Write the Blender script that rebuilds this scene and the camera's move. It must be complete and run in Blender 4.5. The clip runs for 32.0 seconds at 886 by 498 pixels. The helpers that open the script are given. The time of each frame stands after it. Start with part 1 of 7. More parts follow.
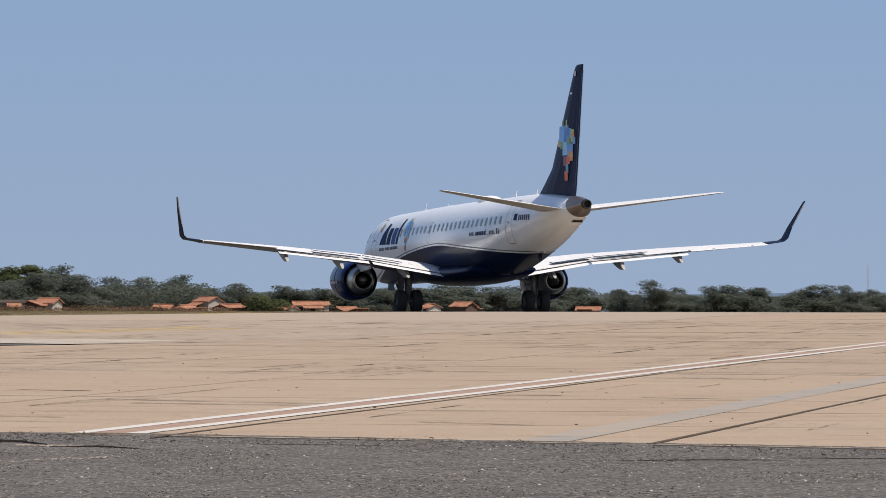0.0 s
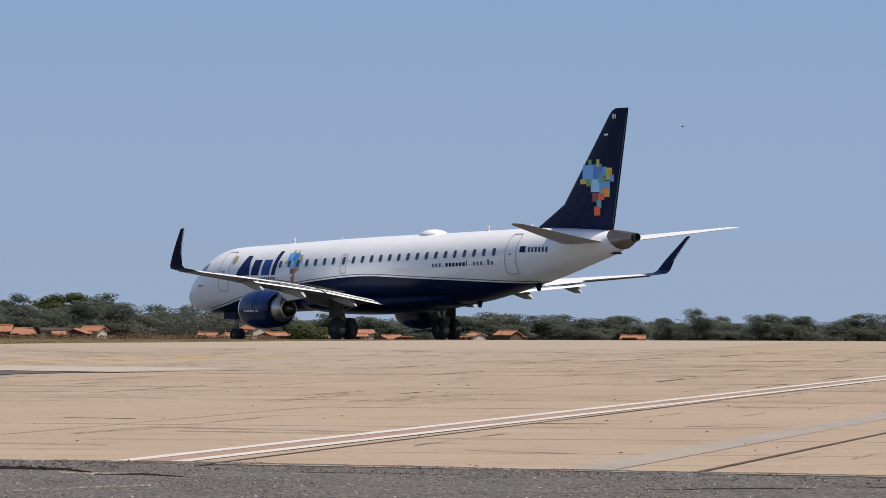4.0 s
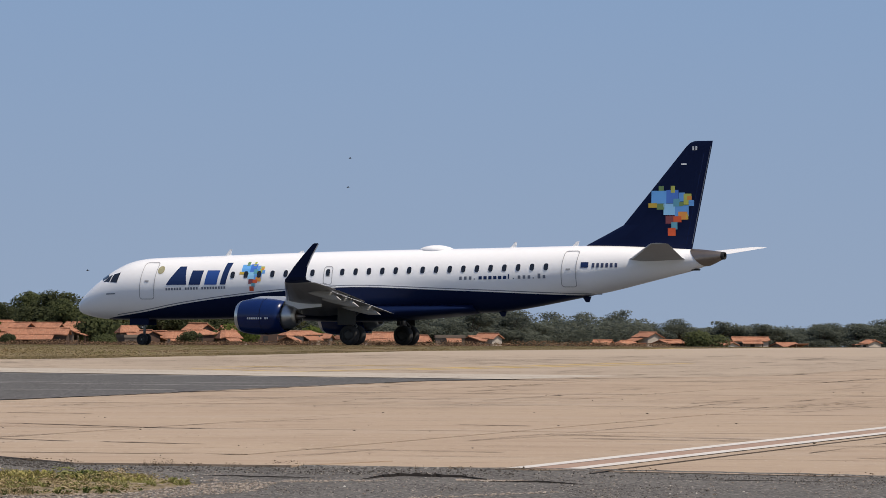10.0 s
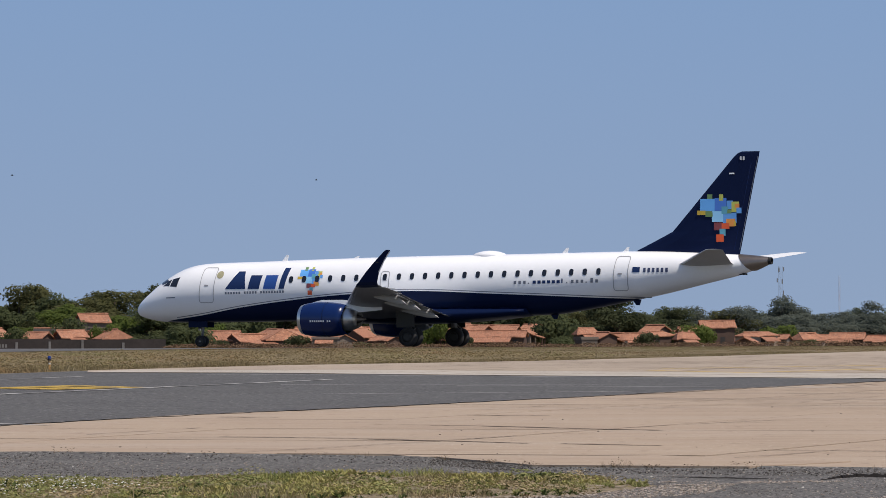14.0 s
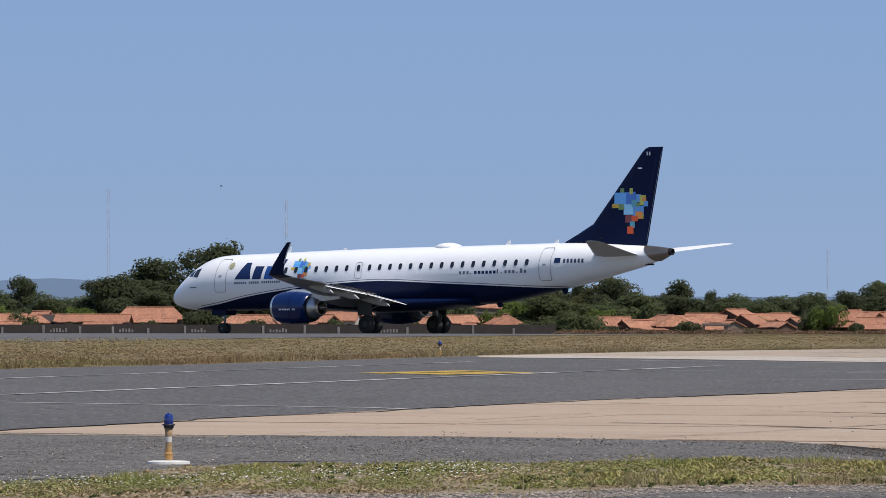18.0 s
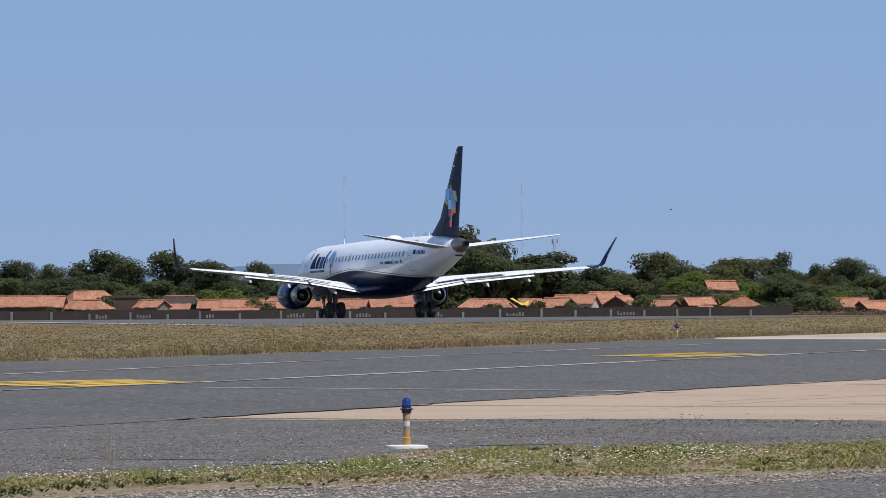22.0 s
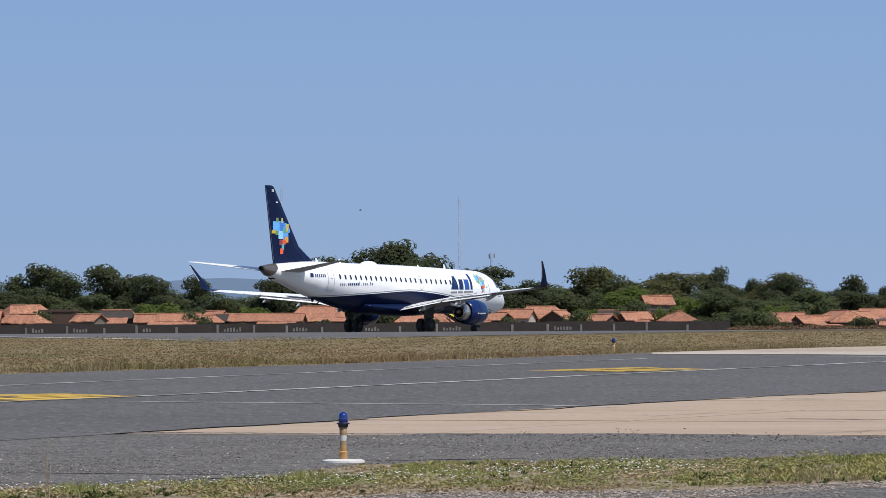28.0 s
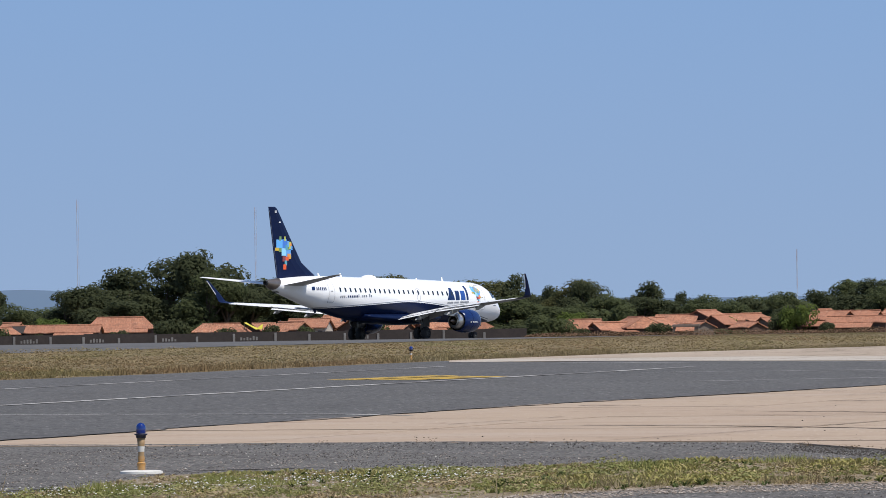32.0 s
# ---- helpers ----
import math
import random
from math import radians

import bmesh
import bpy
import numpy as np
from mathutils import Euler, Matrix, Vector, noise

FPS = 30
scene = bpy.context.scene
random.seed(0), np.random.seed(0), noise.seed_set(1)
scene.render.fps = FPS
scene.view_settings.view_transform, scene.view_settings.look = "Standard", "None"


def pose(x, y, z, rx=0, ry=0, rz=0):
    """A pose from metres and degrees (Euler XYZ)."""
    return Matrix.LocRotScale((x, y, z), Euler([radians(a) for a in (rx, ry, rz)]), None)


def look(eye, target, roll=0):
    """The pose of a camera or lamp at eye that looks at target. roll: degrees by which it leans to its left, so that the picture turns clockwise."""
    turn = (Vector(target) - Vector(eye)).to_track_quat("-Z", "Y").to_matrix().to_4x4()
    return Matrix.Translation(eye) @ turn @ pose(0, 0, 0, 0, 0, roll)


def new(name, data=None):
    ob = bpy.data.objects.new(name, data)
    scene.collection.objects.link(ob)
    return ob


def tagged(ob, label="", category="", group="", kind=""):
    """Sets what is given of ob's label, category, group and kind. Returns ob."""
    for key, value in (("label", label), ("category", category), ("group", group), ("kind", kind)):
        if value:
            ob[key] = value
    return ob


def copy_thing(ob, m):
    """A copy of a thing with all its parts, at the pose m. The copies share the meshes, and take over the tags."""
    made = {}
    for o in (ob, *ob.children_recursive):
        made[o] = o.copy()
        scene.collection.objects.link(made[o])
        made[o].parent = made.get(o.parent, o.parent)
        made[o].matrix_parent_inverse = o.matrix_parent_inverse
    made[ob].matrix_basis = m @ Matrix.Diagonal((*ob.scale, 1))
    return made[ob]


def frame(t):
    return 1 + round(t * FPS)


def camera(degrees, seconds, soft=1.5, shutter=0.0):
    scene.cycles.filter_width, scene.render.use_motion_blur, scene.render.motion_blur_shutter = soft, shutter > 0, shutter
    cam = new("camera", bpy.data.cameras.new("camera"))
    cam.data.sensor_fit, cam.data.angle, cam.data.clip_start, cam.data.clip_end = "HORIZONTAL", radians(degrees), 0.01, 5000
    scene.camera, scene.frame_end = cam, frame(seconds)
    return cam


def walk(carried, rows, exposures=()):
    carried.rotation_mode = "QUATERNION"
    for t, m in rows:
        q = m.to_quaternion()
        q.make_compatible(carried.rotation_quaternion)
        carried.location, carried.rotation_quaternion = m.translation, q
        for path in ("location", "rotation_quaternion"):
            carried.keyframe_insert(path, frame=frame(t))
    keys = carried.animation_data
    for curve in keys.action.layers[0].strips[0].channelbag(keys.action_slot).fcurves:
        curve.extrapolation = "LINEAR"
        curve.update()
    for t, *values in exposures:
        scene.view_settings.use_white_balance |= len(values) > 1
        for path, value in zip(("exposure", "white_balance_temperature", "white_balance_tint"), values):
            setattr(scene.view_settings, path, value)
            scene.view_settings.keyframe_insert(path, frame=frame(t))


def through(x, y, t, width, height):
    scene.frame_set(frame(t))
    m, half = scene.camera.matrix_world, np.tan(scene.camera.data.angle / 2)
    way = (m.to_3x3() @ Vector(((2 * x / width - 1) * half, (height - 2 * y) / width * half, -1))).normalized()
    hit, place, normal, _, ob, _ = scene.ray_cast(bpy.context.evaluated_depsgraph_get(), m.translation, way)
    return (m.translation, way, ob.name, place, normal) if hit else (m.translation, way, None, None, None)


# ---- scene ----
cam = camera(8.689, 32.0, soft=0.8)


def aim(pan, tilt, roll):
    """Camera pose at the standing point by the apron's verge."""
    return pose(0, 0, 1.5, 90 + tilt, 0, pan) @ pose(0, 0, 0, 0, 0, roll)


PATH = [
    (0, -7.2949, 0.1992, 0.170), (0.5, -7.2495, 0.2571, -0.157), (1, -7.3755, 0.3032, -0.057),
    (1.5, -7.3928, 0.3254, 0.012), (2, -7.3902, 0.3454, 0.038), (2.5, -7.3403, 0.3580, 0.111),
    (3, -7.2068, 0.3831, 0.237), (3.5, -7.0340, 0.4252, 0.239), (5.5, -6.1579, 0.5862, 0.198),
    (6, -5.8030, 0.5763, 0.071), (6.5, -5.4555, 0.5411, 0.052), (7, -5.0026, 0.5266, 0.110),
    (7.5, -4.6562, 0.5176, 0.149), (8, -4.2376, 0.5880, -0.175), (8.5, -3.8981, 0.6482, 0.048),
    (9, -3.4907, 0.6495, 0.032), (9.5, -3.2001, 0.6064, 0.086), (10, -2.9784, 0.5342, 0.208),
    (10.5, -2.6233, 0.4168, 0.045), (11, -1.9399, 0.3264, -0.294), (11.5, -1.1308, 0.3282, -0.178),
    (12, -0.6316, 0.3703, 0.067), (12.5, -0.1692, 0.4526, 0.055), (13, 0.6455, 0.5048, -0.209),
    (13.5, 1.1501, 0.5590, -0.282), (15.5, 2.6608, 0.4191, 0.302), (16, 3.2148, 0.3613, 0.293),
    (16.5, 3.8103, 0.3281, 0.004), (17, 4.4033, 0.3480, -0.141), (17.5, 4.9010, 0.3923, -0.023),
    (18, 5.3398, 0.4161, 0.026), (18.5, 5.6706, 0.4085, 0.152), (19, 5.9483, 0.3818, 0.106),
    (19.5, 6.1993, 0.3718, -0.052), (20, 6.5703, 0.3745, -0.249), (20.5, 7.0234, 0.3505, -0.436),
    (21, 7.5002, 0.3192, -0.582), (21.5, 7.5992, 0.2784, -0.475), (22, 7.6610, 0.2597, -0.430),
    (22.5, 7.7587, 0.2467, -0.432), (23, 7.8998, 0.2595, -0.472), (23.5, 8.0171, 0.2850, -0.352),
    (24, 8.0292, 0.3233, -0.385), (24.5, 8.0119, 0.3590, -0.435), (26.5, 7.6040, 0.3663, -0.344),
    (27, 7.3272, 0.3388, -0.256), (27.5, 7.1562, 0.3481, -0.394), (28, 7.0402, 0.3973, -0.361),
    (28.5, 6.8737, 0.4359, -0.304), (29, 6.5557, 0.4583, -0.448), (29.5, 6.2838, 0.4631, -0.564),
    (30, 6.0105, 0.4538, -0.501), (30.5, 5.8002, 0.4237, -0.707), (31, 5.5184, 0.3950, -0.884),
    (31.5, 5.1897, 0.4081, -0.934), (32, 5.0394, 0.4639, -0.878),
]
walk(cam, [(t, aim(p, q, r)) for t, p, q, r in PATH],
     [(0, -0.04, 7150, 11.5), (5.5, -0.06, 7250, 12), (8, -0.15, 7430, 12), (10, -0.16, 7250, 12), (13, -0.21, 6900, 12), (16, -0.13, 6720, 11.5), (19, -0.04, 6500, 10.5), (23, -0.02, 6430, 10), (32, -0.02, 6480, 10)])


# ---- light ----
SUN_EL, SUN_AZ = radians(60), radians(126)      # azimuth from +y towards +x
world = bpy.data.worlds.new("sky")
scene.world = world
world.use_nodes = True
wn = world.node_tree
wn.nodes.clear()
w_out = wn.nodes.new("ShaderNodeOutputWorld")
w_bg = wn.nodes.new("ShaderNodeBackground")
w_sky = wn.nodes.new("ShaderNodeTexSky")
w_sky.sky_type = "NISHITA"
w_sky.sun_disc = False
w_sky.sun_elevation, w_sky.sun_rotation = SUN_EL, SUN_AZ
w_sky.air_density, w_sky.dust_density, w_sky.ozone_density = 1.0, 0.6, 1.5
w_tint = wn.nodes.new("ShaderNodeMix")
w_tint.data_type, w_tint.blend_type = "RGBA", "MULTIPLY"
w_tint.inputs[0].default_value = 1.0
w_tint.inputs[7].default_value = (0.90, 0.95, 1.08, 1)
wn.links.new(w_sky.outputs[0], w_tint.inputs[6])
wn.links.new(w_tint.outputs[2], w_bg.inputs[0])
w_bg.inputs[1].default_value = 0.12
wn.links.new(w_bg.outputs[0], w_out.inputs[0])

sun_dir = Vector((math.sin(SUN_AZ) * math.cos(SUN_EL), math.cos(SUN_AZ) * math.cos(SUN_EL), math.sin(SUN_EL)))
sun = new("sun", bpy.data.lights.new("sun", "SUN"))
sun.data.energy, sun.data.angle, sun.data.color = 4.95, radians(0.53), (1.0, 0.955, 0.88)
sun.matrix_world = look(sun_dir * 60, (0, 0, 0))
scene.view_settings.exposure = 0.0


# ---- materials ----
def shade(name, base, rough=0.6, metal=0.0, vary=0.0, scale=1.0, fine=0.0, fine_scale=20.0, bump=0.0, bump_scale=30.0,
          spec=0.5, coat=0.0, other=None, island=0.0, stretch=(1, 1, 1), each=0.0, laid=False, layers=(), through=0.0):
    """A surface with colour that drifts at a large and at a fine scale towards other, and relief.
    laid: the pattern runs on from piece to piece. layers: more grain, (amount, (sx, sy, sz), low, high, colour).
    through: the share of light that thin leaves let through."""
    m = bpy.data.materials.new(name)
    m.use_nodes = True
    nt = m.node_tree
    n, link = nt.nodes, nt.links.new
    b = n["Principled BSDF"]
    b.inputs["Roughness"].default_value = rough
    b.inputs["Metallic"].default_value = metal
    b.inputs["Specular IOR Level"].default_value = spec
    b.inputs["Coat Weight"].default_value = coat
    b.inputs["Coat Roughness"].default_value = 0.08
    base = (*base, 1)
    other = (*other, 1) if other else tuple(c * 0.55 for c in base[:3]) + (1,)
    co = n.new("ShaderNodeTexCoord")
    mp = n.new("ShaderNodeMapping")
    mp.inputs["Scale"].default_value = stretch
    place = n.new("ShaderNodeNewGeometry").outputs["Position"] if laid else co.outputs["Object"]
    link(place, mp.inputs["Vector"])
    colour = None

    def blend(fac, strength, a, c2):
        mix = n.new("ShaderNodeMix")
        mix.data_type = "RGBA"
        mul = n.new("ShaderNodeMath")
        mul.operation = "MULTIPLY"
        mul.inputs[1].default_value = strength
        link(fac, mul.inputs[0])
        link(mul.outputs[0], mix.inputs[0])
        if a is None:
            mix.inputs[6].default_value = base
        else:
            link(a, mix.inputs[6])
        mix.inputs[7].default_value = c2
        return mix.outputs[2]

    for amount, sc, det in ((vary, scale, 4.0), (fine, fine_scale, 6.0)):
        if amount > 0:
            t = n.new("ShaderNodeTexNoise")
            t.inputs["Scale"].default_value = sc
            t.inputs["Detail"].default_value = det
            t.inputs["Roughness"].default_value = 0.65
            link(mp.outputs[0], t.inputs["Vector"])
            r = n.new("ShaderNodeMapRange")
            r.inputs[1].default_value, r.inputs[2].default_value = 0.35, 0.68
            link(t.outputs[0], r.inputs[0])
            colour = blend(r.outputs[0], amount, colour, other)
    for amount, sizes, lo, hi, tone in layers:
        lm = n.new("ShaderNodeMapping")
        lm.inputs["Scale"].default_value = sizes
        link(place, lm.inputs["Vector"])
        t = n.new("ShaderNodeTexNoise")
        t.inputs["Scale"].default_value = 1.0
        t.inputs["Detail"].default_value = 3.0
        t.inputs["Roughness"].default_value = 0.6
        link(lm.outputs[0], t.inputs["Vector"])
        r = n.new("ShaderNodeMapRange")
        r.inputs[1].default_value, r.inputs[2].default_value = lo, hi
        link(t.outputs[0], r.inputs[0])
        colour = blend(r.outputs[0], amount, colour, (*tone, 1))
    if island > 0:
        g = n.new("ShaderNodeNewGeometry")
        colour = blend(g.outputs["Random Per Island"], island, colour, other)
    if each > 0:
        o = n.new("ShaderNodeObjectInfo")
        colour = blend(o.outputs["Random"], each, colour, other)
    if colour is None:
        b.inputs["Base Color"].default_value = base
    else:
        link(colour, b.inputs["Base Color"])
    if through > 0:
        tr, mx = n.new("ShaderNodeBsdfTranslucent"), n.new("ShaderNodeMixShader")
        if colour is not None:
            link(colour, tr.inputs["Color"])
        mx.inputs[0].default_value = through
        link(b.outputs[0], mx.inputs[1])
        link(tr.outputs[0], mx.inputs[2])
        link(mx.outputs[0], n["Material Output"].inputs["Surface"])
    if bump > 0:
        t = n.new("ShaderNodeTexNoise")
        t.inputs["Scale"].default_value = bump_scale
        t.inputs["Detail"].default_value = 5.0
        link(mp.outputs[0], t.inputs["Vector"])
        bp = n.new("ShaderNodeBump")
        bp.inputs["Strength"].default_value = bump
        bp.inputs["Distance"].default_value = 0.03
        link(t.outputs[0], bp.inputs["Height"])
        link(bp.outputs[0], b.inputs["Normal"])
    return m


M_soil = shade("dry_soil_and_grass", (0.229, 0.162, 0.0988), 0.95, vary=0.8, scale=0.06, fine=0.7, fine_scale=1.2, bump=0.6, bump_scale=6,
               other=(0.118, 0.0988, 0.0512), spec=0.1, laid=True, layers=((0.6, (3.0, 1.1, 1), 0.5, 0.7, (0.0867, 0.0789, 0.0354)), (0.5, (9, 3.5, 1), 0.55, 0.7, (0.284, 0.213, 0.134))))
M_verge_soil = shade("stony_verge_soil", (0.285, 0.222, 0.150), 0.95, vary=0.6, scale=0.8, fine=0.6, fine_scale=9, bump=0.8, bump_scale=30, other=(0.134, 0.106, 0.0631), spec=0.1, laid=True,
                     layers=((0.7, (12, 3, 1), 0.54, 0.66, (0.354, 0.299, 0.237)), (0.7, (9, 2.5, 1), 0.52, 0.64, (0.0671, 0.0591, 0.0315))))
M_asphalt = shade("weathered_asphalt", (0.110, 0.106, 0.102), 0.9, vary=0.45, scale=0.12, fine=0.5, fine_scale=9, bump=0.5, bump_scale=22,
                  other=(0.064, 0.062, 0.060), spec=0.2, laid=True, layers=((0.65, (9, 1.6, 1), 0.52, 0.64, (0.0462, 0.044, 0.0419)), (0.5, (14, 2.4, 1), 0.56, 0.67, (0.247, 0.232, 0.215)),
                                                                          (0.45, (1.2, 0.25, 1), 0.52, 0.7, (0.0646, 0.0611, 0.0574))))
M_shoulder = shade("coarse_worn_asphalt", (0.150, 0.142, 0.134), 0.95, vary=0.45, scale=0.5, fine=0.7, fine_scale=13, bump=0.8,
                   bump_scale=30, other=(0.0734, 0.0675, 0.0624), spec=0.15, laid=True, layers=((0.8, (20, 4, 1), 0.52, 0.62, (0.0366, 0.0344, 0.0323)), (0.65, (30, 6, 1), 0.55, 0.66, (0.319, 0.293, 0.263)),
                                                                                          (0.5, (3.0, 1.2, 1), 0.52, 0.68, (0.0624, 0.0587, 0.0542))))
M_runway = shade("dark_runway_asphalt", (0.11, 0.106, 0.103), 0.9, vary=0.5, scale=0.05, fine=0.4, fine_scale=2, other=(0.0631, 0.0615, 0.0615), spec=0.15, laid=True,
                 layers=((0.5, (5, 0.25, 1), 0.52, 0.68, (0.189, 0.178, 0.165)),))
M_slab = shade("sandy_concrete", (0.372, 0.291, 0.213), 0.9, vary=0.4, scale=0.22, fine=0.4, fine_scale=5, bump=0.3, bump_scale=18,
               other=(0.299, 0.22, 0.162), spec=0.15, each=0.22, laid=True, layers=((0.55, (0.35, 1.5, 1), 0.56, 0.72, (0.229, 0.158, 0.114)), (0.4, (0.12, 0.5, 1), 0.5, 0.68, (0.394, 0.332, 0.275)),
                                                                                 (0.35, (0.9, 3.4, 1), 0.57, 0.68, (0.21, 0.155, 0.11)), (0.5, (5.0, 1.2, 1), 0.60, 0.72, (0.205, 0.146, 0.106)), (0.45, (14, 2.0, 1), 0.58, 0.70, (0.449, 0.37, 0.299))))
M_pale = shade("pale_concrete", (0.375, 0.302, 0.230), 0.9, vary=0.5, scale=0.12, fine=0.5, fine_scale=4, bump=0.3, bump_scale=18,
               other=(0.30, 0.245, 0.194), spec=0.15, laid=True, layers=((0.5, (0.3, 0.8, 1), 0.56, 0.72, (0.213, 0.158, 0.118)), (0.4, (4.0, 0.8, 1), 0.6, 0.72, (0.197, 0.15, 0.114))))
M_bleached = shade("bleached_concrete", (0.43, 0.385, 0.33), 0.9, vary=0.5, scale=0.3, fine=0.5, fine_scale=4, other=(0.33, 0.28, 0.225), spec=0.15, laid=True,
                   layers=((0.4, (3.0, 0.8, 1), 0.58, 0.72, (0.21, 0.165, 0.125)),))
M_joint = shade("dark_joint_filler", (0.0591, 0.0473, 0.0363), 0.95, vary=0.5, scale=0.7, fine=0.4, other=(0.158, 0.118, 0.0827), spec=0.1, laid=True,
                layers=((0.85, (0.45, 0.45, 1), 0.46, 0.62, (0.284, 0.213, 0.158)),))
M_white_line = shade("white_road_paint", (0.615, 0.599, 0.568), 0.7, vary=0.25, scale=0.5, fine=0.55, fine_scale=9, other=(0.378, 0.315, 0.253), spec=0.3)
M_faint_line = shade("worn_white_paint", (0.56, 0.54, 0.50), 0.8, vary=0.5, scale=0.6, fine=0.6, fine_scale=6, other=(0.22, 0.21, 0.20), spec=0.2, laid=True,
                     layers=((0.8, (0.6, 0.22, 1), 0.51, 0.58, (0.12, 0.115, 0.11)), (0.5, (3.0, 0.9, 1), 0.54, 0.64, (0.13, 0.125, 0.12))))
M_red_line = shade("faded_red_paint", (0.28, 0.185, 0.145), 0.85, vary=0.5, scale=0.4, fine=0.5, fine_scale=8, other=(0.36, 0.26, 0.19), spec=0.2)
M_yellow_line = shade("yellow_road_paint", (0.583, 0.378, 0.0552), 0.75, vary=0.35, scale=0.35, fine=0.4, fine_scale=7, other=(0.284, 0.189, 0.0631), spec=0.25, laid=True,
                      layers=((0.85, (1.6, 0.7, 1), 0.56, 0.64, (0.11, 0.10, 0.085)),))
M_faint_yellow = shade("faded_yellow_paint", (0.50, 0.33, 0.07), 0.85, vary=0.5, scale=0.25, fine=0.5, fine_scale=3, other=(0.40, 0.31, 0.17), spec=0.2)
M_grey_band = shade("grey_worn_paint", (0.225, 0.228, 0.226), 0.9, vary=0.8, scale=0.5, fine=0.6, fine_scale=4, other=(0.36, 0.29, 0.225), spec=0.2, laid=True)
M_seam = shade("dark_open_joint", (0.045, 0.036, 0.028), 0.95, vary=0.6, scale=0.9, fine=0.5, fine_scale=6, other=(0.15, 0.11, 0.08), spec=0.1, laid=True)
M_crack = shade("open_crack", (0.0198, 0.0174, 0.0158), 1.0, fine=0.4, spec=0.05)
M_gravel = shade("pale_gravel", (0.363, 0.315, 0.268), 0.9, island=0.9, other=(0.142, 0.11, 0.0867), spec=0.2)
M_pale_stone = shade("whitish_stone", (0.52, 0.49, 0.44), 0.9, island=0.5, other=(0.36, 0.32, 0.27), spec=0.2)
M_grass_near = shade("short_green_grass", (0.103, 0.13, 0.0354), 0.8, island=0.9, other=(0.332, 0.26, 0.126), vary=0.8, scale=0.7, spec=0.2, through=0.2)
M_grass_tuft = shade("bright_green_grass", (0.20, 0.22, 0.055), 0.8, island=0.8, other=(0.34, 0.31, 0.13), spec=0.15, through=0.3)
M_herb = shade("low_green_herb_leaves", (0.13, 0.165, 0.045), 0.75, island=0.7, other=(0.29, 0.27, 0.11), vary=0.6, scale=2.0, spec=0.15, through=0.25, laid=True,
               layers=((0.75, (1.3, 0.6, 1), 0.52, 0.66, (0.36, 0.29, 0.16)), (0.6, (3.6, 1.5, 1), 0.54, 0.66, (0.05, 0.072, 0.022))))
M_yellow_herb = shade("yellow_green_herb_leaves", (0.27, 0.26, 0.075), 0.8, island=0.8, other=(0.40, 0.33, 0.16), spec=0.1, through=0.25)
M_dark_herb = shade("dark_herb_leaves", (0.055, 0.075, 0.024), 0.75, island=0.6, other=(0.10, 0.12, 0.04), spec=0.1, through=0.2)
M_withered = shade("withered_straw_leaves", (0.42, 0.33, 0.20), 0.9, island=0.8, other=(0.17, 0.13, 0.07), spec=0.1, through=0.2)
M_brush = shade("reddish_dry_brush", (0.19, 0.115, 0.075), 0.9, island=0.7, other=(0.10, 0.075, 0.045), spec=0.05, through=0.2)
M_bird = shade("dark_plumage", (0.025, 0.023, 0.021), 0.8, fine=0.3)
M_straw = shade("brown_dead_weeds", (0.158, 0.11, 0.0671), 0.9, island=0.8, other=(0.0591, 0.0433, 0.0276), spec=0.1)
M_pad = shade("whitewashed_concrete", (0.615, 0.599, 0.568), 0.9, vary=0.3, scale=6, fine=0.3, fine_scale=30, other=(0.394, 0.363, 0.315), spec=0.2)
M_grass_dry = shade("tall_dry_grass", (0.272, 0.206, 0.116), 0.85, island=0.45, other=(0.135, 0.115, 0.052), vary=0.5, scale=0.3, spec=0.1, through=0.25, laid=True,
                    layers=((0.7, (0.22, 0.07, 1), 0.50, 0.64, (0.19, 0.19, 0.07)), (0.8, (0.13, 0.05, 1), 0.50, 0.64, (0.24, 0.145, 0.08)), (0.6, (0.9, 0.25, 1), 0.54, 0.66, (0.41, 0.34, 0.22))))
M_plaster_pale = shade("pale_plaster", (0.52, 0.47, 0.41), 0.95, vary=0.5, scale=0.4, fine=0.4, fine_scale=2, other=(0.30, 0.26, 0.225), spec=0.1, each=0.6)
M_flower = shade("white_petals", (0.591, 0.583, 0.536), 0.8, island=0.3)
# Dark and mid leaf colours lifted, through raised, to stand for distance haze.
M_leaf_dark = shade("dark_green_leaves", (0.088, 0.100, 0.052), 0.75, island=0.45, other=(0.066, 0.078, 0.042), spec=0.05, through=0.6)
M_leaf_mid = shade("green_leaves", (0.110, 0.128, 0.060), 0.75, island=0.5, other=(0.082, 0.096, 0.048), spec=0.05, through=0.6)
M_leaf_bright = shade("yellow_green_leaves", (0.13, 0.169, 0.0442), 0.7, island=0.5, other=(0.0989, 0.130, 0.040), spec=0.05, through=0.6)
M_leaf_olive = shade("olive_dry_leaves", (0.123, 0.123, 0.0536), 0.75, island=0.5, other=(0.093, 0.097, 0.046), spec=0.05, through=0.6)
# Far foliage: the grey in this colour stands for haze, not leaf tone.
M_leaf_hazed = shade("haze_greyed_leaves", (0.142, 0.160, 0.132), 0.85, island=0.4, other=(0.122, 0.14, 0.114), spec=0.03, through=0.7)
M_bark = shade("grey_brown_bark", (0.103, 0.0789, 0.0591), 0.95, vary=0.5, scale=2, fine=0.5)
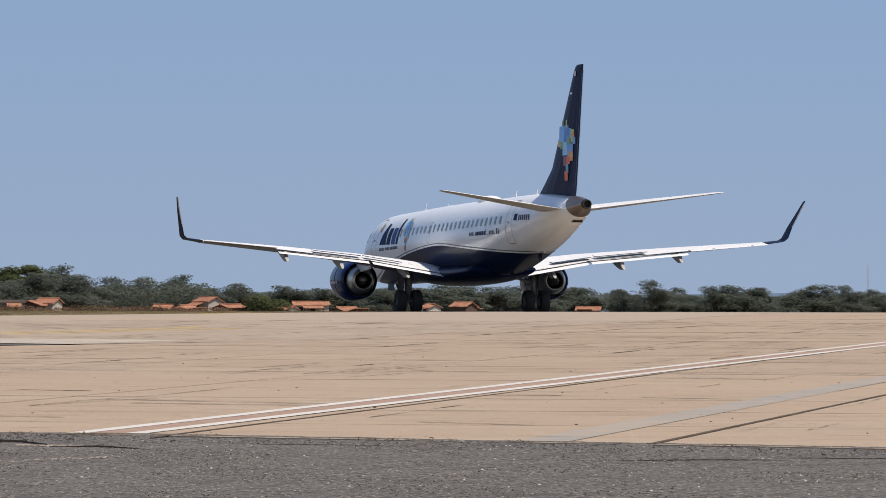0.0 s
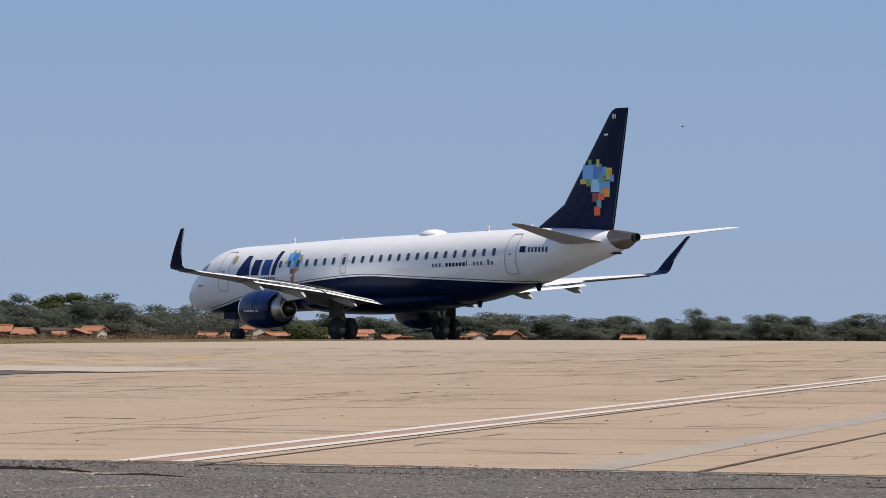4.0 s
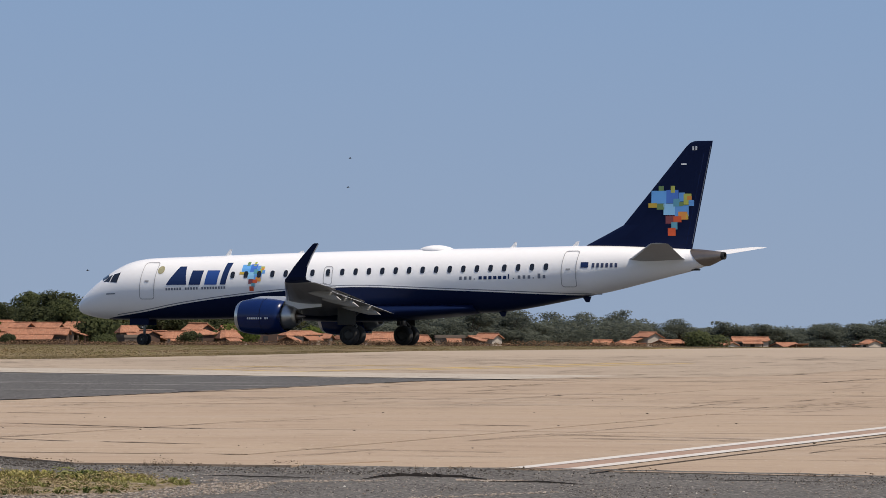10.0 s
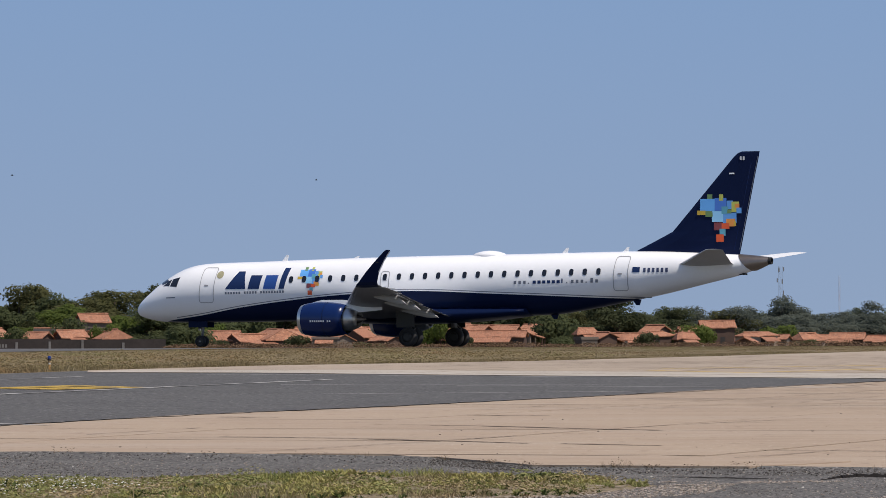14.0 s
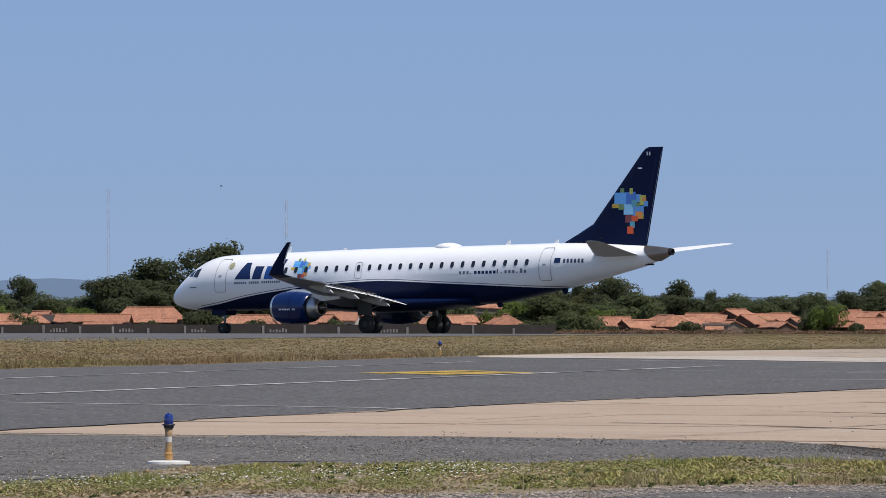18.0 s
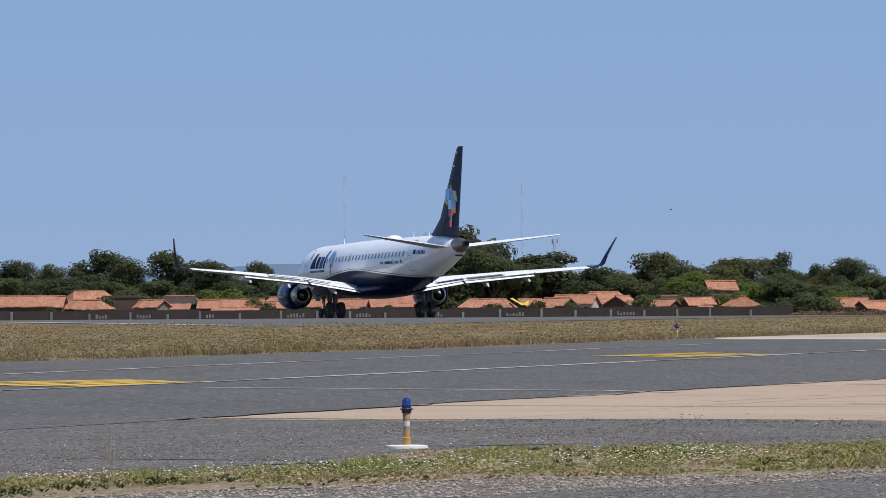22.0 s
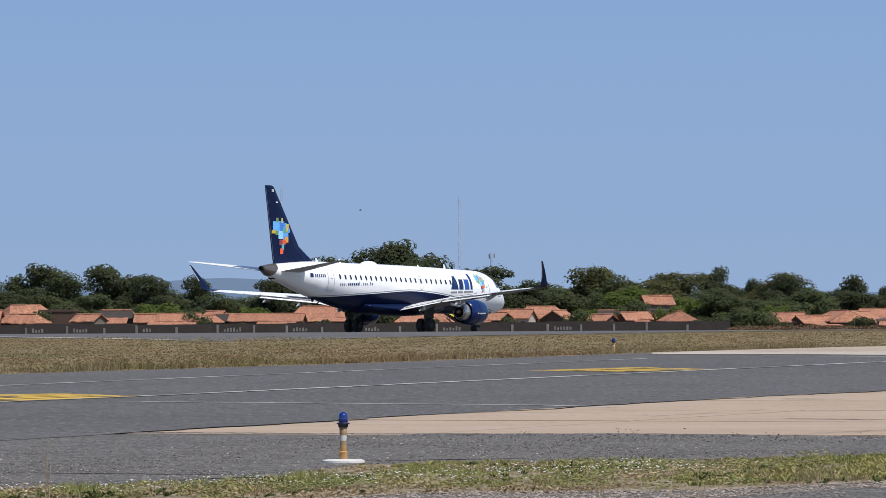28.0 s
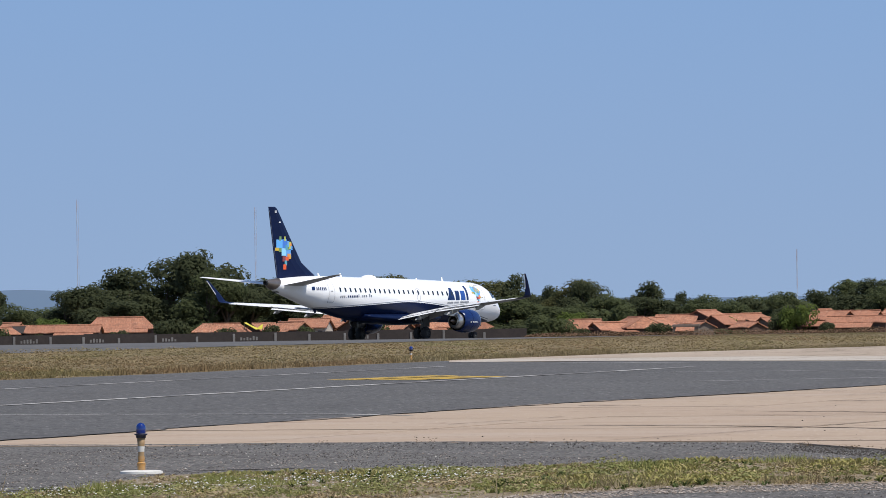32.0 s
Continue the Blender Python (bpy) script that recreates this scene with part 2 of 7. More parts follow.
M_tile = shade("terracotta_roof_tiles", (0.47, 0.215, 0.125), 0.9, vary=0.6, scale=0.35, fine=0.7, fine_scale=2.2, other=(0.27, 0.125, 0.08),
               spec=0.15, each=0.6, bump=0.6, bump_scale=4, layers=((0.75, (0.9, 1.2, 1.2), 0.50, 0.66, (0.16, 0.083, 0.058)), (0.6, (2.6, 3, 3), 0.54, 0.68, (0.56, 0.36, 0.25)), (0.7, (6.0, 0.8, 0.8), 0.5, 0.62, (0.19, 0.09, 0.06))))
# Brick darkened for dirt and for the eaves' shade, put into the colour.
M_brick = shade("red_brick_wall", (0.125, 0.078, 0.060), 0.95, vary=0.6, scale=0.3, fine=0.5, fine_scale=2, other=(0.075, 0.054, 0.046), spec=0.1, each=0.5)
M_plaster = shade("stained_plaster", (0.23, 0.19, 0.16), 0.95, vary=0.5, scale=0.3, fine=0.4, fine_scale=2, other=(0.11, 0.09, 0.076), spec=0.1, each=0.7)
M_opening = shade("dark_opening", (0.0237, 0.0205, 0.0189), 0.6, fine=0.3)
M_wall_dark = shade("dark_block_wall", (0.0671, 0.0552, 0.0512), 0.95, vary=0.6, scale=0.2, fine=0.5, fine_scale=1.5, other=(0.0354, 0.0315, 0.0299), spec=0.1)
M_tarp = shade("yellow_tarpaulin", (0.62, 0.55, 0.06), 0.6, vary=0.4, scale=0.8, other=(0.45, 0.38, 0.05), through=0.2)
M_post = shade("whitewashed_post", (0.24, 0.23, 0.22), 0.9, vary=0.6, scale=0.8, other=(0.11, 0.10, 0.095), each=0.6)
M_steel = shade("galvanised_steel", (0.42, 0.46, 0.53), 0.7, fine=0.3, fine_scale=2)
M_mast_red = shade("faded_red_mast_paint", (0.40, 0.36, 0.40), 0.7, fine=0.4)
# Hill colour carries the blue of the haze in front of it.
M_hill = shade("haze_blue_hills", (0.105, 0.15, 0.22), 1.0, vary=0.5, scale=0.004, other=(0.105, 0.15, 0.205), spec=0.0)
M_sky = bpy.data.materials.new("clear_sky_light")
M_sky.use_nodes = True
sn = M_sky.node_tree
sn.nodes.clear()
s_out, s_em, s_co, s_sep, s_rng, s_ramp = (sn.nodes.new(k) for k in ("ShaderNodeOutputMaterial", "ShaderNodeEmission", "ShaderNodeTexCoord", "ShaderNodeSeparateXYZ",
                                                                 "ShaderNodeMapRange", "ShaderNodeValToRGB"))
s_rng.inputs[1].default_value, s_rng.inputs[2].default_value = -40.0, 260.0
s_ramp.color_ramp.elements[0].color = (0.306, 0.424, 0.628, 1)
s_ramp.color_ramp.elements[1].color = (0.246, 0.395, 0.66, 1)
sn.links.new(s_co.outputs["Object"], s_sep.inputs[0])
sn.links.new(s_sep.outputs[2], s_rng.inputs[0])
sn.links.new(s_rng.outputs[0], s_ramp.inputs[0])
sn.links.new(s_ramp.outputs[0], s_em.inputs[0])
sn.links.new(s_em.outputs[0], s_out.inputs[0])
# the airliner
M_paint = shade("white_aircraft_paint", (0.87, 0.87, 0.875), 0.24, vary=0.1, scale=0.5, fine=0.08, fine_scale=6, other=(0.70, 0.69, 0.66), coat=0.2)
M_navy = shade("navy_aircraft_paint", (0.006, 0.012, 0.044), 0.4, vary=0.2, scale=0.7, other=(0.008, 0.017, 0.055), spec=0.06)
M_belly = shade("glossy_navy_paint", (0.005, 0.011, 0.040), 0.28, vary=0.2, scale=0.7, other=(0.007, 0.016, 0.05), spec=0.04)
M_debris = shade("broken_dark_asphalt", (0.10, 0.088, 0.078), 0.95, island=1.0, other=(0.03, 0.027, 0.024), spec=0.1)
M_blue = shade("blue_aircraft_paint", (0.004, 0.018, 0.09), 0.22, vary=0.2, scale=0.7, other=(0.006, 0.016, 0.07), spec=0.35)
# Greyer undersides and whiter tops put the wings' shade and sun into colour.
M_underside = shade("shaded_underside_paint", (0.19, 0.19, 0.195), 0.4, vary=0.3, scale=0.8, fine=0.2, fine_scale=8, other=(0.135, 0.13, 0.128))
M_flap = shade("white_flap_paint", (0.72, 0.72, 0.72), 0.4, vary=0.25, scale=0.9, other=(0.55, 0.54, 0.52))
M_fairing = shade("fairing_and_underside_grey", (0.36, 0.355, 0.345), 0.5, vary=0.3, scale=1.2, other=(0.27, 0.26, 0.245))
M_bare = shade("polished_bare_metal", (0.62, 0.62, 0.63), 0.28, 1.0, vary=0.2, scale=1.5)
M_cowl = shade("pale_cowl_metal", (0.55, 0.54, 0.52), 0.34, 0.85, vary=0.3, scale=2.0, other=(0.36, 0.33, 0.30))
M_hot = shade("heat_stained_metal", (0.30, 0.25, 0.21), 0.4, 0.9, vary=0.5, scale=1.2, other=(0.17, 0.13, 0.11))
M_dark = shade("black_exhaust", (0.012, 0.012, 0.012), 0.7, fine=0.3)
M_tyre = shade("black_rubber", (0.022, 0.021, 0.021), 0.85, fine=0.4, fine_scale=9)
M_rim = shade("grey_wheel_rim", (0.045, 0.043, 0.04), 0.5, 0.5, fine=0.2)
M_strut = shade("grey_gear_leg", (0.22, 0.22, 0.22), 0.4, 0.4, fine=0.3)
M_window = shade("dark_cabin_glass", (0.012, 0.014, 0.02), 0.12, coat=0.5)
M_seal = shade("grey_panel_seam", (0.33, 0.33, 0.34), 0.6, fine=0.2)
M_ink = shade("dark_blue_lettering", (0.015, 0.035, 0.11), 0.6, spec=0.08)
M_name_blue = shade("mid_blue_lettering", (0.028, 0.085, 0.30), 0.5, spec=0.1)
M_amber_grey = shade("grey_gold_paint", (0.40, 0.37, 0.22), 0.5, fine=0.4, fine_scale=9)
M_ink_soft = shade("soft_blue_lettering", (0.06, 0.075, 0.14), 0.6, spec=0.1)
M_ink_grey = shade("grey_lettering", (0.16, 0.18, 0.22), 0.6, spec=0.1)
TILE_COLOURS = {}
for key, rgb in (("sky", (0.13, 0.42, 0.84)), ("blue", (0.06, 0.19, 0.60)), ("mid", (0.11, 0.33, 0.70)), ("pale", (0.28, 0.60, 0.86)),
                 ("green", (0.16, 0.27, 0.10)), ("lime", (0.48, 0.50, 0.10)), ("gold", (0.60, 0.40, 0.05)), ("orange", (0.72, 0.28, 0.06)),
                 ("red", (0.70, 0.10, 0.03)), ("maroon", (0.22, 0.05, 0.06)), ("teal", (0.10, 0.35, 0.45))):
    TILE_COLOURS[key] = shade(key + "_emblem_paint", rgb, 0.35)
M_collar = shade("dark_blue_collar", (0.008, 0.010, 0.035), 0.5, fine=0.3)
M_lens_blue = shade("cobalt_blue_glass", (0.004, 0.020, 0.15), 0.12, coat=0.8)
M_amber = shade("amber_yellow_tape", (0.46, 0.21, 0.02), 0.6, vary=0.6, scale=14, fine=0.6, fine_scale=60, other=(0.30, 0.22, 0.14))
M_tan_tube = shade("sun_bleached_tube", (0.36, 0.25, 0.13), 0.7, vary=0.7, scale=12, fine=0.5, fine_scale=50, other=(0.26, 0.16, 0.075))


# ---- builders ----
def part(name, bm, material, parent, label="", kind="", smooth=False):
    """Link a bmesh as one mesh object under a thing, a part or nothing."""
    me = bpy.data.meshes.new(name)
    bm.to_mesh(me)
    bm.free()
    for m in (material if isinstance(material, (list, tuple)) else (material,)):
        me.materials.append(m)
    if smooth:
        me.polygons.foreach_set("use_smooth", [True] * len(me.polygons))
    ob = new(name, me)
    ob.parent = parent
    return tagged(ob, label, kind=kind)


def raw(name, verts, faces, material, parent=None, label="", kind="", smooth=False):
    """The same from vertex and face arrays, for large joined stuff."""
    me = bpy.data.meshes.new(name)
    me.from_pydata(verts, [], faces)
    me.materials.append(material)
    if smooth:
        me.polygons.foreach_set("use_smooth", [True] * len(me.polygons))
    me.update()
    ob = new(name, me)
    ob.parent = parent
    return tagged(ob, label, kind=kind)


def thing(name, label, category, at=None, group="", kind=""):
    ob = new(name)
    if at is not None:
        ob.matrix_basis = at
    return tagged(ob, label, category, group, kind)


def box(x0, y0, z0, x1, y1, z1, bevel=0.0, bm=None):
    bm = bm or bmesh.new()
    r = bmesh.ops.create_cube(bm, size=1.0, matrix=Matrix.Translation(((x0 + x1) / 2, (y0 + y1) / 2, (z0 + z1) / 2))
                              @ Matrix.Diagonal((abs(x1 - x0), abs(y1 - y0), abs(z1 - z0), 1)))
    if bevel:
        edges = list({e for v in r["verts"] for e in v.link_edges})
        bmesh.ops.bevel(bm, geom=edges, offset=bevel, segments=2, affect="EDGES")
    return bm


def tube(a, b, r0, r1=None, n=8, bm=None, caps=True):
    """A tapered round bar from a to b."""
    bm = bm or bmesh.new()
    r1 = r0 if r1 is None else r1
    a, b = Vector(a), Vector(b)
    d = b - a
    m = Matrix.Translation((a + b) / 2) @ d.to_track_quat("Z", "Y").to_matrix().to_4x4()
    bmesh.ops.create_cone(bm, cap_ends=caps, segments=n, radius1=r0, radius2=r1, depth=d.length, matrix=m)
    return bm


def loft(rings, bm=None, cap=True, closed=True):
    """Skin over rings of equal length."""
    bm = bm or bmesh.new()
    vs = [[bm.verts.new(p) for p in ring] for ring in rings]
    n = len(vs[0])
    for a, b in zip(vs, vs[1:]):
        for i in range(n if closed else n - 1):
            j = (i + 1) % n
            bm.faces.new((a[i], a[j], b[j], b[i]))
    if cap:
        bm.faces.new(list(reversed(vs[0])))
        bm.faces.new(vs[-1])
    bmesh.ops.recalc_face_normals(bm, faces=bm.faces)
    return bm


def lathe(profile, axis="X", n=24, centre=(0, 0, 0), bm=None):
    """Turn a profile of (along, radius) about an axis."""
    rings = []
    for a, r in profile:
        ring = []
        for i in range(n):
            t = 2 * math.pi * i / n
            c, s = r * math.cos(t), r * math.sin(t)
            p = {"X": (a, c, s), "Y": (c, a, s), "Z": (c, s, a)}[axis]
            ring.append((p[0] + centre[0], p[1] + centre[1], p[2] + centre[2]))
        rings.append(ring)
    return loft(rings, bm, cap=False)


# ---- ground ----
FALL, CREST = 0.00787, 214.0


def land(y):
    """Height of the ground: level by the apron, then falling gently towards the village."""
    u = (y - CREST) / 25.0
    return -0.02 - (FALL * (y - CREST) if u > 30 else FALL * 25.0 * math.log1p(math.exp(u)))


def sheet(name, outline, lift, material, parent=None, label="", kind="structure", step=12.0, thick=0.0):
    """A surface laid on the ground, from an outline of (x, y)."""
    bm = bmesh.new()
    bm.faces.new([bm.verts.new((x, y, 0)) for x, y in outline])
    ys = [y for _, y in outline]
    lo, hi = max(min(ys), 70.0), max(ys)
    y = lo + step
    while y < hi:
        bmesh.ops.bisect_plane(bm, geom=bm.verts[:] + bm.edges[:] + bm.faces[:], plane_co=(0, y, 0), plane_no=(0, 1, 0))
        y += step
    for v in bm.verts:
        v.co.z = land(v.co.y) + lift
    bmesh.ops.recalc_face_normals(bm, faces=bm.faces)
    if bm.faces[:] and sum(f.normal.z for f in bm.faces) < 0:
        bmesh.ops.reverse_faces(bm, faces=bm.faces)
    if thick:
        r = bmesh.ops.extrude_face_region(bm, geom=bm.faces[:])
        for v in r["geom"]:
            if isinstance(v, bmesh.types.BMVert):
                v.co.z += thick
    return part(name, bm, material, parent, label, kind)


def inside(x, y, poly):
    hit = False
    for (x0, y0), (x1, y1) in zip(poly, poly[1:] + poly[:1]):
        if (y0 > y) != (y1 > y) and x < (x1 - x0) * (y - y0) / (y1 - y0) + x0:
            hit = not hit
    return hit


def make_ground():
    rows = [-400, -100, 0] + list(range(20, 200, 20)) + list(range(200, 500, 15)) + [520, 600, 700, 800, 900, 1000, 1200, 1500, 2000, 3000, 4600]
    verts, faces = [], []
    cols = 15
    for y in rows:
        w = 400 + 0.35 * max(y, 0)
        for i in range(cols):
            verts.append((w * (2 * i / (cols - 1) - 1), y, land(y)))
    for r in range(len(rows) - 1):
        for i in range(cols - 1):
            a = r * cols + i
            faces.append((a, a + 1, a + cols + 1, a + cols))
    raw("ground", verts, faces, M_soil, label="dry grassy soil around the airfield", kind="structure")


# apron slab axes: along the painted double line, and across it
ALONG = Vector((0.297, 0.955))
ACROSS = Vector((0.955, -0.297))
APRON = [(-11.0, 60.9), (-8.4, 59.9), (-5.2, 59.6), (-1.6, 57.3), (-0.6, 54.3), (3.4, 52.8), (9.9, 48.3), (45.0, 28.0), (120.0, 60.0), (120.0, 236.0), (60.0, 240.0),
         (34.0, 247.0), (13.7, 198.6), (9.2, 190.7), (3.6, 171.5), (-1.6, 157.0), (-8.2, 146.6), (-11.9, 136.3), (-11.6, 132.6), (-7.6, 130.3), (-2.4, 124.5), (7.4, 115.4), (5.4, 112.7),
         (-1.8, 90.4), (-5.7, 80.1), (-9.4, 66.9)]
TAXIWAY = [(-11.0, 60.9), (-9.4, 66.9), (-5.7, 80.1), (-1.8, 90.4), (5.4, 112.7), (7.4, 115.4), (-2.4, 124.5), (-7.6, 130.3), (-11.6, 132.6), (-11.9, 136.3),
           (-16.4, 119.0), (-22.4, 102.3), (-58.0, 5.0), (-27.0, 5.0)]
RUNWAY = [(-120.0, 300.0), (-48.0, 219.0), (-33.5, 187.5), (-29.5, 177.5), (-27.0, 182.0), (-24.8, 196.0), (-20.3, 210.0), (-11.0, 258.0), (10.0, 272.0), (33.0, 248.0),
          (60.0, 241.0), (130.0, 237.0), (130.0, 330.0), (60.0, 560.0), (-30.0, 560.0), (-140.0, 330.0)]
VERGE = [(-12.6, 36.0), (-9.2, 43.0), (-8.2, 44.1), (-7.4, 44.7), (-7.1, 46.8), (-6.9, 49.6), (-6.4, 50.4), (-5.2, 49.6), (-4.4, 50.4), (-2.6, 51.9), (-0.6, 51.5), (0.0, 50.5),
         (0.5, 48.3), (-0.2, 45.7), (-1.2, 45.3), (-2.3, 44.9), (-3.4, 43.3), (-4.6, 42.9), (-5.5, 42.8), (-6.2, 41.3), (-7.2, 40.6), (-9.5, 36.0)]


def make_apron():
    """Concrete slabs on a dark bed, so that the joints stand as grooves."""
    sheet("apron_bed", APRON, 0.006, M_joint, label="dark joint filler between the concrete slabs")
    a, b, gap = 4.58, 5.6, 0.03
    rng = random.Random(3)
    near = thing("apron", "sandy tan concrete slab apron with dark weathered joints", "apron", kind="structure")
    far_v, far_f = [], []
    made = 0
    origin = Vector((8.18, 49.66))
    for j in range(-4, 40):
        for i in range(-14, 26):
            c = origin + ACROSS * (a * i) + ALONG * (b * j)
            if not -40 < c.x < 125 or not 20 < c.y < 255:
                continue
            q = [c + ACROSS * gap + ALONG * gap, c + ACROSS * (a - gap) + ALONG * gap, c + ACROSS * (a - gap) + ALONG * (b - gap),
                 c + ACROSS * gap + ALONG * (b - gap)]
            poly = clip_convex([(p.x, p.y) for p in q], APRON)
            if not poly:
                continue
            lift = 0.018 + rng.uniform(-0.003, 0.003)
            close = c.y < 135 and -16 < c.x < 34 and made < 300
            for piece in poly:
                if len(piece) < 3:
                    continue
                cx = sum(p[0] for p in piece) / len(piece)
                cy = sum(p[1] for p in piece) / len(piece)
                n = len(piece)
                vs = [(x - cx, y - cy, land(y) - land(cy)) for x, y in piece] + [(x - cx, y - cy, land(y) - land(cy) - 0.02) for x, y in piece]
                fs = [tuple(range(n))] + [(k, k + n, (k + 1) % n + n, (k + 1) % n) for k in range(n)]
                if close:
                    s = raw("slab", vs, fs, M_slab, near)
                    s.location = (cx, cy, land(cy) + lift)
                    made += 1
                else:
                    o = len(far_v)
                    far_v += [(x + cx, y + cy, z + land(cy) + lift) for x, y, z in vs]
                    far_f += [tuple(k + o for k in f) for f in fs]
    raw("slab_field", far_v, far_f, M_slab, near, kind="stuff")
    # the odd slab at the notch of the asphalt's edge
    notch = [(-1.6, 57.3), (-0.6, 54.3), (1.4, 53.55), (2.4, 55.2), (0.6, 57.6)]
    n = len(notch)
    raw("slab", [(x, y, 0.009) for x, y in notch] + [(x, y, -0.02) for x, y in notch], [tuple(range(n))] + [(k, k + n, (k + 1) % n + n, (k + 1) % n) for k in range(n)], M_slab, near)


def clip_convex(quad, poly):
    """The parts of a small convex quad inside poly: whole, none, or cut by the outline's edges that cross it."""
    flags = [inside(x, y, poly) for x, y in quad]
    if all(flags):
        return [quad]
    if not any(flags):
        return []
    out = quad
    area = sum(x0 * y1 - x1 * y0 for (x0, y0), (x1, y1) in zip(poly, poly[1:] + poly[:1]))
    sgn = 1 if area > 0 else -1
    lo = (min(p[0] for p in quad), min(p[1] for p in quad))
    hi = (max(p[0] for p in quad), max(p[1] for p in quad))
    for (x0, y0), (x1, y1) in zip(poly, poly[1:] + poly[:1]):
        if max(x0, x1) < lo[0] or min(x0, x1) > hi[0] or max(y0, y1) < lo[1] or min(y0, y1) > hi[1]:
            continue
        side = [sgn * ((x1 - x0) * (y - y0) - (y1 - y0) * (x - x0)) for x, y in out]
        if all(s < 0 for s in side):
            continue
        res = []
        for k in range(len(out)):
            p, q, sp, sq = out[k], out[(k + 1) % len(out)], side[k], side[(k + 1) % len(out)]
            if sp >= 0:
                res.append(p)
            if sp * sq < 0:
                t = sp / (sp - sq)
                res.append((p[0] + (q[0] - p[0]) * t, p[1] + (q[1] - p[1]) * t))
        if len(res) >= 3:
            out = res
    return [out]


def stripe(name, a, b, width, lift, material, label, width2=None, category="marking", kind="structure"):
    """A painted band between two ground points."""
    a, b = Vector(a), Vector(b)
    d = (b - a).normalized()
    n = Vector((-d.y, d.x))
    w2 = width if width2 is None else width2
    pts = [a + n * width / 2, b + n * w2 / 2, b - n * w2 / 2, a - n * width / 2]
    return sheet(name, [(p.x, p.y) for p in pts], lift, material, label=label, kind=kind)


SEAMS = (((4.01, 51.69), (19.46, 101.35), 0.06), ((8.18, 49.66), (19.47, 85.95), 0.075))
# worn joints and long cracks of the slabs: their course and width
WORN_JOINTS = ((((-3.82, 58.98), (-2.82, 61.39), (-1.74, 64.27), (-0.78, 67.14), (0.14, 70.1), (0.8, 71.95), (2.81, 76.36)), 0.035), (((-4.32, 66.55), (-3.12, 65.88), (-1.74, 64.27), (-0.76, 62.99)), 0.13),
               (((-0.39, 62.74), (0.68, 61.77)), 0.12), (((-2.84, 73.34), (-1.39, 72.02), (0.14, 69.94), (0.77, 69.34)), 0.15), (((-5.08, 78.31), (-4.26, 77.95)), 0.14), (((-1.8, 79.29), (-0.61, 78.54)), 0.14),
               (((3.58, 63.68), (5.29, 67.39)), 0.03), (((0.95, 55.76), (1.47, 57.2), (2.2, 58.93)), 0.022), (((1.66, 59.88), (2.68, 59.38), (3.67, 58.65)), 0.08), (((4.82, 64.86), (5.78, 64.28), (6.72, 63.7)), 0.12),
               (((3.61, 63.55), (4.32, 66.01), (5.37, 68.65), (6.72, 73.24)), 0.025), (((3.94, 71.95), (4.8, 71.24)), 0.12), (((8.92, 80.14), (10.72, 85.03)), 0.03), (((9.28, 84.05), (10.01, 84.59), (10.86, 86.11)), 0.06),
               (((4.64, 66.83), (5.42, 66.01), (6.77, 64.69), (7.21, 64.17)), 0.11), (((7.05, 56.76), (8.0, 55.55)), 0.08), (((10.99, 67.51), (12.05, 66.69)), 0.12), (((9.31, 68.93), (10.22, 68.68)), 0.12),
               (((13.03, 80.05), (14.66, 78.96)), 0.15), (((10.57, 85.12), (11.53, 84.76)), 0.15))


def worn_joint(path, w, seed):
    """A joint whose lips have broken away unevenly: a ribbon of changing width with thin stretches."""
    rng = random.Random(seed)
    vs = []
    for (x0, y0), (x1, y1) in zip(path, path[1:]):
        d = Vector((x1 - x0, y1 - y0))
        q = Vector((-d.y, d.x)).normalized()
        n = max(4, int(d.length / 0.11))
        for k in range(n + 1):
            t = k / n
            h = w * 0.5 * (0.55 + 0.75 * noise.noise(Vector((x0 + d.x * t, y0 + d.y * t, seed))) + rng.uniform(0, 0.5))
            h, o = max(h, 0.006), rng.uniform(-0.2, 0.2) * w
            x, y = x0 + d.x * t + q.x * o, y0 + d.y * t + q.y * o
            vs += [(x - q.x * h, y - q.y * h, land(y) + 0.0242), (x + q.x * h, y + q.y * h, land(y) + 0.0242)]
    fs = [(2 * k, 2 * k + 2, 2 * k + 3, 2 * k + 1) for k in range(len(vs) // 2 - 1)]
    raw("worn_joint", vs, fs, M_seam, label="dark worn joint between concrete slabs", kind="structure")


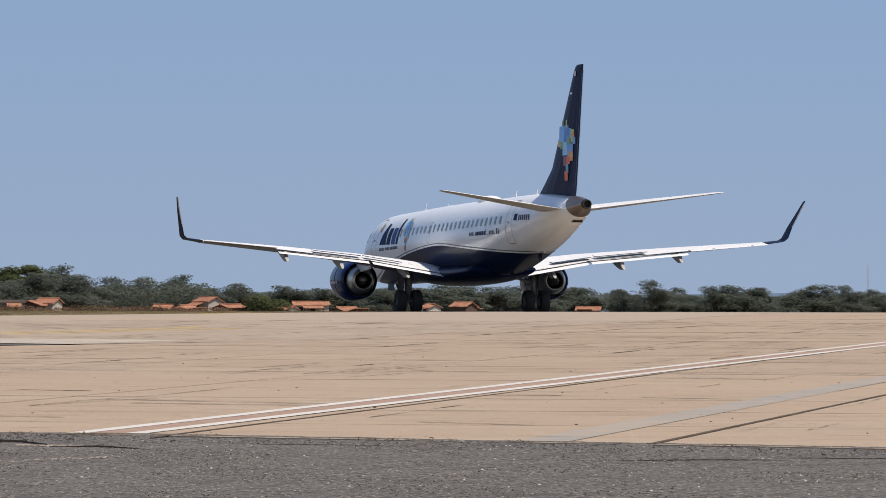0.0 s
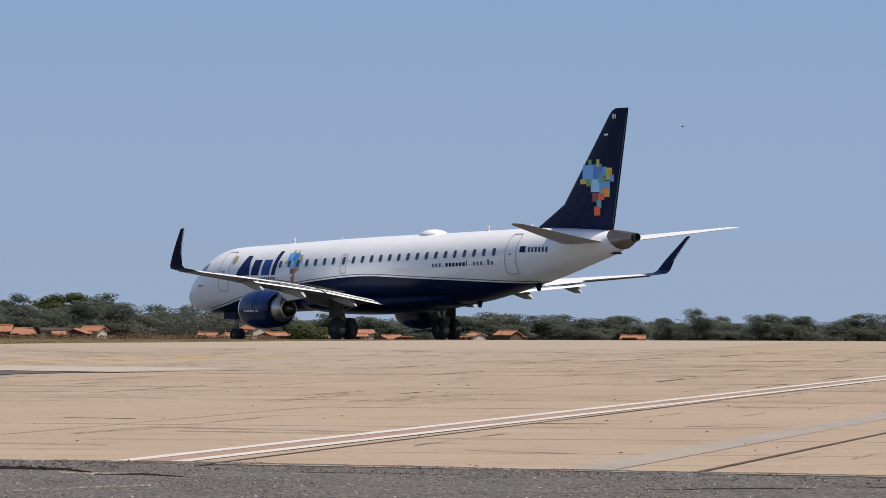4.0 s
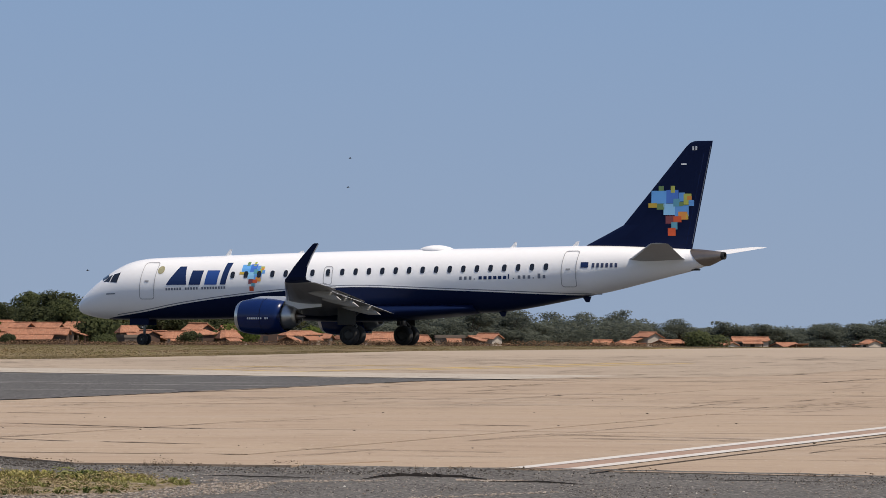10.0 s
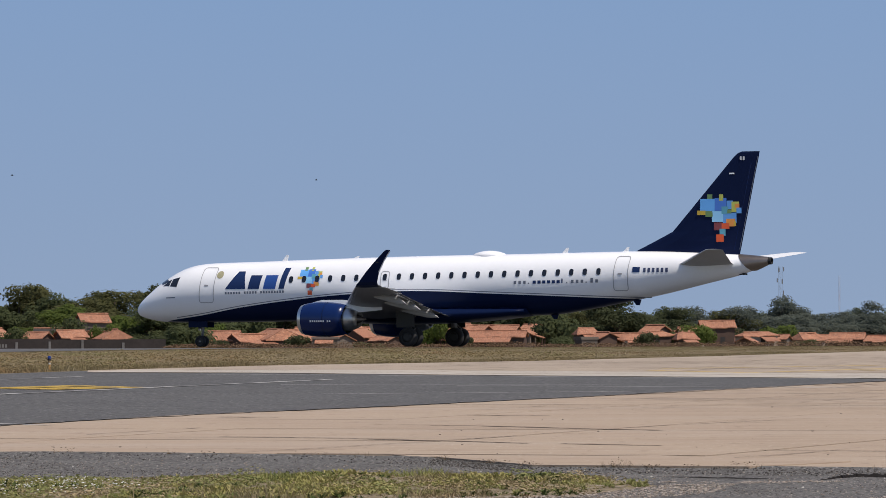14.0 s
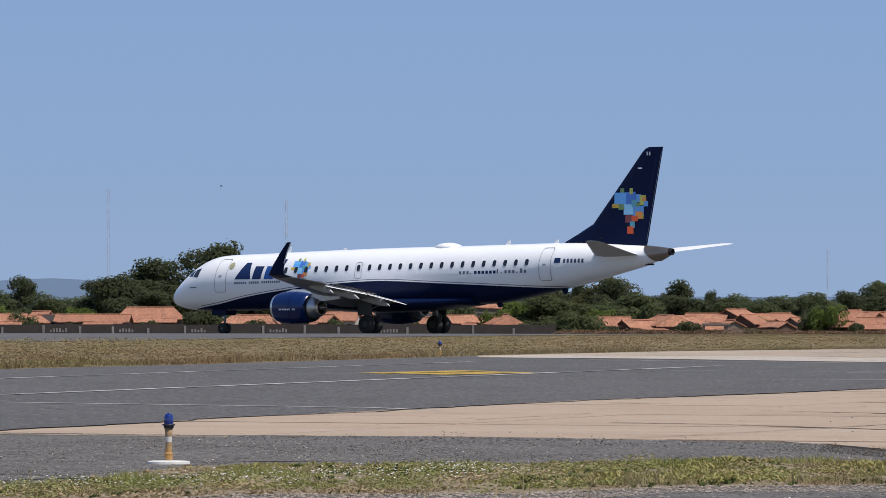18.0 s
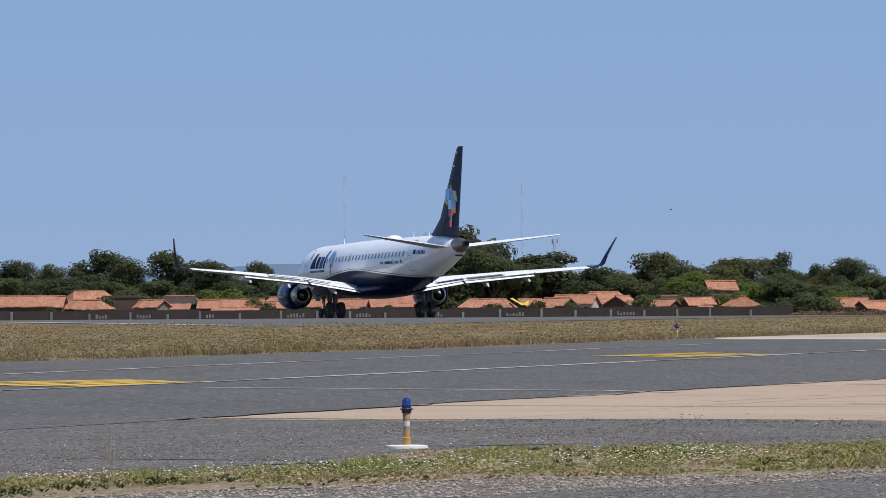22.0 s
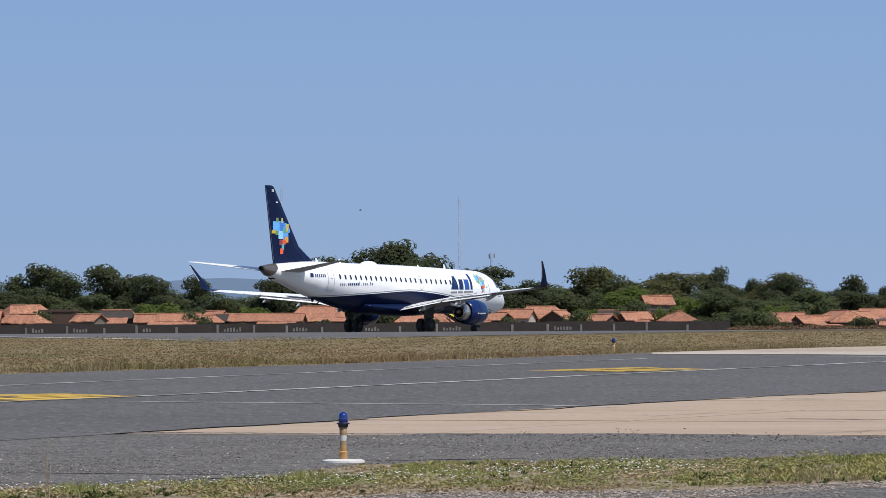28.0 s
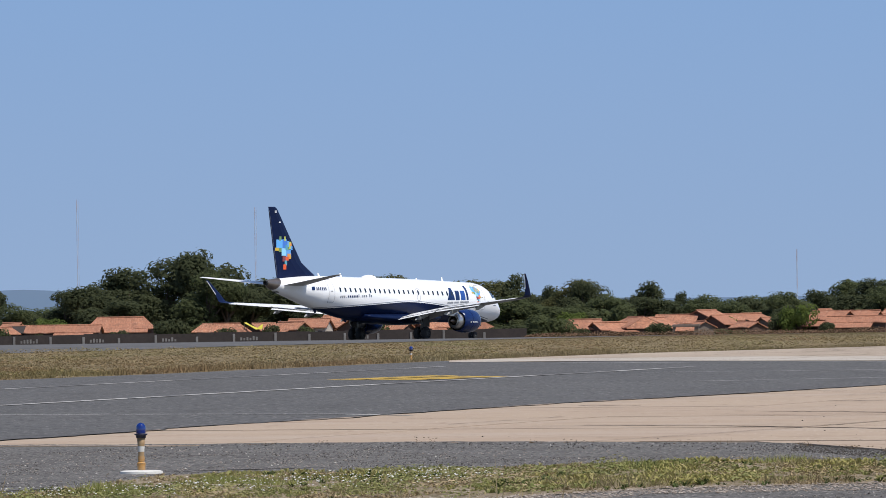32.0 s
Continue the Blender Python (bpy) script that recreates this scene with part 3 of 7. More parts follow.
def make_markings():
    up0, up1 = Vector((3.41, 52.9)), Vector((41.2, 172.0))
    d = (up1 - up0).normalized()
    n = Vector((d.y, -d.x))
    stripe("white_line", up0, up1, 0.19, 0.026, M_white_line, "white painted apron line")
    stripe("white_line", up0 + n * 0.54, up1 + n * 0.54, 0.19, 0.026, M_white_line, "white painted apron line")
    stripe("red_line", up0 + n * 0.27, up1 + n * 0.27, 0.33, 0.024, M_red_line, "faded red band between two white lines")
    g0 = Vector((7.3, 50.3))
    stripe("grey_band", g0, g0 + ALONG * 42, 0.48, 0.0235, M_grey_band, "worn grey painted band on the concrete")
    for a, b, w in SEAMS:
        stripe("open_joint", a, b, w, 0.0232, M_seam, "dark open joint between concrete slabs", w * 0.7)
    for k, (path, w) in enumerate(WORN_JOINTS):
        worn_joint(path, w, k)
    # taxiway: edge lines and the broad yellow marks
    for a, b, w in (((-23.0, 73.5), (-11.0, 124.5), 0.15), ((-19.5, 67.5), (-14.4, 83.0), 0.2), ((-14.4, 83.0), (-5.4, 118.0), 0.21), ((-14.2, 78.5), (-8.0, 74.9), 0.13), ((-8.0, 74.9), (-6.9, 73.4), 0.13),
                    ((-2.6, 108.6), (4.6, 104.0), 0.12), ((-6.0, 110.5), (3.4, 109.2), 0.12), ((-4.6, 98.6), (0.6, 100.6), 0.12), ((-8.8, 128.0), (5.2, 116.6), 0.14)):
        stripe("taxi_line", a, b, w, 0.022, M_faint_line, "worn white line on the taxiway")
    for left, top, right, low in (((-11.8, 106.8), (-10.3, 111.3), (-8.25, 107.3), (-9.7, 104.7)), ((-19.4, 82.0), (-16.4, 85.1), (-14.5, 82.3), (-15.6, 79.2))):
        left, top, right, low = (Vector(q) for q in (left, top, right, low))
        for m in range(5):
            f0, f1 = m / 5 + 0.015, m / 5 + (0.10 if m in (2, 4) and left.x > -15 else 0.165)
            e = [low.lerp(left, f0), right.lerp(top, f0 * 0.9), right.lerp(top, f1 * 0.9), low.lerp(left, f1)]
            sheet("yellow_marking", [tuple(q) for q in e], 0.023, M_yellow_line, label="yellow painted taxiway marking bar", kind="structure")
    for a, b in (((1.2, 132.5), (3.3, 127.4)), ((3.3, 127.4), (9.5, 141.0)), ((1.5, 135.9), (6.9, 142.3)), ((9.5, 141.0), (13.0, 150.0)), ((6.0, 131.0), (14.0, 148.0)),
                 ((17.6, 205.5), (20.5, 217.5))):
        stripe("yellow_line", a, b, 0.35, 0.026, M_faint_yellow, "faded yellow line on the pale concrete")
    stripe("runway_edge_line", (-60.0, 247.0), (-31.5, 183.8), 0.5, 0.03, M_white_line, "white runway edge line")


def make_cracks():
    """Wandering cracks in the near asphalt and the slabs; the widest have heaved, tarry lips."""
    rng = random.Random(8)
    for path, w, up in (((( 1.9, 49.9), (2.1, 50.6), (2.3, 51.0), (2.8, 50.6), (3.05, 49.5)), 0.17, 0.030), (((2.9, 49.3), (3.4, 49.25), (3.75, 48.5)), 0.10, 0.012), (((0.5, 51.0), (1.6, 50.2)), 0.06, 0.008),
                        (((7.0, 45.4), (7.9, 45.7), (8.6, 45.6)), 0.06, 0.006), (((8.6, 46.2), (10.2, 45.6)), 0.04, 0.004), (((4.6, 50.0), (6.0, 49.4)), 0.03, 0.003),
                        (((-9.6, 47.9), (-7.5, 47.2)), 0.03, 0.003), (((-7.9, 45.9), (-7.0, 46.9)), 0.05, 0.005), (((-6.9, 51.0), (-5.6, 51.6)), 0.05, 0.005)):
        vs, fs = [], []
        lift = -0.0085
        n = 14
        total = n * (len(path) - 1)
        for i, ((x0, y0), (x1, y1)) in enumerate(zip(path, path[1:])):
            for k in range(n + (i == len(path) - 2)):
                t = k / n
                end = math.sin(math.pi * min(max((i * n + k) / total, 0.05), 0.95))
                x, y = x0 + (x1 - x0) * t, y0 + (y1 - y0) * t + rng.uniform(-0.05, 0.05)
                h = w * rng.uniform(0.4, 1.0) * end + 0.004
                vs += [(x, y - h, lift), (x, y, lift + up * end * rng.uniform(0.5, 1.0) + 0.001), (x, y + h, lift)]
        for k in range(len(vs) // 3 - 1):
            a = 3 * k
            fs += [(a, a + 3, a + 4, a + 1), (a + 1, a + 4, a + 5, a + 2)]
        raw("crack", vs, fs, M_crack, label="open dark crack in the paving", kind="structure")


def make_slab_cracks():
    """Fine broken cracks along and across the slabs: one object."""
    rng = random.Random(18)
    vs, fs = [], []
    for k in range(4600):
        d = rng.random()
        y0 = 52 + 120 * d ** 1.25
        x0 = rng.uniform(-11, 12 + 0.25 * y0)
        if not inside(x0, y0, APRON) or (y0 < 82 and rng.random() < 0.88):
            continue
        run = (ACROSS * rng.uniform(0.4, 5.0)) if rng.random() < 0.85 else ALONG * rng.uniform(2, 6)
        if not inside(x0 + run.x, y0 + run.y, APRON):
            continue
        n = 10
        w = rng.choice((0.004, 0.006, 0.009, 0.013)) * (0.4 + (y0 / 66) ** 1.8)
        o = len(vs)
        wob = 0.0
        for i in range(n + 1):
            t = i / n
            wob += rng.uniform(-0.04, 0.04)
            x, y = x0 + run.x * t, y0 + run.y * t + wob
            h = w * rng.choice((0.04, 0.3, 0.6, 1.0, 1.2))
            z = land(y) + 0.0245
            q = Vector((-run.y, run.x)).normalized() * h
            vs += [(x - q.x, y - q.y, z), (x + q.x, y + q.y, z)]
        fs += [(o + 2 * i, o + 2 * i + 2, o + 2 * i + 3, o + 2 * i + 1) for i in range(n)]
    raw("slab_cracks", vs, fs, M_joint, label="fine dark cracks across the concrete slabs", kind="stuff")


def ragged_edge(points, inner, outer, lift, material, label, seed, step=0.12):
    """A crumbling band of asphalt along the slabs' edge: even on its own side, broken on the other."""
    rng = random.Random(seed)
    vs, fs = [], []
    walkn = 0.0
    for (x0, y0), (x1, y1) in zip(points, points[1:]):
        d = Vector((x1 - x0, y1 - y0))
        n = max(2, int(d.length / step))
        q = Vector((-d.y, d.x)).normalized()
        for k in range(n):
            t = k / n
            walkn = 0.8 * walkn + rng.uniform(-1, 1) * 0.45
            a = inner * (0.5 + 0.5 * walkn) + rng.uniform(0, inner * 0.4)
            x, y = x0 + d.x * t, y0 + d.y * t
            vs += [(x + q.x * a, y + q.y * a, land(y) + lift), (x - q.x * outer, y - q.y * outer, land(y) + lift - 0.045)]
    for k in range(len(vs) // 2 - 1):
        fs.append((2 * k, 2 * k + 1, 2 * k + 3, 2 * k + 2))
    raw("asphalt_edge", vs, fs, material, label=label, kind="structure")


make_ground()
ragged_edge([(-11.4, 61.2), (-8.4, 59.9), (-5.2, 59.6), (-1.6, 57.3), (-0.6, 54.3), (3.4, 52.8), (9.9, 48.3), (16.0, 44.8)], 0.28, 0.3, 0.0275, M_shoulder, "crumbling asphalt edge along the concrete", 31)
ragged_edge([(7.4, 115.4), (5.4, 112.7), (-1.8, 90.4), (-5.7, 80.1), (-9.4, 66.9), (-11.2, 60.5)], 0.30, 0.3, 0.0278, M_asphalt, "uneven taxiway edge along the concrete", 32, 0.3)
make_slab_cracks()
sheet("asphalt_shoulder", [(-28.0, 5.0), (60, 5), (46, 27), (9.9, 48.26), (3.4, 52.76), (-0.6, 54.26), (-1.6, 57.26), (-5.2, 59.56), (-8.4, 59.86), (-11.4, 61.3)], 0.010, M_shoulder,
      label="rough weathered asphalt shoulder")
sheet("taxiway", TAXIWAY, 0.014, M_asphalt, label="grey weathered asphalt taxiway")
sheet("runway", RUNWAY, 0.012, M_runway, label="dark asphalt runway and turning pad")
sheet("pale_strip", [(-8.2, 146.6), (-11.9, 136.3), (-11.6, 132.6), (-7.6, 130.3), (-2.4, 124.5), (7.4, 115.4), (13.0, 122.0), (30.0, 178.0), (46.0, 243.0), (34.0, 247.0), (13.7, 198.6), (9.2, 190.7), (3.6, 171.5), (-1.6, 157.0)],
      0.0225, M_pale, label="pale bleached concrete strip beside the grass")
sheet("bleached_strip", [(-11.6, 132.7), (-7.6, 130.4), (-2.4, 124.6), (7.3, 115.5), (10.2, 121.5), (0.4, 130.5), (-5.2, 135.6), (-11.0, 137.6)], 0.0245, M_bleached, label="whitish bleached concrete along the taxiway's far edge")
make_markings()
make_cracks()


# ---- the airliner: x forward, y to its left, z up, origin on the ground between the main wheels ----
GEAR_S = 18.58                                   # distance of that point behind the nose
STATIONS = [(0.10, 2.08, 1.95, 0.07), (0.22, 2.36, 1.80, 0.31), (0.42, 2.58, 1.70, 0.53), (0.75, 2.85, 1.60, 0.80), (1.2, 3.20, 1.50, 1.03),
            (1.7, 3.57, 1.43, 1.20), (2.3, 3.94, 1.40, 1.34), (2.9, 4.26, 1.38, 1.42), (3.6, 4.51, 1.38, 1.48), (4.5, 4.66, 1.38, 1.505),
            (8.0, 4.76, 1.40, 1.505), (12.0, 4.87, 1.47, 1.505), (16.0, 4.96, 1.55, 1.505), (20.0, 5.02, 1.63, 1.505), (24.0, 5.06, 1.69, 1.505)]
STATIONS += [(26.0, 5.09, 1.74, 1.49), (28.0, 5.12, 2.02, 1.44), (29.5, 5.14, 2.28, 1.37), (31.0, 5.15, 2.55, 1.26), (32.5, 5.13, 2.84, 1.12),
             (34.0, 5.07, 3.18, 0.95), (35.5, 4.99, 3.52, 0.76), (36.75, 4.92, 3.80, 0.57), (37.3, 4.88, 3.98, 0.47), (37.6, 4.85, 4.08, 0.41)]
WAIST = [(1.9, 1.40), (2.5, 1.50), (4.77, 1.79), (7.2, 2.19), (10.66, 2.61), (13.74, 2.88), (17.1, 3.05), (19.15, 3.04), (22.5, 2.90), (25.8, 2.77),
         (29.1, 2.63), (31.2, 2.56), (31.9, 2.55)]


def along(table, s, k):
    """Smooth reading of column k of a table at s."""
    if s <= table[0][0]:
        return table[0][k]
    for i in range(len(table) - 1):
        a, b = table[i], table[i + 1]
        if s <= b[0]:
            p = table[max(i - 1, 0)]
            q = table[min(i + 2, len(table) - 1)]
            h = b[0] - a[0]
            t = (s - a[0]) / h
            ma = (b[k] - p[k]) / max(b[0] - p[0], 1e-6) * h
            mb = (q[k] - a[k]) / max(q[0] - a[0], 1e-6) * h
            return (2 * t ** 3 - 3 * t * t + 1) * a[k] + (t ** 3 - 2 * t * t + t) * ma + (3 * t * t - 2 * t ** 3) * b[k] + (t ** 3 - t * t) * mb
    return table[-1][k]


def hull(s):
    top, bot, hw = (along(STATIONS, s, k) for k in (1, 2, 3))
    return (top + bot) / 2, (top - bot) / 2, hw


def skin(s, z, side, off=0.0):
    """The point of the fuselage's side at station s and height z."""
    zc, hh, hw = hull(s)
    u = max(-0.999, min(0.999, (z - zc) / hh))
    y = hw * math.sqrt(1 - u * u)
    ny, nz = y / hw ** 2, (z - zc) / hh ** 2
    k = off / math.hypot(ny, nz)
    return Vector((GEAR_S - s, side * (y + ny * k), z + nz * k))


def fuselage_bands(plane):
    """White upper shell and navy belly, meeting along the waist line."""
    ss = [0.10, 0.14, 0.22, 0.32, 0.42, 0.55, 0.75, 0.95, 1.2, 1.45, 1.7, 2.0, 2.3, 2.6, 2.9, 3.2, 3.6, 4.0, 4.5] + [5.0 + 0.75 * i for i in range(43)] + [36.9, 37.3, 37.6]
    up_n, low_n = 16, 9

    def ring(s, upper):
        zc, hh, hw = hull(s)
        wz = along(WAIST, s, 1) if WAIST[0][0] <= s <= WAIST[-1][0] else zc - hh
        u = max(-1.0, min(1.0, (wz - zc) / hh))
        ang = math.acos(u)                      # from the top
        pts = []
        if upper:
            for i in range(-up_n, up_n + 1):
                a = ang * i / up_n
                pts.append((GEAR_S - s, hw * math.sin(a), zc + hh * math.cos(a)))
        else:
            for i in range(0, 2 * low_n + 1):
                a = ang + (2 * math.pi - 2 * ang) * i / (2 * low_n)
                pts.append((GEAR_S - s, hw * math.sin(a), zc + hh * math.cos(a)))
        return pts

    bm = loft([ring(s, True) for s in ss], cap=False, closed=False)
    bmesh.ops.remove_doubles(bm, verts=bm.verts, dist=0.0005)
    bmesh.ops.recalc_face_normals(bm, faces=bm.faces)
    upper = part("fuselage", bm, M_paint, plane, "glossy white fuselage shell", smooth=True)
    low = [s for s in ss if WAIST[0][0] <= s <= WAIST[-1][0]]
    bm = loft([ring(s, False) for s in [WAIST[0][0]] + low + [WAIST[-1][0]]], cap=False, closed=False)
    bmesh.ops.remove_doubles(bm, verts=bm.verts, dist=0.0005)
    bmesh.ops.recalc_face_normals(bm, faces=bm.faces)
    part("belly", bm, M_belly, plane, "navy blue painted belly", smooth=True)
    # thin pale pinstripe just above the waist
    for side in (1, -1):
        for up0, up1, mat in ((0.07, 0.11, M_ink_grey),):
            bm = bmesh.new()
            rows = []
            for k in range(80):
                s = 3.0 + 28.6 * k / 79
                w = along(WAIST, s, 1)
                rows.append([bm.verts.new(skin(s, w + u, side, 0.006)) for u in (up0, up1)])
            for a, b in zip(rows, rows[1:]):
                bm.faces.new((a[0], b[0], b[1], a[1]))
            part("pinstripe", bm, mat, plane)
    return upper


def decal(name, outline, side, material, parent, label="", off=0.012, cuts=3):
    """A flat painted shape of (s, z) points laid on the fuselage's side."""
    bm = bmesh.new()
    f = bm.faces.new([bm.verts.new((s, 0, z)) for s, z in outline])
    z0, z1 = min(p[1] for p in outline), max(p[1] for p in outline)
    for k in range(1, cuts + 1):
        bmesh.ops.bisect_plane(bm, geom=bm.verts[:] + bm.edges[:] + bm.faces[:], plane_co=(0, 0, z0 + (z1 - z0) * k / (cuts + 1)), plane_no=(0, 0, 1))
    for v in bm.verts:
        v.co = skin(v.co.x, v.co.z, side, off)
    return part(name, bm, material, parent, label)


def rounded(s, z, w, h, r, n=4):
    pts = []
    for cx, cz, a0 in ((w / 2 - r, h / 2 - r, 0), (-w / 2 + r, h / 2 - r, 90), (-w / 2 + r, -h / 2 + r, 180), (w / 2 - r, -h / 2 + r, 270)):
        for k in range(n + 1):
            a = radians(a0 + 90 * k / n)
            pts.append((s + cx + r * math.cos(a), z + cz + r * math.sin(a)))
        if h > 0.8 and a0 in (90, 270):
            # points down the long sides, so that they follow the round hull
            x, z0, z1 = pts[-1][0], pts[-1][1], z + cz - (h - 2 * r if a0 == 90 else 2 * r - h)
            pts += [(x, z0 + (z1 - z0) * k / 8) for k in range(1, 8)]
    return pts


def door_seam(name, s0, s1, z0, z1, side, parent, label, lean=0.0):
    """A cabin door: the raised seam that frames it."""
    outer = rounded((s0 + s1) / 2, (z0 + z1) / 2, s1 - s0, z1 - z0, 0.16)
    inner = rounded((s0 + s1) / 2, (z0 + z1) / 2, s1 - s0 - 0.07, z1 - z0 - 0.07, 0.13)
    bm = bmesh.new()
    a = [bm.verts.new(skin(s + lean * (z - z0), z, side, 0.012)) for s, z in outer]
    b = [bm.verts.new(skin(s + lean * (z - z0), z, side, 0.012)) for s, z in inner]
    n = len(a)
    for i in range(n):
        bm.faces.new((a[i], a[(i + 1) % n], b[(i + 1) % n], b[i]))
    door = part(name, bm, M_seal, parent, label)
    hb = [(((s0 + s1) / 2) - 0.12, (z0 + z1) / 2 + 0.02), ((s0 + s1) / 2 + 0.12, (z0 + z1) / 2 + 0.02), ((s0 + s1) / 2 + 0.12, (z0 + z1) / 2 - 0.06),
          ((s0 + s1) / 2 - 0.12, (z0 + z1) / 2 - 0.06)]
    decal("door_handle", hb, side, M_seal, door)
    return door


def foil(s_le, chord, y, z, thick, twist=0.0):
    """Ring of an aerofoil section at span y."""
    pts = []
    prof = ((0, 0), (0.02, 0.32), (0.08, 0.62), (0.2, 0.92), (0.36, 1.0), (0.55, 0.80), (0.78, 0.42), (1.0, 0.03))
    for u, t in prof:
        pts.append((u, 0.55 * t))
    for u, t in reversed(prof[1:-1]):
        pts.append((u, -0.45 * t))
    pts.insert(8, (1.0, -0.02))
    c, sn = math.cos(radians(twist)), math.sin(radians(twist))
    return [(GEAR_S - (s_le + chord * (u * c)), y, z + chord * thick * t - chord * u * sn) for u, t in pts]


def lit_and_shaded(bm):
    """Upper faces take the second material: lit tops and shaded undersides put into colour."""
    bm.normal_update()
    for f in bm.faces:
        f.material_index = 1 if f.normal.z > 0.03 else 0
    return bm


CONTROLS = {}


def hinged(name, bm, material, parent, a, b, label):
    """A panel that turns on the line between two points (station, span, height): its own y axis."""
    a, b = (Vector((GEAR_S - p[0], p[1], p[2])) for p in (a, b))
    y = (b - a).normalized()
    y = y if y.y > 0 else -y
    x = y.cross(Vector((0, 0, 1))).normalized()
    base = Matrix((x, y, x.cross(y))).transposed().to_4x4()
    base.translation = (a + b) / 2
    bm.transform(base.inverted())
    ob = part(name, bm, material, parent, label)
    ob.matrix_basis = base
    return ob


def wing(plane, side):
    secs = [(0.9, 13.3, 6.7, 1.80, 0.12), (1.6, 13.75, 6.2, 1.92, 0.125), (3.3, 14.75, 5.0, 2.22, 0.12), (5.2, 15.85, 3.95, 2.50, 0.115), (9.0, 17.95, 2.75, 2.86, 0.11), (13.0, 20.15, 1.55, 3.18, 0.10)]
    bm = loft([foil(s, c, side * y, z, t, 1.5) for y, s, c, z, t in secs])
    w = part("wing", lit_and_shaded(bm), (M_underside, M_flap), plane, "swept wing, sunlit top and shaded underside set by colour", smooth=False)
    # leading-edge slat, bright metal
    bm = loft([foil(s - 0.03, c * 0.085, side * y, z - 0.01, 0.62) for y, s, c, z, t in secs[1:]])
    part("leading_edge", bm, M_bare, w, "polished metal leading edge", smooth=True)
    # winglet
    tips = [(13.0, 20.15, 1.55, 3.18, 0), (13.74, 20.55, 1.26, 3.28, 10), (13.90, 20.78, 1.08, 3.42, 50), (14.04, 21.24, 0.80, 3.92, 70), (14.22, 21.86, 0.56, 4.48, 74),
            (14.38, 22.50, 0.36, 5.03, 75), (14.40, 22.62, 0.22, 5.09, 75)]
    rings = []
    for y, s, c, z, lean in tips:
        ring = []
        for x, _, dz in foil(s, c, 0, 0, 0.085):
            ring.append((x, side * (y - dz * math.sin(radians(lean))), z + dz * math.cos(radians(lean))))
        rings.append(ring)
    winglet = part("winglet", loft(rings), M_navy, w, "navy blue upswept winglet")
    part("winglet_trim", loft([[(GEAR_S - s - c - 0.005, side * y + o, z) for o in (-0.012, 0.012)] + [(GEAR_S - s - c + 0.05, side * y + o, z) for o in (0.02, -0.02)] for y, s, c, z, _ in tips[3:6]]), M_flap, winglet, "pale trailing edge of the winglet")
    # slotted flaps, partly lowered, with a dark gap between vane and flap
    for y0, s0, c0, z0, y1, s1, c1, z1 in ((1.75, 19.30, 1.10, 1.88, 5.0, 19.35, 1.02, 2.42), (5.15, 19.35, 1.0, 2.44, 9.45, 20.35, 0.80, 2.83)):
        flap = part("flap", lit_and_shaded(loft([foil(s0, c0 * 0.52, side * y0, z0, 0.14, 8), foil(s1, c1 * 0.52, side * y1, z1, 0.14, 8)])), (M_underside, M_flap), w, "white trailing-edge flap, slightly lowered")
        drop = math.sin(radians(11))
        part("flap_vane", lit_and_shaded(loft([foil(s0 + c0 * 0.58, c0 * 0.42, side * y0, z0 - c0 * 0.58 * drop - 0.015, 0.13, 14), foil(s1 + c1 * 0.58, c1 * 0.42, side * y1, z1 - c1 * 0.58 * drop - 0.015, 0.13, 14)])),
             (M_underside, M_flap), flap, "white aft flap panel")
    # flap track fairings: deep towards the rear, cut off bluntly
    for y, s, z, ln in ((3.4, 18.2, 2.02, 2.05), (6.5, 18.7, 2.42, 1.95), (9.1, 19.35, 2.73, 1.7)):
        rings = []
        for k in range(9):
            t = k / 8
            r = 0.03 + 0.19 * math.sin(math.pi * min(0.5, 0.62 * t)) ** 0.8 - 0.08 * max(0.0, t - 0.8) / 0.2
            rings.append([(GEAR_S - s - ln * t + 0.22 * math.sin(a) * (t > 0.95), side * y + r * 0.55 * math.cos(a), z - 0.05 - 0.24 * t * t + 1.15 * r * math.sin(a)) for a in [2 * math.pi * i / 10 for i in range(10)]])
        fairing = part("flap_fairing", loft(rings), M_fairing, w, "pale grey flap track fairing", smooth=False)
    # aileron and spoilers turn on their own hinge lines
    bm = lit_and_shaded(loft([foil(20.62, 0.60, side * 9.55, 2.87, 0.10, 3), foil(21.42, 0.46, side * 12.95, 3.16, 0.10, 3)]))
    CONTROLS[side] = [hinged("aileron", bm, (M_fairing, M_flap), w, (20.62, side * 9.55, 2.87), (21.42, side * 12.95, 3.16), "aileron, sunlit top and shaded underside set by colour")]
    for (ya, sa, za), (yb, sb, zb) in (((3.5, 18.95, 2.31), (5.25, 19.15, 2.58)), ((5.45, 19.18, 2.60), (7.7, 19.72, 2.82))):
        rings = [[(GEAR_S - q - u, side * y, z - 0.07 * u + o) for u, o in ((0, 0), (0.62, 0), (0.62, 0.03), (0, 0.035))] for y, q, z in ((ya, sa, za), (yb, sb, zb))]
        CONTROLS[side].append(hinged("spoiler", lit_and_shaded(loft(rings)), (M_rim, M_flap), w, (sa, side * ya, za), (sb, side * yb, zb), "white spoiler panel, dark below"))
    # two thin static wicks
    for y, s, z in ((10.5, 21.35, 2.94), (12.2, 21.75, 3.08)):
        part("static_wick", tube((GEAR_S - s, side * y, z), (GEAR_S - s - 0.35, side * y, z + 0.02), 0.012, 0.006, 5), M_dark, w)
    return w


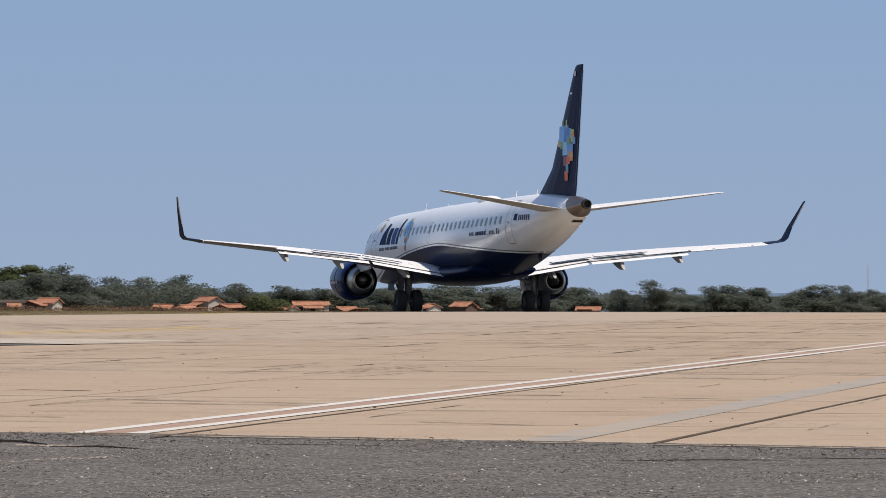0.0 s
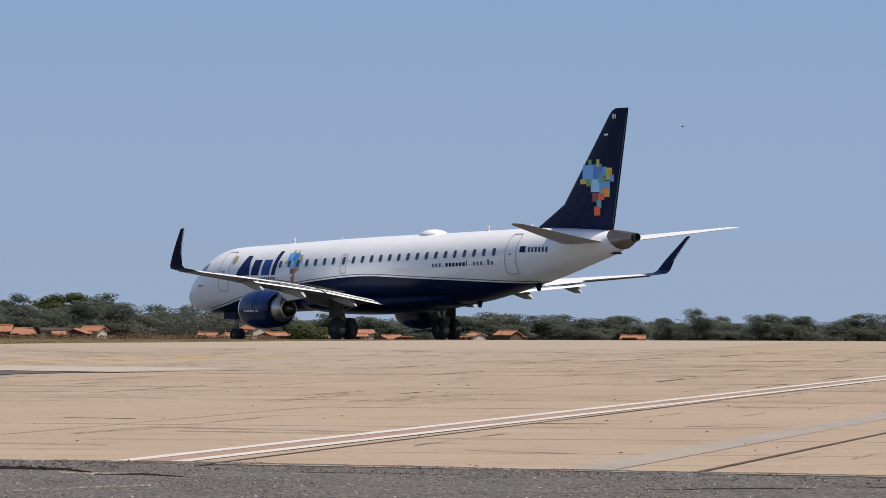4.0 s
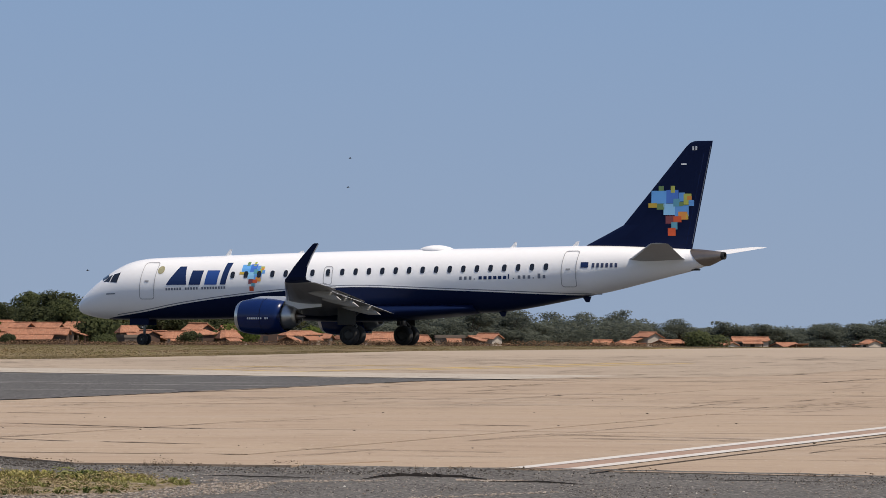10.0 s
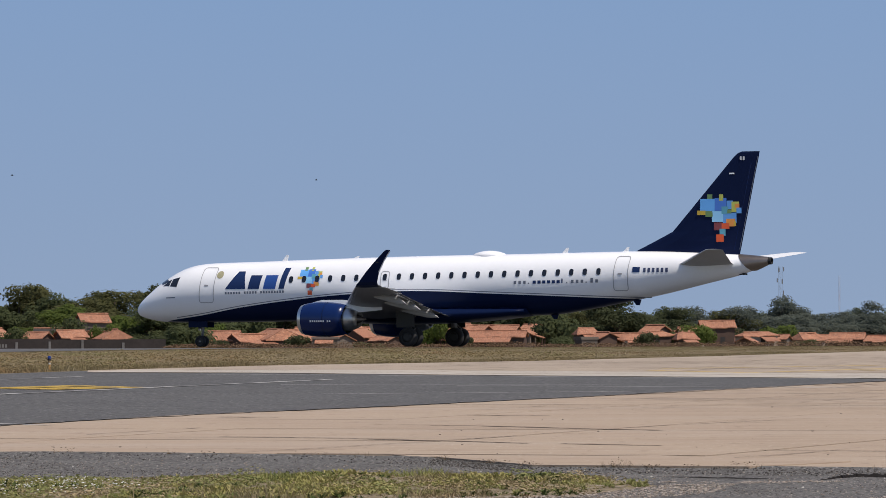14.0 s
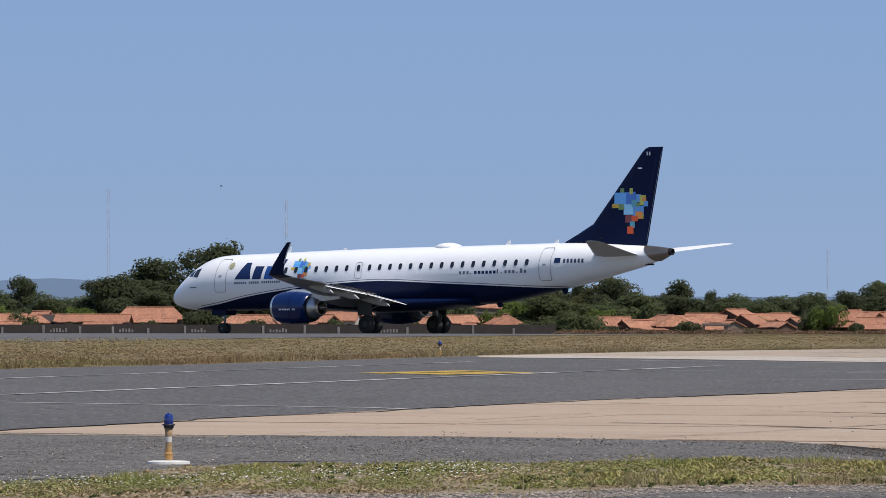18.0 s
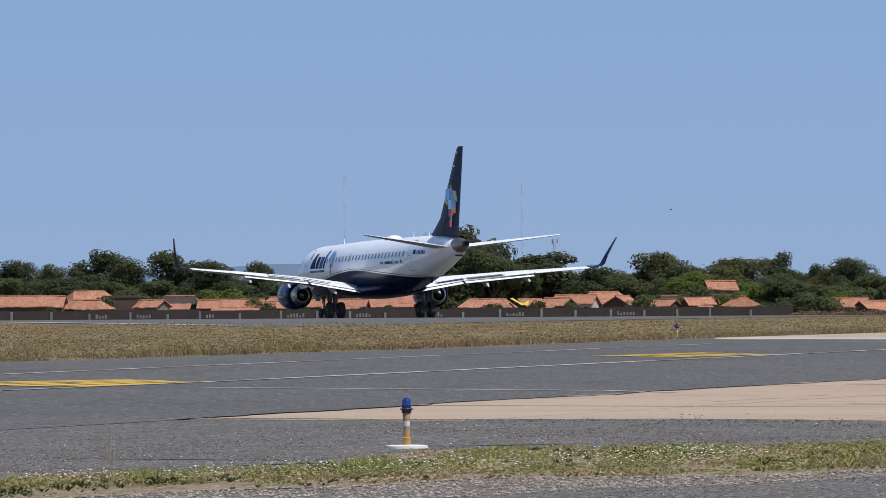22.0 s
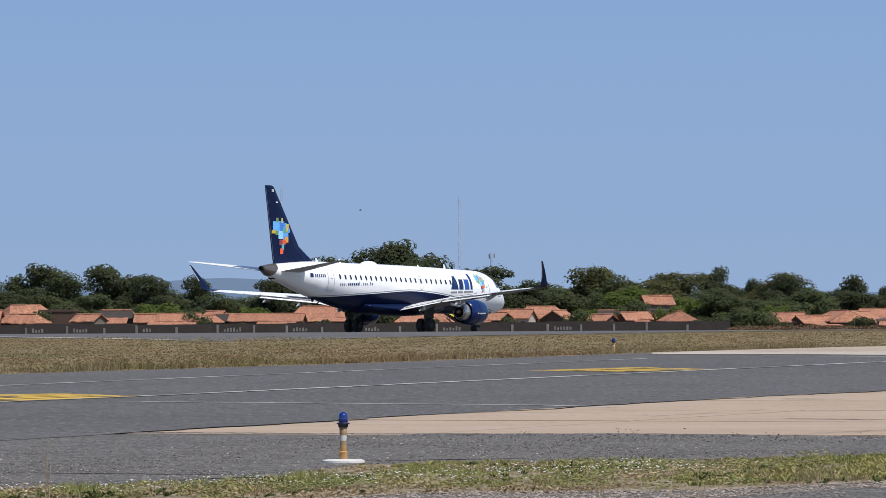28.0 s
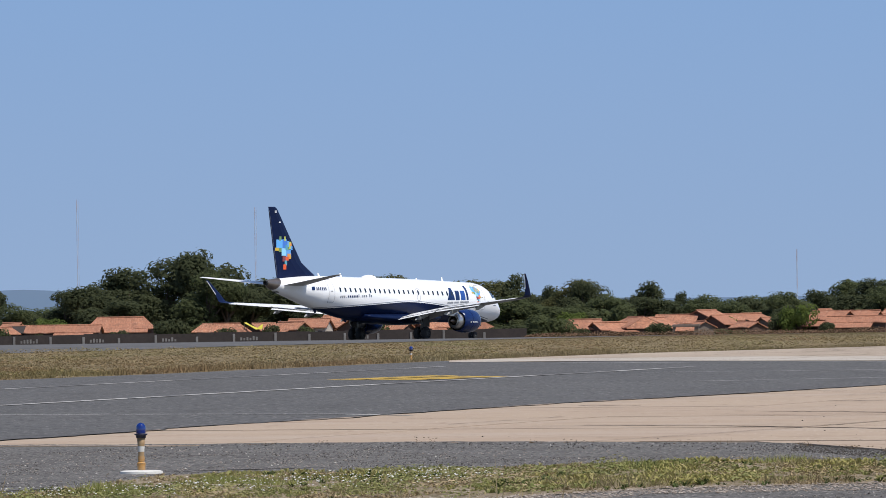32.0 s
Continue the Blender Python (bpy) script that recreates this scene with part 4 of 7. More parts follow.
def engine(plane, side):
    y, z = side * 4.5, 1.50
    c = (0, y, z)
    x = lambda s: GEAR_S - s - 0.36
    bm = lathe([(x(12.62), 0.86), (x(13.0), 0.93), (x(13.6), 0.965), (x(14.25), 0.945), (x(14.75), 0.88), (x(15.12), 0.80), (x(15.12), 0.76)], "X", 32, c)
    nac = part("engine", bm, M_blue, plane, "cobalt blue engine nacelle", smooth=True)
    part("cowl_seam", lathe([(x(13.98), 0.958), (x(13.98), 0.964), (x(14.01), 0.963), (x(14.01), 0.955)], "X", 32, c), M_navy, nac)
    part("inlet_lip", lathe([(x(12.62), 0.86), (x(12.42), 0.80), (x(12.36), 0.735), (x(12.44), 0.69), (x(12.8), 0.67)], "X", 32, c), M_bare, nac, "bright metal inlet lip", smooth=True)
    part("inlet_duct", lathe([(x(12.8), 0.67), (x(13.3), 0.69), (x(13.32), 0.0)], "X", 32, c), M_dark, nac)
    part("fan_spinner", lathe([(x(13.3), 0.24), (x(13.1), 0.17), (x(12.95), 0.0)], "X", 16, c), M_hot, nac, smooth=True)
    for k in range(16):
        a = 2 * math.pi * k / 16
        bm = bmesh.new()
        p = [(x(13.25), 0.22, -0.05), (x(13.25), 0.66, -0.09), (x(13.29), 0.66, 0.09), (x(13.29), 0.22, 0.05)]
        q = [(px, y + r * math.cos(a) - t * math.sin(a), z + r * math.sin(a) + t * math.cos(a)) for px, r, t in p]
        bm.faces.new([bm.verts.new(v) for v in q])
        part("fan_blade", bm, M_hot, nac)
    part("fan_exhaust", lathe([(x(15.11), 0.76), (x(14.85), 0.73), (x(14.83), 0.40)], "X", 28, c), M_dark, nac)
    part("core_cowl", lathe([(x(14.85), 0.66), (x(15.3), 0.64), (x(15.6), 0.54), (x(15.85), 0.42), (x(15.8), 0.38), (x(15.4), 0.36)], "X", 28, c), M_cowl, nac, "pale metal core cowl", smooth=True)
    part("exhaust_plug", lathe([(x(15.5), 0.26), (x(15.9), 0.18), (x(16.25), 0.02)], "X", 16, c), M_hot, nac, smooth=True)
    # pylon from the nacelle's top to the wing
    rings = []
    for s, z0, z1, w in ((12.95, 2.32, 2.42, 0.05), (13.6, 2.30, 2.56, 0.15), (14.8, 2.1, 2.56, 0.17), (15.6, 1.85, 2.46, 0.15), (17.2, 2.0, 2.36, 0.05)):
        rings.append([(x(s), y - w, z0), (x(s), y + w, z0), (x(s), y + w * 0.8, z1), (x(s), y - w * 0.8, z1)])
    part("pylon", loft(rings), M_paint, nac, "white engine pylon")
    # maker's name as plain bars, white
    for k in range(10):
        if k == 7:
            continue
        a = radians(-6)
        s = 13.28 + 0.13 * k
        w, h = 0.085, 0.05
        bm = bmesh.new()
        vs = []
        for ds, da in ((0, -h), (w, -h), (w, h), (0, h)):
            rr = 0.968 - abs(s + ds - 13.7) * 0.012
            an = a + da
            vs.append(bm.verts.new((x(s + ds), y + side * (rr + 0.012) * math.cos(an), z + (rr + 0.012) * math.sin(an))))
        bm.faces.new(vs)
        part("lettering_bar", bm, M_paint, nac, "small white lettering block")
    return nac


def wheel(parent, x, y, r, w, name="wheel"):
    """Turns on its own y axis; origin at the hub."""
    bm = lathe([(-w / 2 + 0.02, r * 0.55), (-w / 2, r * 0.62), (-w / 2, r * 0.86), (-w * 0.36, r * 0.97), (-w * 0.15, r), (w * 0.15, r), (w * 0.36, r * 0.97),
                (w / 2, r * 0.86), (w / 2, r * 0.62), (w / 2 - 0.02, r * 0.55)], "Y", 28)
    hub = part(name, bm, M_tyre, parent, "black rubber aircraft tyre", smooth=True)
    hub.location = (x, y, r)
    part("rim", lathe([(-w / 2 + 0.03, 0.0), (-w / 2 + 0.03, r * 0.3), (-w / 2 + 0.02, r * 0.56), (w / 2 - 0.02, r * 0.56), (w / 2 - 0.03, r * 0.3), (w / 2 - 0.03, 0.0)], "Y", 20), M_rim, hub, "grey metal wheel rim", smooth=True)
    for k in range(5):
        a = 2 * math.pi * k / 5
        for sd in (-1, 1):
            part("bolt", tube((r * 0.4 * math.cos(a), sd * (w / 2 - 0.035), r * 0.4 * math.sin(a)), (r * 0.4 * math.cos(a), sd * (w / 2 - 0.005), r * 0.4 * math.sin(a)), 0.035, n=6), M_dark, hub)
    return hub


# coloured squares of the emblem, back to front: colour, left, top, width, height
EMBLEM = [("green", 2.8, 0, 2.0, 3.0), ("lime", 7.5, 0, 1.6, 3.0), ("sky", 0, 2.1, 5.8, 5.9), ("blue", 5.8, 1.8, 4.6, 5.9), ("mid", 10.5, 3.0, 2.4, 3.9), ("lime", 12.3, 3.5, 2.9, 4.8),
          ("orange", 13.6, 4.5, 1.7, 1.8), ("mid", 14.2, 6.3, 1.9, 2.6), ("gold", -1.1, 7.5, 3.3, 2.0), ("green", 2.2, 7.7, 2.9, 2.7), ("mid", 9.0, 8.6, 5.2, 4.8), ("pale", 4.8, 7.8, 4.3, 5.0),
          ("teal", 8.5, 5.7, 2.5, 3.4), ("green", 10.7, 7.1, 1.6, 1.8), ("orange", 10.3, 11.4, 3.4, 3.5), ("gold", 13.2, 12.6, 0.8, 2.2), ("maroon", 5.6, 13.1, 3.4, 3.5), ("red", 8.5, 13.4, 3.0, 2.6),
          ("teal", 7.7, 16.0, 2.3, 3.2), ("red", 6.4, 18.5, 2.9, 3.5)]


def fin_and_tail(plane):
    levels = [(4.75, 30.1, 36.72, 0.10), (5.18, 30.75, 36.82, 0.30), (5.65, 31.75, 36.92, 0.34), (6.19, 32.85, 37.03, 0.34), (7.5, 34.03, 37.31, 0.30), (9.0, 35.37, 37.62, 0.23),
              (10.2, 36.44, 37.88, 0.16), (10.38, 36.66, 37.91, 0.13), (10.47, 36.9, 37.93, 0.08)]
    rings = []
    for z, a, b, w in levels:
        c = b - a
        rings.append([(GEAR_S - (a + c * u), y * w, z) for u, y in ((0, 0), (0.06, 0.22), (0.25, 0.45), (0.45, 0.5), (0.75, 0.3), (1, 0.04), (1, -0.04), (0.75, -0.3), (0.45, -0.5), (0.25, -0.45), (0.06, -0.22))])
    fin = part("fin", loft(rings), M_navy, plane, "tall navy blue tail fin")
    # pale seam of the rudder and trailing edge
    for side in (1, -1):
        for back, wd, mat in ((0.34, 0.025, M_blue), (0.03, 0.03, M_ink_grey)):
            bm = bmesh.new()
            q = []
            for z, b, w in ((5.2, 36.82, 0.30), (7.5, 37.31, 0.30), (10.2, 37.88, 0.16)):
                y = side * (w * 0.5 * (0.14 + back * 0.4) + 0.02)
                q.append((bm.verts.new((GEAR_S - b + back, y, z)), bm.verts.new((GEAR_S - b + back + wd, y + side * 0.003, z))))
            for a, b in zip(q, q[1:]):
                bm.faces.new((a[0], a[1], b[1], b[0]))
            part("rudder_seam", bm, mat, fin)
        unit, rise = 0.148, 0.1165
        for layer, (col, u, v, w, h) in enumerate(EMBLEM):
            s0, z1 = 34.51 + (u if side > 0 else 16 - u - w) * unit, 8.18 - v * rise
            s1, z0 = s0 + w * unit, z1 - h * rise
            bm = bmesh.new()
            vs = []
            for s, z in ((s0, z0), (s1, z0), (s1, z1), (s0, z1)):
                a, b = along(levels, z, 1), along(levels, z, 2)
                wd = along(levels, z, 3)
                t = (s - a) / (b - a)
                half = wd * (0.45 + (t - 0.25) * 0.25 if t < 0.45 else 0.5 - (t - 0.45) * 0.667 if t < 0.75 else 0.3 - (t - 0.75) * 1.04)
                vs.append(bm.verts.new((GEAR_S - s, side * (max(half, 0.02) + 0.016 + 0.0012 * layer), z)))
            bm.faces.new(vs)
            part("emblem_square", bm, TILE_COLOURS[col], fin)
        bm = bmesh.new()
        bm.faces.new([bm.verts.new((GEAR_S - s, side * 0.12, z)) for s, z in ((36.2, 9.25), (36.5, 9.25), (36.5, 9.33), (36.2, 9.33))])
        part("beacon", bm, M_paint, fin, "small white fin lamp")
        for k in (0, 1):
            bm = bmesh.new()
            bm.faces.new([bm.verts.new((GEAR_S - 36.82 - 0.17 * k - a, side * 0.105, 10.0 + b)) for a, b in ((0, 0), (0.10, 0), (0.10, 0.20), (0, 0.20))])
            part("lettering_bar", bm, M_flap, fin, "small white lettering block")
    for side in (1, -1):
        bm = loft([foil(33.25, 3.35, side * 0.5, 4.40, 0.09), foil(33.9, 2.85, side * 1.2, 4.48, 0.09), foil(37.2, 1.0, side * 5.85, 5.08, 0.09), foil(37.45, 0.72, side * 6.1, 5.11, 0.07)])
        st = part("tailplane", lit_and_shaded(bm), (M_fairing, M_flap), plane, "horizontal tailplane, sunlit top and shaded underside set by colour")
        part("leading_edge", loft([foil(33.87, 0.26, side * 1.2, 4.48, 0.5), foil(37.18, 0.12, side * 5.85, 5.08, 0.5)]), M_bare, st, "polished metal leading edge", smooth=True)
    # bare tail cone, its front edge raked back below
    prof = []
    for s, top, bot, hw, rake in ((36.75, 4.925, 3.79, 0.575, 0.78), (37.3, 4.885, 3.97, 0.475, 0.45), (37.9, 4.83, 4.17, 0.345, 0.12), (38.45, 4.77, 4.38, 0.21, 0.0)):
        ring = []
        for i in range(20):
            a = 2 * math.pi * i / 20
            back = rake * (1 - math.sin(a)) / 2
            f = min(1.0, back / 1.7)
            ring.append((GEAR_S - s - back, (hw + (0.21 - hw) * f) * math.cos(a) * 1.06, ((top + bot) / 2 + 0.53 * (top - bot) * math.sin(a)) * (1 - f) + (4.575 + 0.2 * math.sin(a)) * f))
        prof.append(ring)
    part("tail_cone", loft(prof, cap=False), M_hot, plane, "heat-stained metal tail cone", smooth=True)
    part("vent_slot", box(GEAR_S - 37.15, -0.22, 3.83, GEAR_S - 36.75, 0.22, 3.92, 0.03), M_dark, plane, "dark vent slot under the tail")
    prof = [[(GEAR_S - s, r * math.cos(a), 4.575 + r * math.sin(a)) for a in [2 * math.pi * i / 16 for i in range(16)]] for s, r in ((38.45, 0.205), (38.62, 0.19), (38.62, 0.15), (38.3, 0.13))]
    part("exhaust_pipe", loft(prof), M_dark, plane, "black tail exhaust pipe")


def build_airliner():
    plane = thing("airliner", "white and navy twin-engined regional airliner with blue engines", "airplane")
    fuselage_bands(plane)
    # wing root fairing
    rings = []
    for k in range(15):
        t = k / 14
        s = 12.3 + 12.3 * t
        e = math.sin(math.pi * (0.04 + 0.92 * t)) ** 0.5
        hw, zt, zb = 1.15 + 0.72 * e, 2.2, 1.62 - 0.50 * e + 0.25 * t
        rings.append([(GEAR_S - s, hw * math.cos(a), (zt + zb) / 2 + (zt - zb) / 2 * math.sin(a)) for a in [2 * math.pi * i / 24 for i in range(24)]])
    part("wing_fairing", loft(rings), M_belly, plane, "navy blue wing root fairing", smooth=True)
    for side in (1, -1):
        wing(plane, side)
        engine(plane, side)
        # cabin windows, with the overwing exit's among them
        for s in [10.45 + 0.809 * k for k in range(7)] + [16.24] + [17.10 + 0.797 * k for k in range(16)]:
            decal("cabin_window", rounded(s, 3.73 + (s - 10.45) * 0.0172, 0.25, 0.355, 0.10), side, M_window, plane, off=0.017, cuts=1)
        door_seam("cabin_door", 4.71, 5.63, 2.46, 4.44, side, plane, "white cabin door outlined by a seam", 0.05)
        door_seam("cabin_door", 29.88, 30.72, 3.0, 4.88, side, plane, "white cabin door outlined by a seam", 0.04)
        door_seam("exit_hatch", 15.98, 16.52, 3.18, 4.16, side, plane, "small overwing exit hatch")
        # cockpit glass
        for q in (((2.24, 3.40), (2.66, 3.74), (2.80, 3.78), (2.72, 3.40)), ((2.78, 3.39), (2.88, 3.80), (3.36, 3.91), (3.26, 3.36))):
            decal("cockpit_window", q, side, M_window, plane, "dark cockpit side window", off=0.010, cuts=2)
        bm = bmesh.new()
        rows = []
        for i in range(7):
            a = radians(2 + 45 * i / 6)
            f = (i / 6) ** 1.5
            row = []
            for k in range(4):
                st = (1.72 + 0.46 * f) * (1 - k / 3) + (2.12 + 0.48 * f) * k / 3
                zc, hh, hw = hull(st)
                row.append(bm.verts.new((GEAR_S - st + 0.01, side * (hw + 0.012) * math.sin(a), zc + (hh + 0.014) * math.cos(a))))
            rows.append(row)
        for p, q in zip(rows, rows[1:]):
            for k in range(3):
                bm.faces.new((p[k], p[k + 1], q[k + 1], q[k]))
        part("windshield", bm, M_window, plane, "dark cockpit windshield")
        # company name as plain slanted shapes, emblem and lettering blocks
        fwd = side > 0
        place = (lambda u: 6.37 + u) if fwd else (lambda u: 11.35 - u)
        zb, zt = 3.22, 4.20
        for shape, mat in ((((0.0, 0), (0.72, 0.98), (1.12, 0.98), (1.28, 0)), M_ink), (((1.42, 0), (1.56, 0.76), (2.26, 0.76), (2.12, 0)), M_ink),
                           (((2.38, 0.0), (2.50, 0.76), (3.26, 0.76), (3.14, 0.0)), M_name_blue), (((3.34, 0.0), (3.56, 1.16), (3.92, 1.16), (3.68, 0.0)), M_ink)):
            decal("name_shape", [(place(u), zb + v) for u, v in shape], side, mat, plane, "dark blue slanted name shape", off=0.014, cuts=4)
        for k in range(22):
            if k in (6, 12):
                continue
            u = 0.0 + k * 0.17
            decal("lettering_bar", [(place(u), 2.93 + u * 0.02), (place(u + 0.11), 2.93 + u * 0.02), (place(u + 0.11), 3.06 + u * 0.02), (place(u), 3.06 + u * 0.02)], side, M_ink_grey, plane, off=0.013, cuts=1)
        unit = 0.09
        e0 = 10.95 if fwd else 5.35
        for layer, (col, u, v, w, h) in enumerate(EMBLEM):
            uu = u if fwd else 15 - u - w
            s0, z1 = e0 + uu * unit, 4.42 - v * unit * 0.78
            decal("emblem_square", [(s0, z1), (s0 + w * unit, z1), (s0 + w * unit, z1 - h * unit * 0.78), (s0, z1 - h * unit * 0.78)], side, TILE_COLOURS[col], plane, off=0.004 + 0.0005 * layer, cuts=1)
        # web address, registration and flag as plain blocks
        place = (lambda u: 24.05 + u) if fwd else (lambda u: 29.15 - u)
        for k in range(18):
            u = k * 0.283
            hgt = 0.25 if k in (10, 16) else 0.06 if k in (3, 11, 15) else 0.17
            wid = 0.07 if k in (3, 10, 11, 15) else 0.19 if 4 <= k <= 9 else 0.15
            decal("lettering_bar", [(place(u + a), 3.40 + u * 0.012 + b) for a, b in ((0.03, 0), (0.03 + wid, 0), (0.03 + wid, hgt), (0.03, hgt))], side, M_ink if 4 <= k <= 10 else M_ink_grey, plane, off=0.013, cuts=1)
        place = (lambda u: 31.0 + u) if fwd else (lambda u: 33.1 - u)
        decal("flag", [(place(a), 4.0 + b) for a, b in ((0, 0), (0.42, 0), (0.42, 0.28), (0, 0.28))], side, M_ink, plane, "small dark flag rectangle", off=0.013, cuts=1)
        for k in range(6):
            u = 0.62 + k * 0.25
            decal("lettering_bar", [(place(u + a), 4.0 + b) for a, b in ((0, 0), (0.14, 0), (0.14, 0.23), (0, 0.23))], side, M_ink_soft, plane, off=0.013, cuts=1)
        decal("roundel", rounded(5.95, 4.02, 0.42, 0.42, 0.20), side, M_amber_grey, plane, "small grey-gold roundel", off=0.010, cuts=2)
        decal("lettering_bar", [(2.6, 2.72), (3.2, 2.74), (3.2, 2.80), (2.6, 2.78)], side, M_ink_grey, plane)
    fin_and_tail(plane)
    # satellite dome, aerials
    rings = []
    for k in range(9):
        t = k / 8
        r = math.sin(math.pi * (0.02 + 0.96 * t)) ** 0.6
        rings.append([(GEAR_S - 20.9 - 2.1 * t, 0.55 * r * math.cos(a), 4.96 + 0.30 * r * max(math.sin(a), -0.3)) for a in [2 * math.pi * i / 16 for i in range(16)]])
    part("antenna_dome", loft(rings), M_paint, plane, "low white antenna dome", smooth=True)
    for s, z, h in ((9.2, 4.78, 0.34), (26.3, 5.08, 0.30), (29.9, 5.12, 0.26), (13.6, 4.88, 0.14)):
        bm = loft([[(GEAR_S - s, 0.02, z), (GEAR_S - s - 0.32, 0.02, z), (GEAR_S - s - 0.32, -0.02, z), (GEAR_S - s, -0.02, z)],
                   [(GEAR_S - s - 0.26, 0.01, z + h), (GEAR_S - s - 0.40, 0.01, z + h), (GEAR_S - s - 0.40, -0.01, z + h), (GEAR_S - s - 0.26, -0.01, z + h)]])
        part("blade_aerial", bm, M_paint, plane)
    for s, z in ((25.6, 1.72), (30.5, 2.45)):
        bm = loft([[(GEAR_S - s, 0.03, z + 0.05), (GEAR_S - s - 0.5, 0.03, z + 0.08), (GEAR_S - s - 0.5, -0.03, z + 0.08), (GEAR_S - s, -0.03, z + 0.05)],
                   [(GEAR_S - s - 0.2, 0.02, z - 0.22), (GEAR_S - s - 0.4, 0.02, z - 0.22), (GEAR_S - s - 0.4, -0.02, z - 0.22), (GEAR_S - s - 0.2, -0.02, z - 0.22)]])
        part("blade_aerial", bm, M_navy, plane)
    wheels = []
    for side in (1, -1):
        y = side * 2.97
        bm = tube((0.05, y, 0.5), (0.35, y - side * 0.1, 2.2), 0.14, 0.19, 12)
        leg = part("main_gear_leg", bm, M_strut, plane, "grey main landing gear leg", smooth=True)
        part("side_brace", tube((0.2, y, 1.35), (0.3, y - side * 1.35, 1.75), 0.06, n=8), M_strut, leg)
        part("torque_link", tube((-0.25, y, 1.0), (-0.02, y, 0.55), 0.04, n=6, bm=tube((-0.25, y, 1.0), (0.15, y, 1.35), 0.04, n=6)), M_strut, leg)
        part("axle", tube((0, y - 0.42, 0.52), (0, y + 0.42, 0.52), 0.07, n=10), M_strut, leg)
        part("gear_door", box(-0.35, y + side * 0.28, 1.05, 0.75, y + side * 0.31, 1.95, 0.01), M_rim, leg, "dark grey main gear door")
        for o in (-0.36, 0.36):
            wheels.append((wheel(plane, 0, y + o, 0.53, 0.40, "main_wheel"), 0.53))
    nx = 14.44
    leg = part("nose_gear_leg", tube((nx, 0, 0.32), (nx - 0.1, 0, 1.55), 0.065, 0.085, 12), M_strut, plane, "grey nose landing gear leg", smooth=True)
    part("drag_brace", tube((nx - 0.05, 0, 1.0), (nx + 0.85, 0, 1.5), 0.05, n=8), M_strut, leg)
    part("taxi_lamp", tube((nx + 0.1, 0, 1.02), (nx + 0.2, 0, 1.02), 0.1, n=12), M_bare, leg)
    part("axle", tube((nx, -0.26, 0.32), (nx, 0.26, 0.32), 0.045, n=8), M_strut, leg)
    for sd in (1, -1):
        part("gear_door", box(nx - 0.55, sd * 0.38, 1.10, nx + 0.65, sd * 0.41, 1.46, 0.01), M_navy, leg, "navy nose gear door")
        wheels.append((wheel(plane, nx, sd * 0.19, 0.32, 0.19, "nose_wheel"), 0.32))
    return plane, wheels


airliner, airliner_wheels = build_airliner()


# ---- vegetation ----
def tree_model(seed, leaf, label, lumps=9, leaves=2300, low=0.25, size=0.225):
    """A broad tree, 10 m high and 10 m wide: tapered trunk, limbs, and a crown of leaf clumps on small lobes that sit on large ones."""
    rng = random.Random(seed)
    tree = thing("tree", label, "tree")
    bm = bmesh.new()
    top = Vector((rng.uniform(-0.4, 0.4), rng.uniform(-0.4, 0.4), 4.2))
    tube((0, 0, -0.3), top * 0.5, 0.42, 0.32, 8, bm)
    tube(top * 0.5, top, 0.32, 0.24, 8, bm)
    lobes = []
    for k in range(lumps):
        a = 2 * math.pi * (k * 0.382 + rng.uniform(-0.08, 0.08))
        rad = rng.uniform(1.4, 3.5) if k else rng.uniform(0.2, 1.0)
        zz = (10 * low + 1.4 + (6.3 - 10 * low) * ((k * 0.618) % 1.0)) if k else 8.2
        c = Vector((rad * math.cos(a), rad * math.sin(a), zz))
        r = Vector((1, 1, rng.uniform(0.62, 0.9))) * rng.uniform(1.5, 2.5)
        tube(top * rng.uniform(0.55, 1.0), c, 0.16, 0.05, 6, bm)
        for _ in range(8):
            d = Vector((rng.gauss(0, 1), rng.gauss(0, 1), rng.gauss(0.35, 0.8))).normalized()
            q = r.x * rng.uniform(0.28, 0.6)
            lobes.append((c + Vector((d.x * r.x, d.y * r.y, d.z * r.z)) * 0.82, Vector((q * 1.15, q * 1.15, q * 0.8))))
        lobes.append((c, r * 0.8))
    part("trunk", bm, M_bark, tree, "grey-brown trunk with spreading limbs")
    weights = [q[1].x ** 2 for q in lobes]
    vs, fs = [], []
    for c, r in rng.choices(lobes, weights, k=leaves):
        d = Vector((rng.gauss(0, 1), rng.gauss(0, 1), rng.gauss(0.2, 1))).normalized()
        rr = rng.uniform(0.8, 1.08) if rng.random() < 0.86 else rng.uniform(0.3, 0.8)
        if rng.random() < 0.05:
            rr *= rng.uniform(1.1, 1.45)
        p = c + Vector((d.x * r.x, d.y * r.y, d.z * r.z)) * rr
        n = (d + Vector((rng.gauss(0, 0.2), rng.gauss(0, 0.2), rng.gauss(0.3, 0.2)))).normalized()
        u = n.orthogonal().normalized()
        u = Matrix.Rotation(rng.uniform(0, 6.28), 3, n) @ u
        v = n.cross(u)
        s = size * rng.uniform(0.55, 1.25)
        o = len(vs)
        vs += [tuple(p - u * s - v * s * 0.4), tuple(p + u * s - v * s * 0.4), tuple(p + v * s * 0.9 + n * s * 0.15)]
        fs.append((o, o + 1, o + 2))
    raw("crown", vs, fs, leaf, tree, "uneven leafy crown")
    return tree


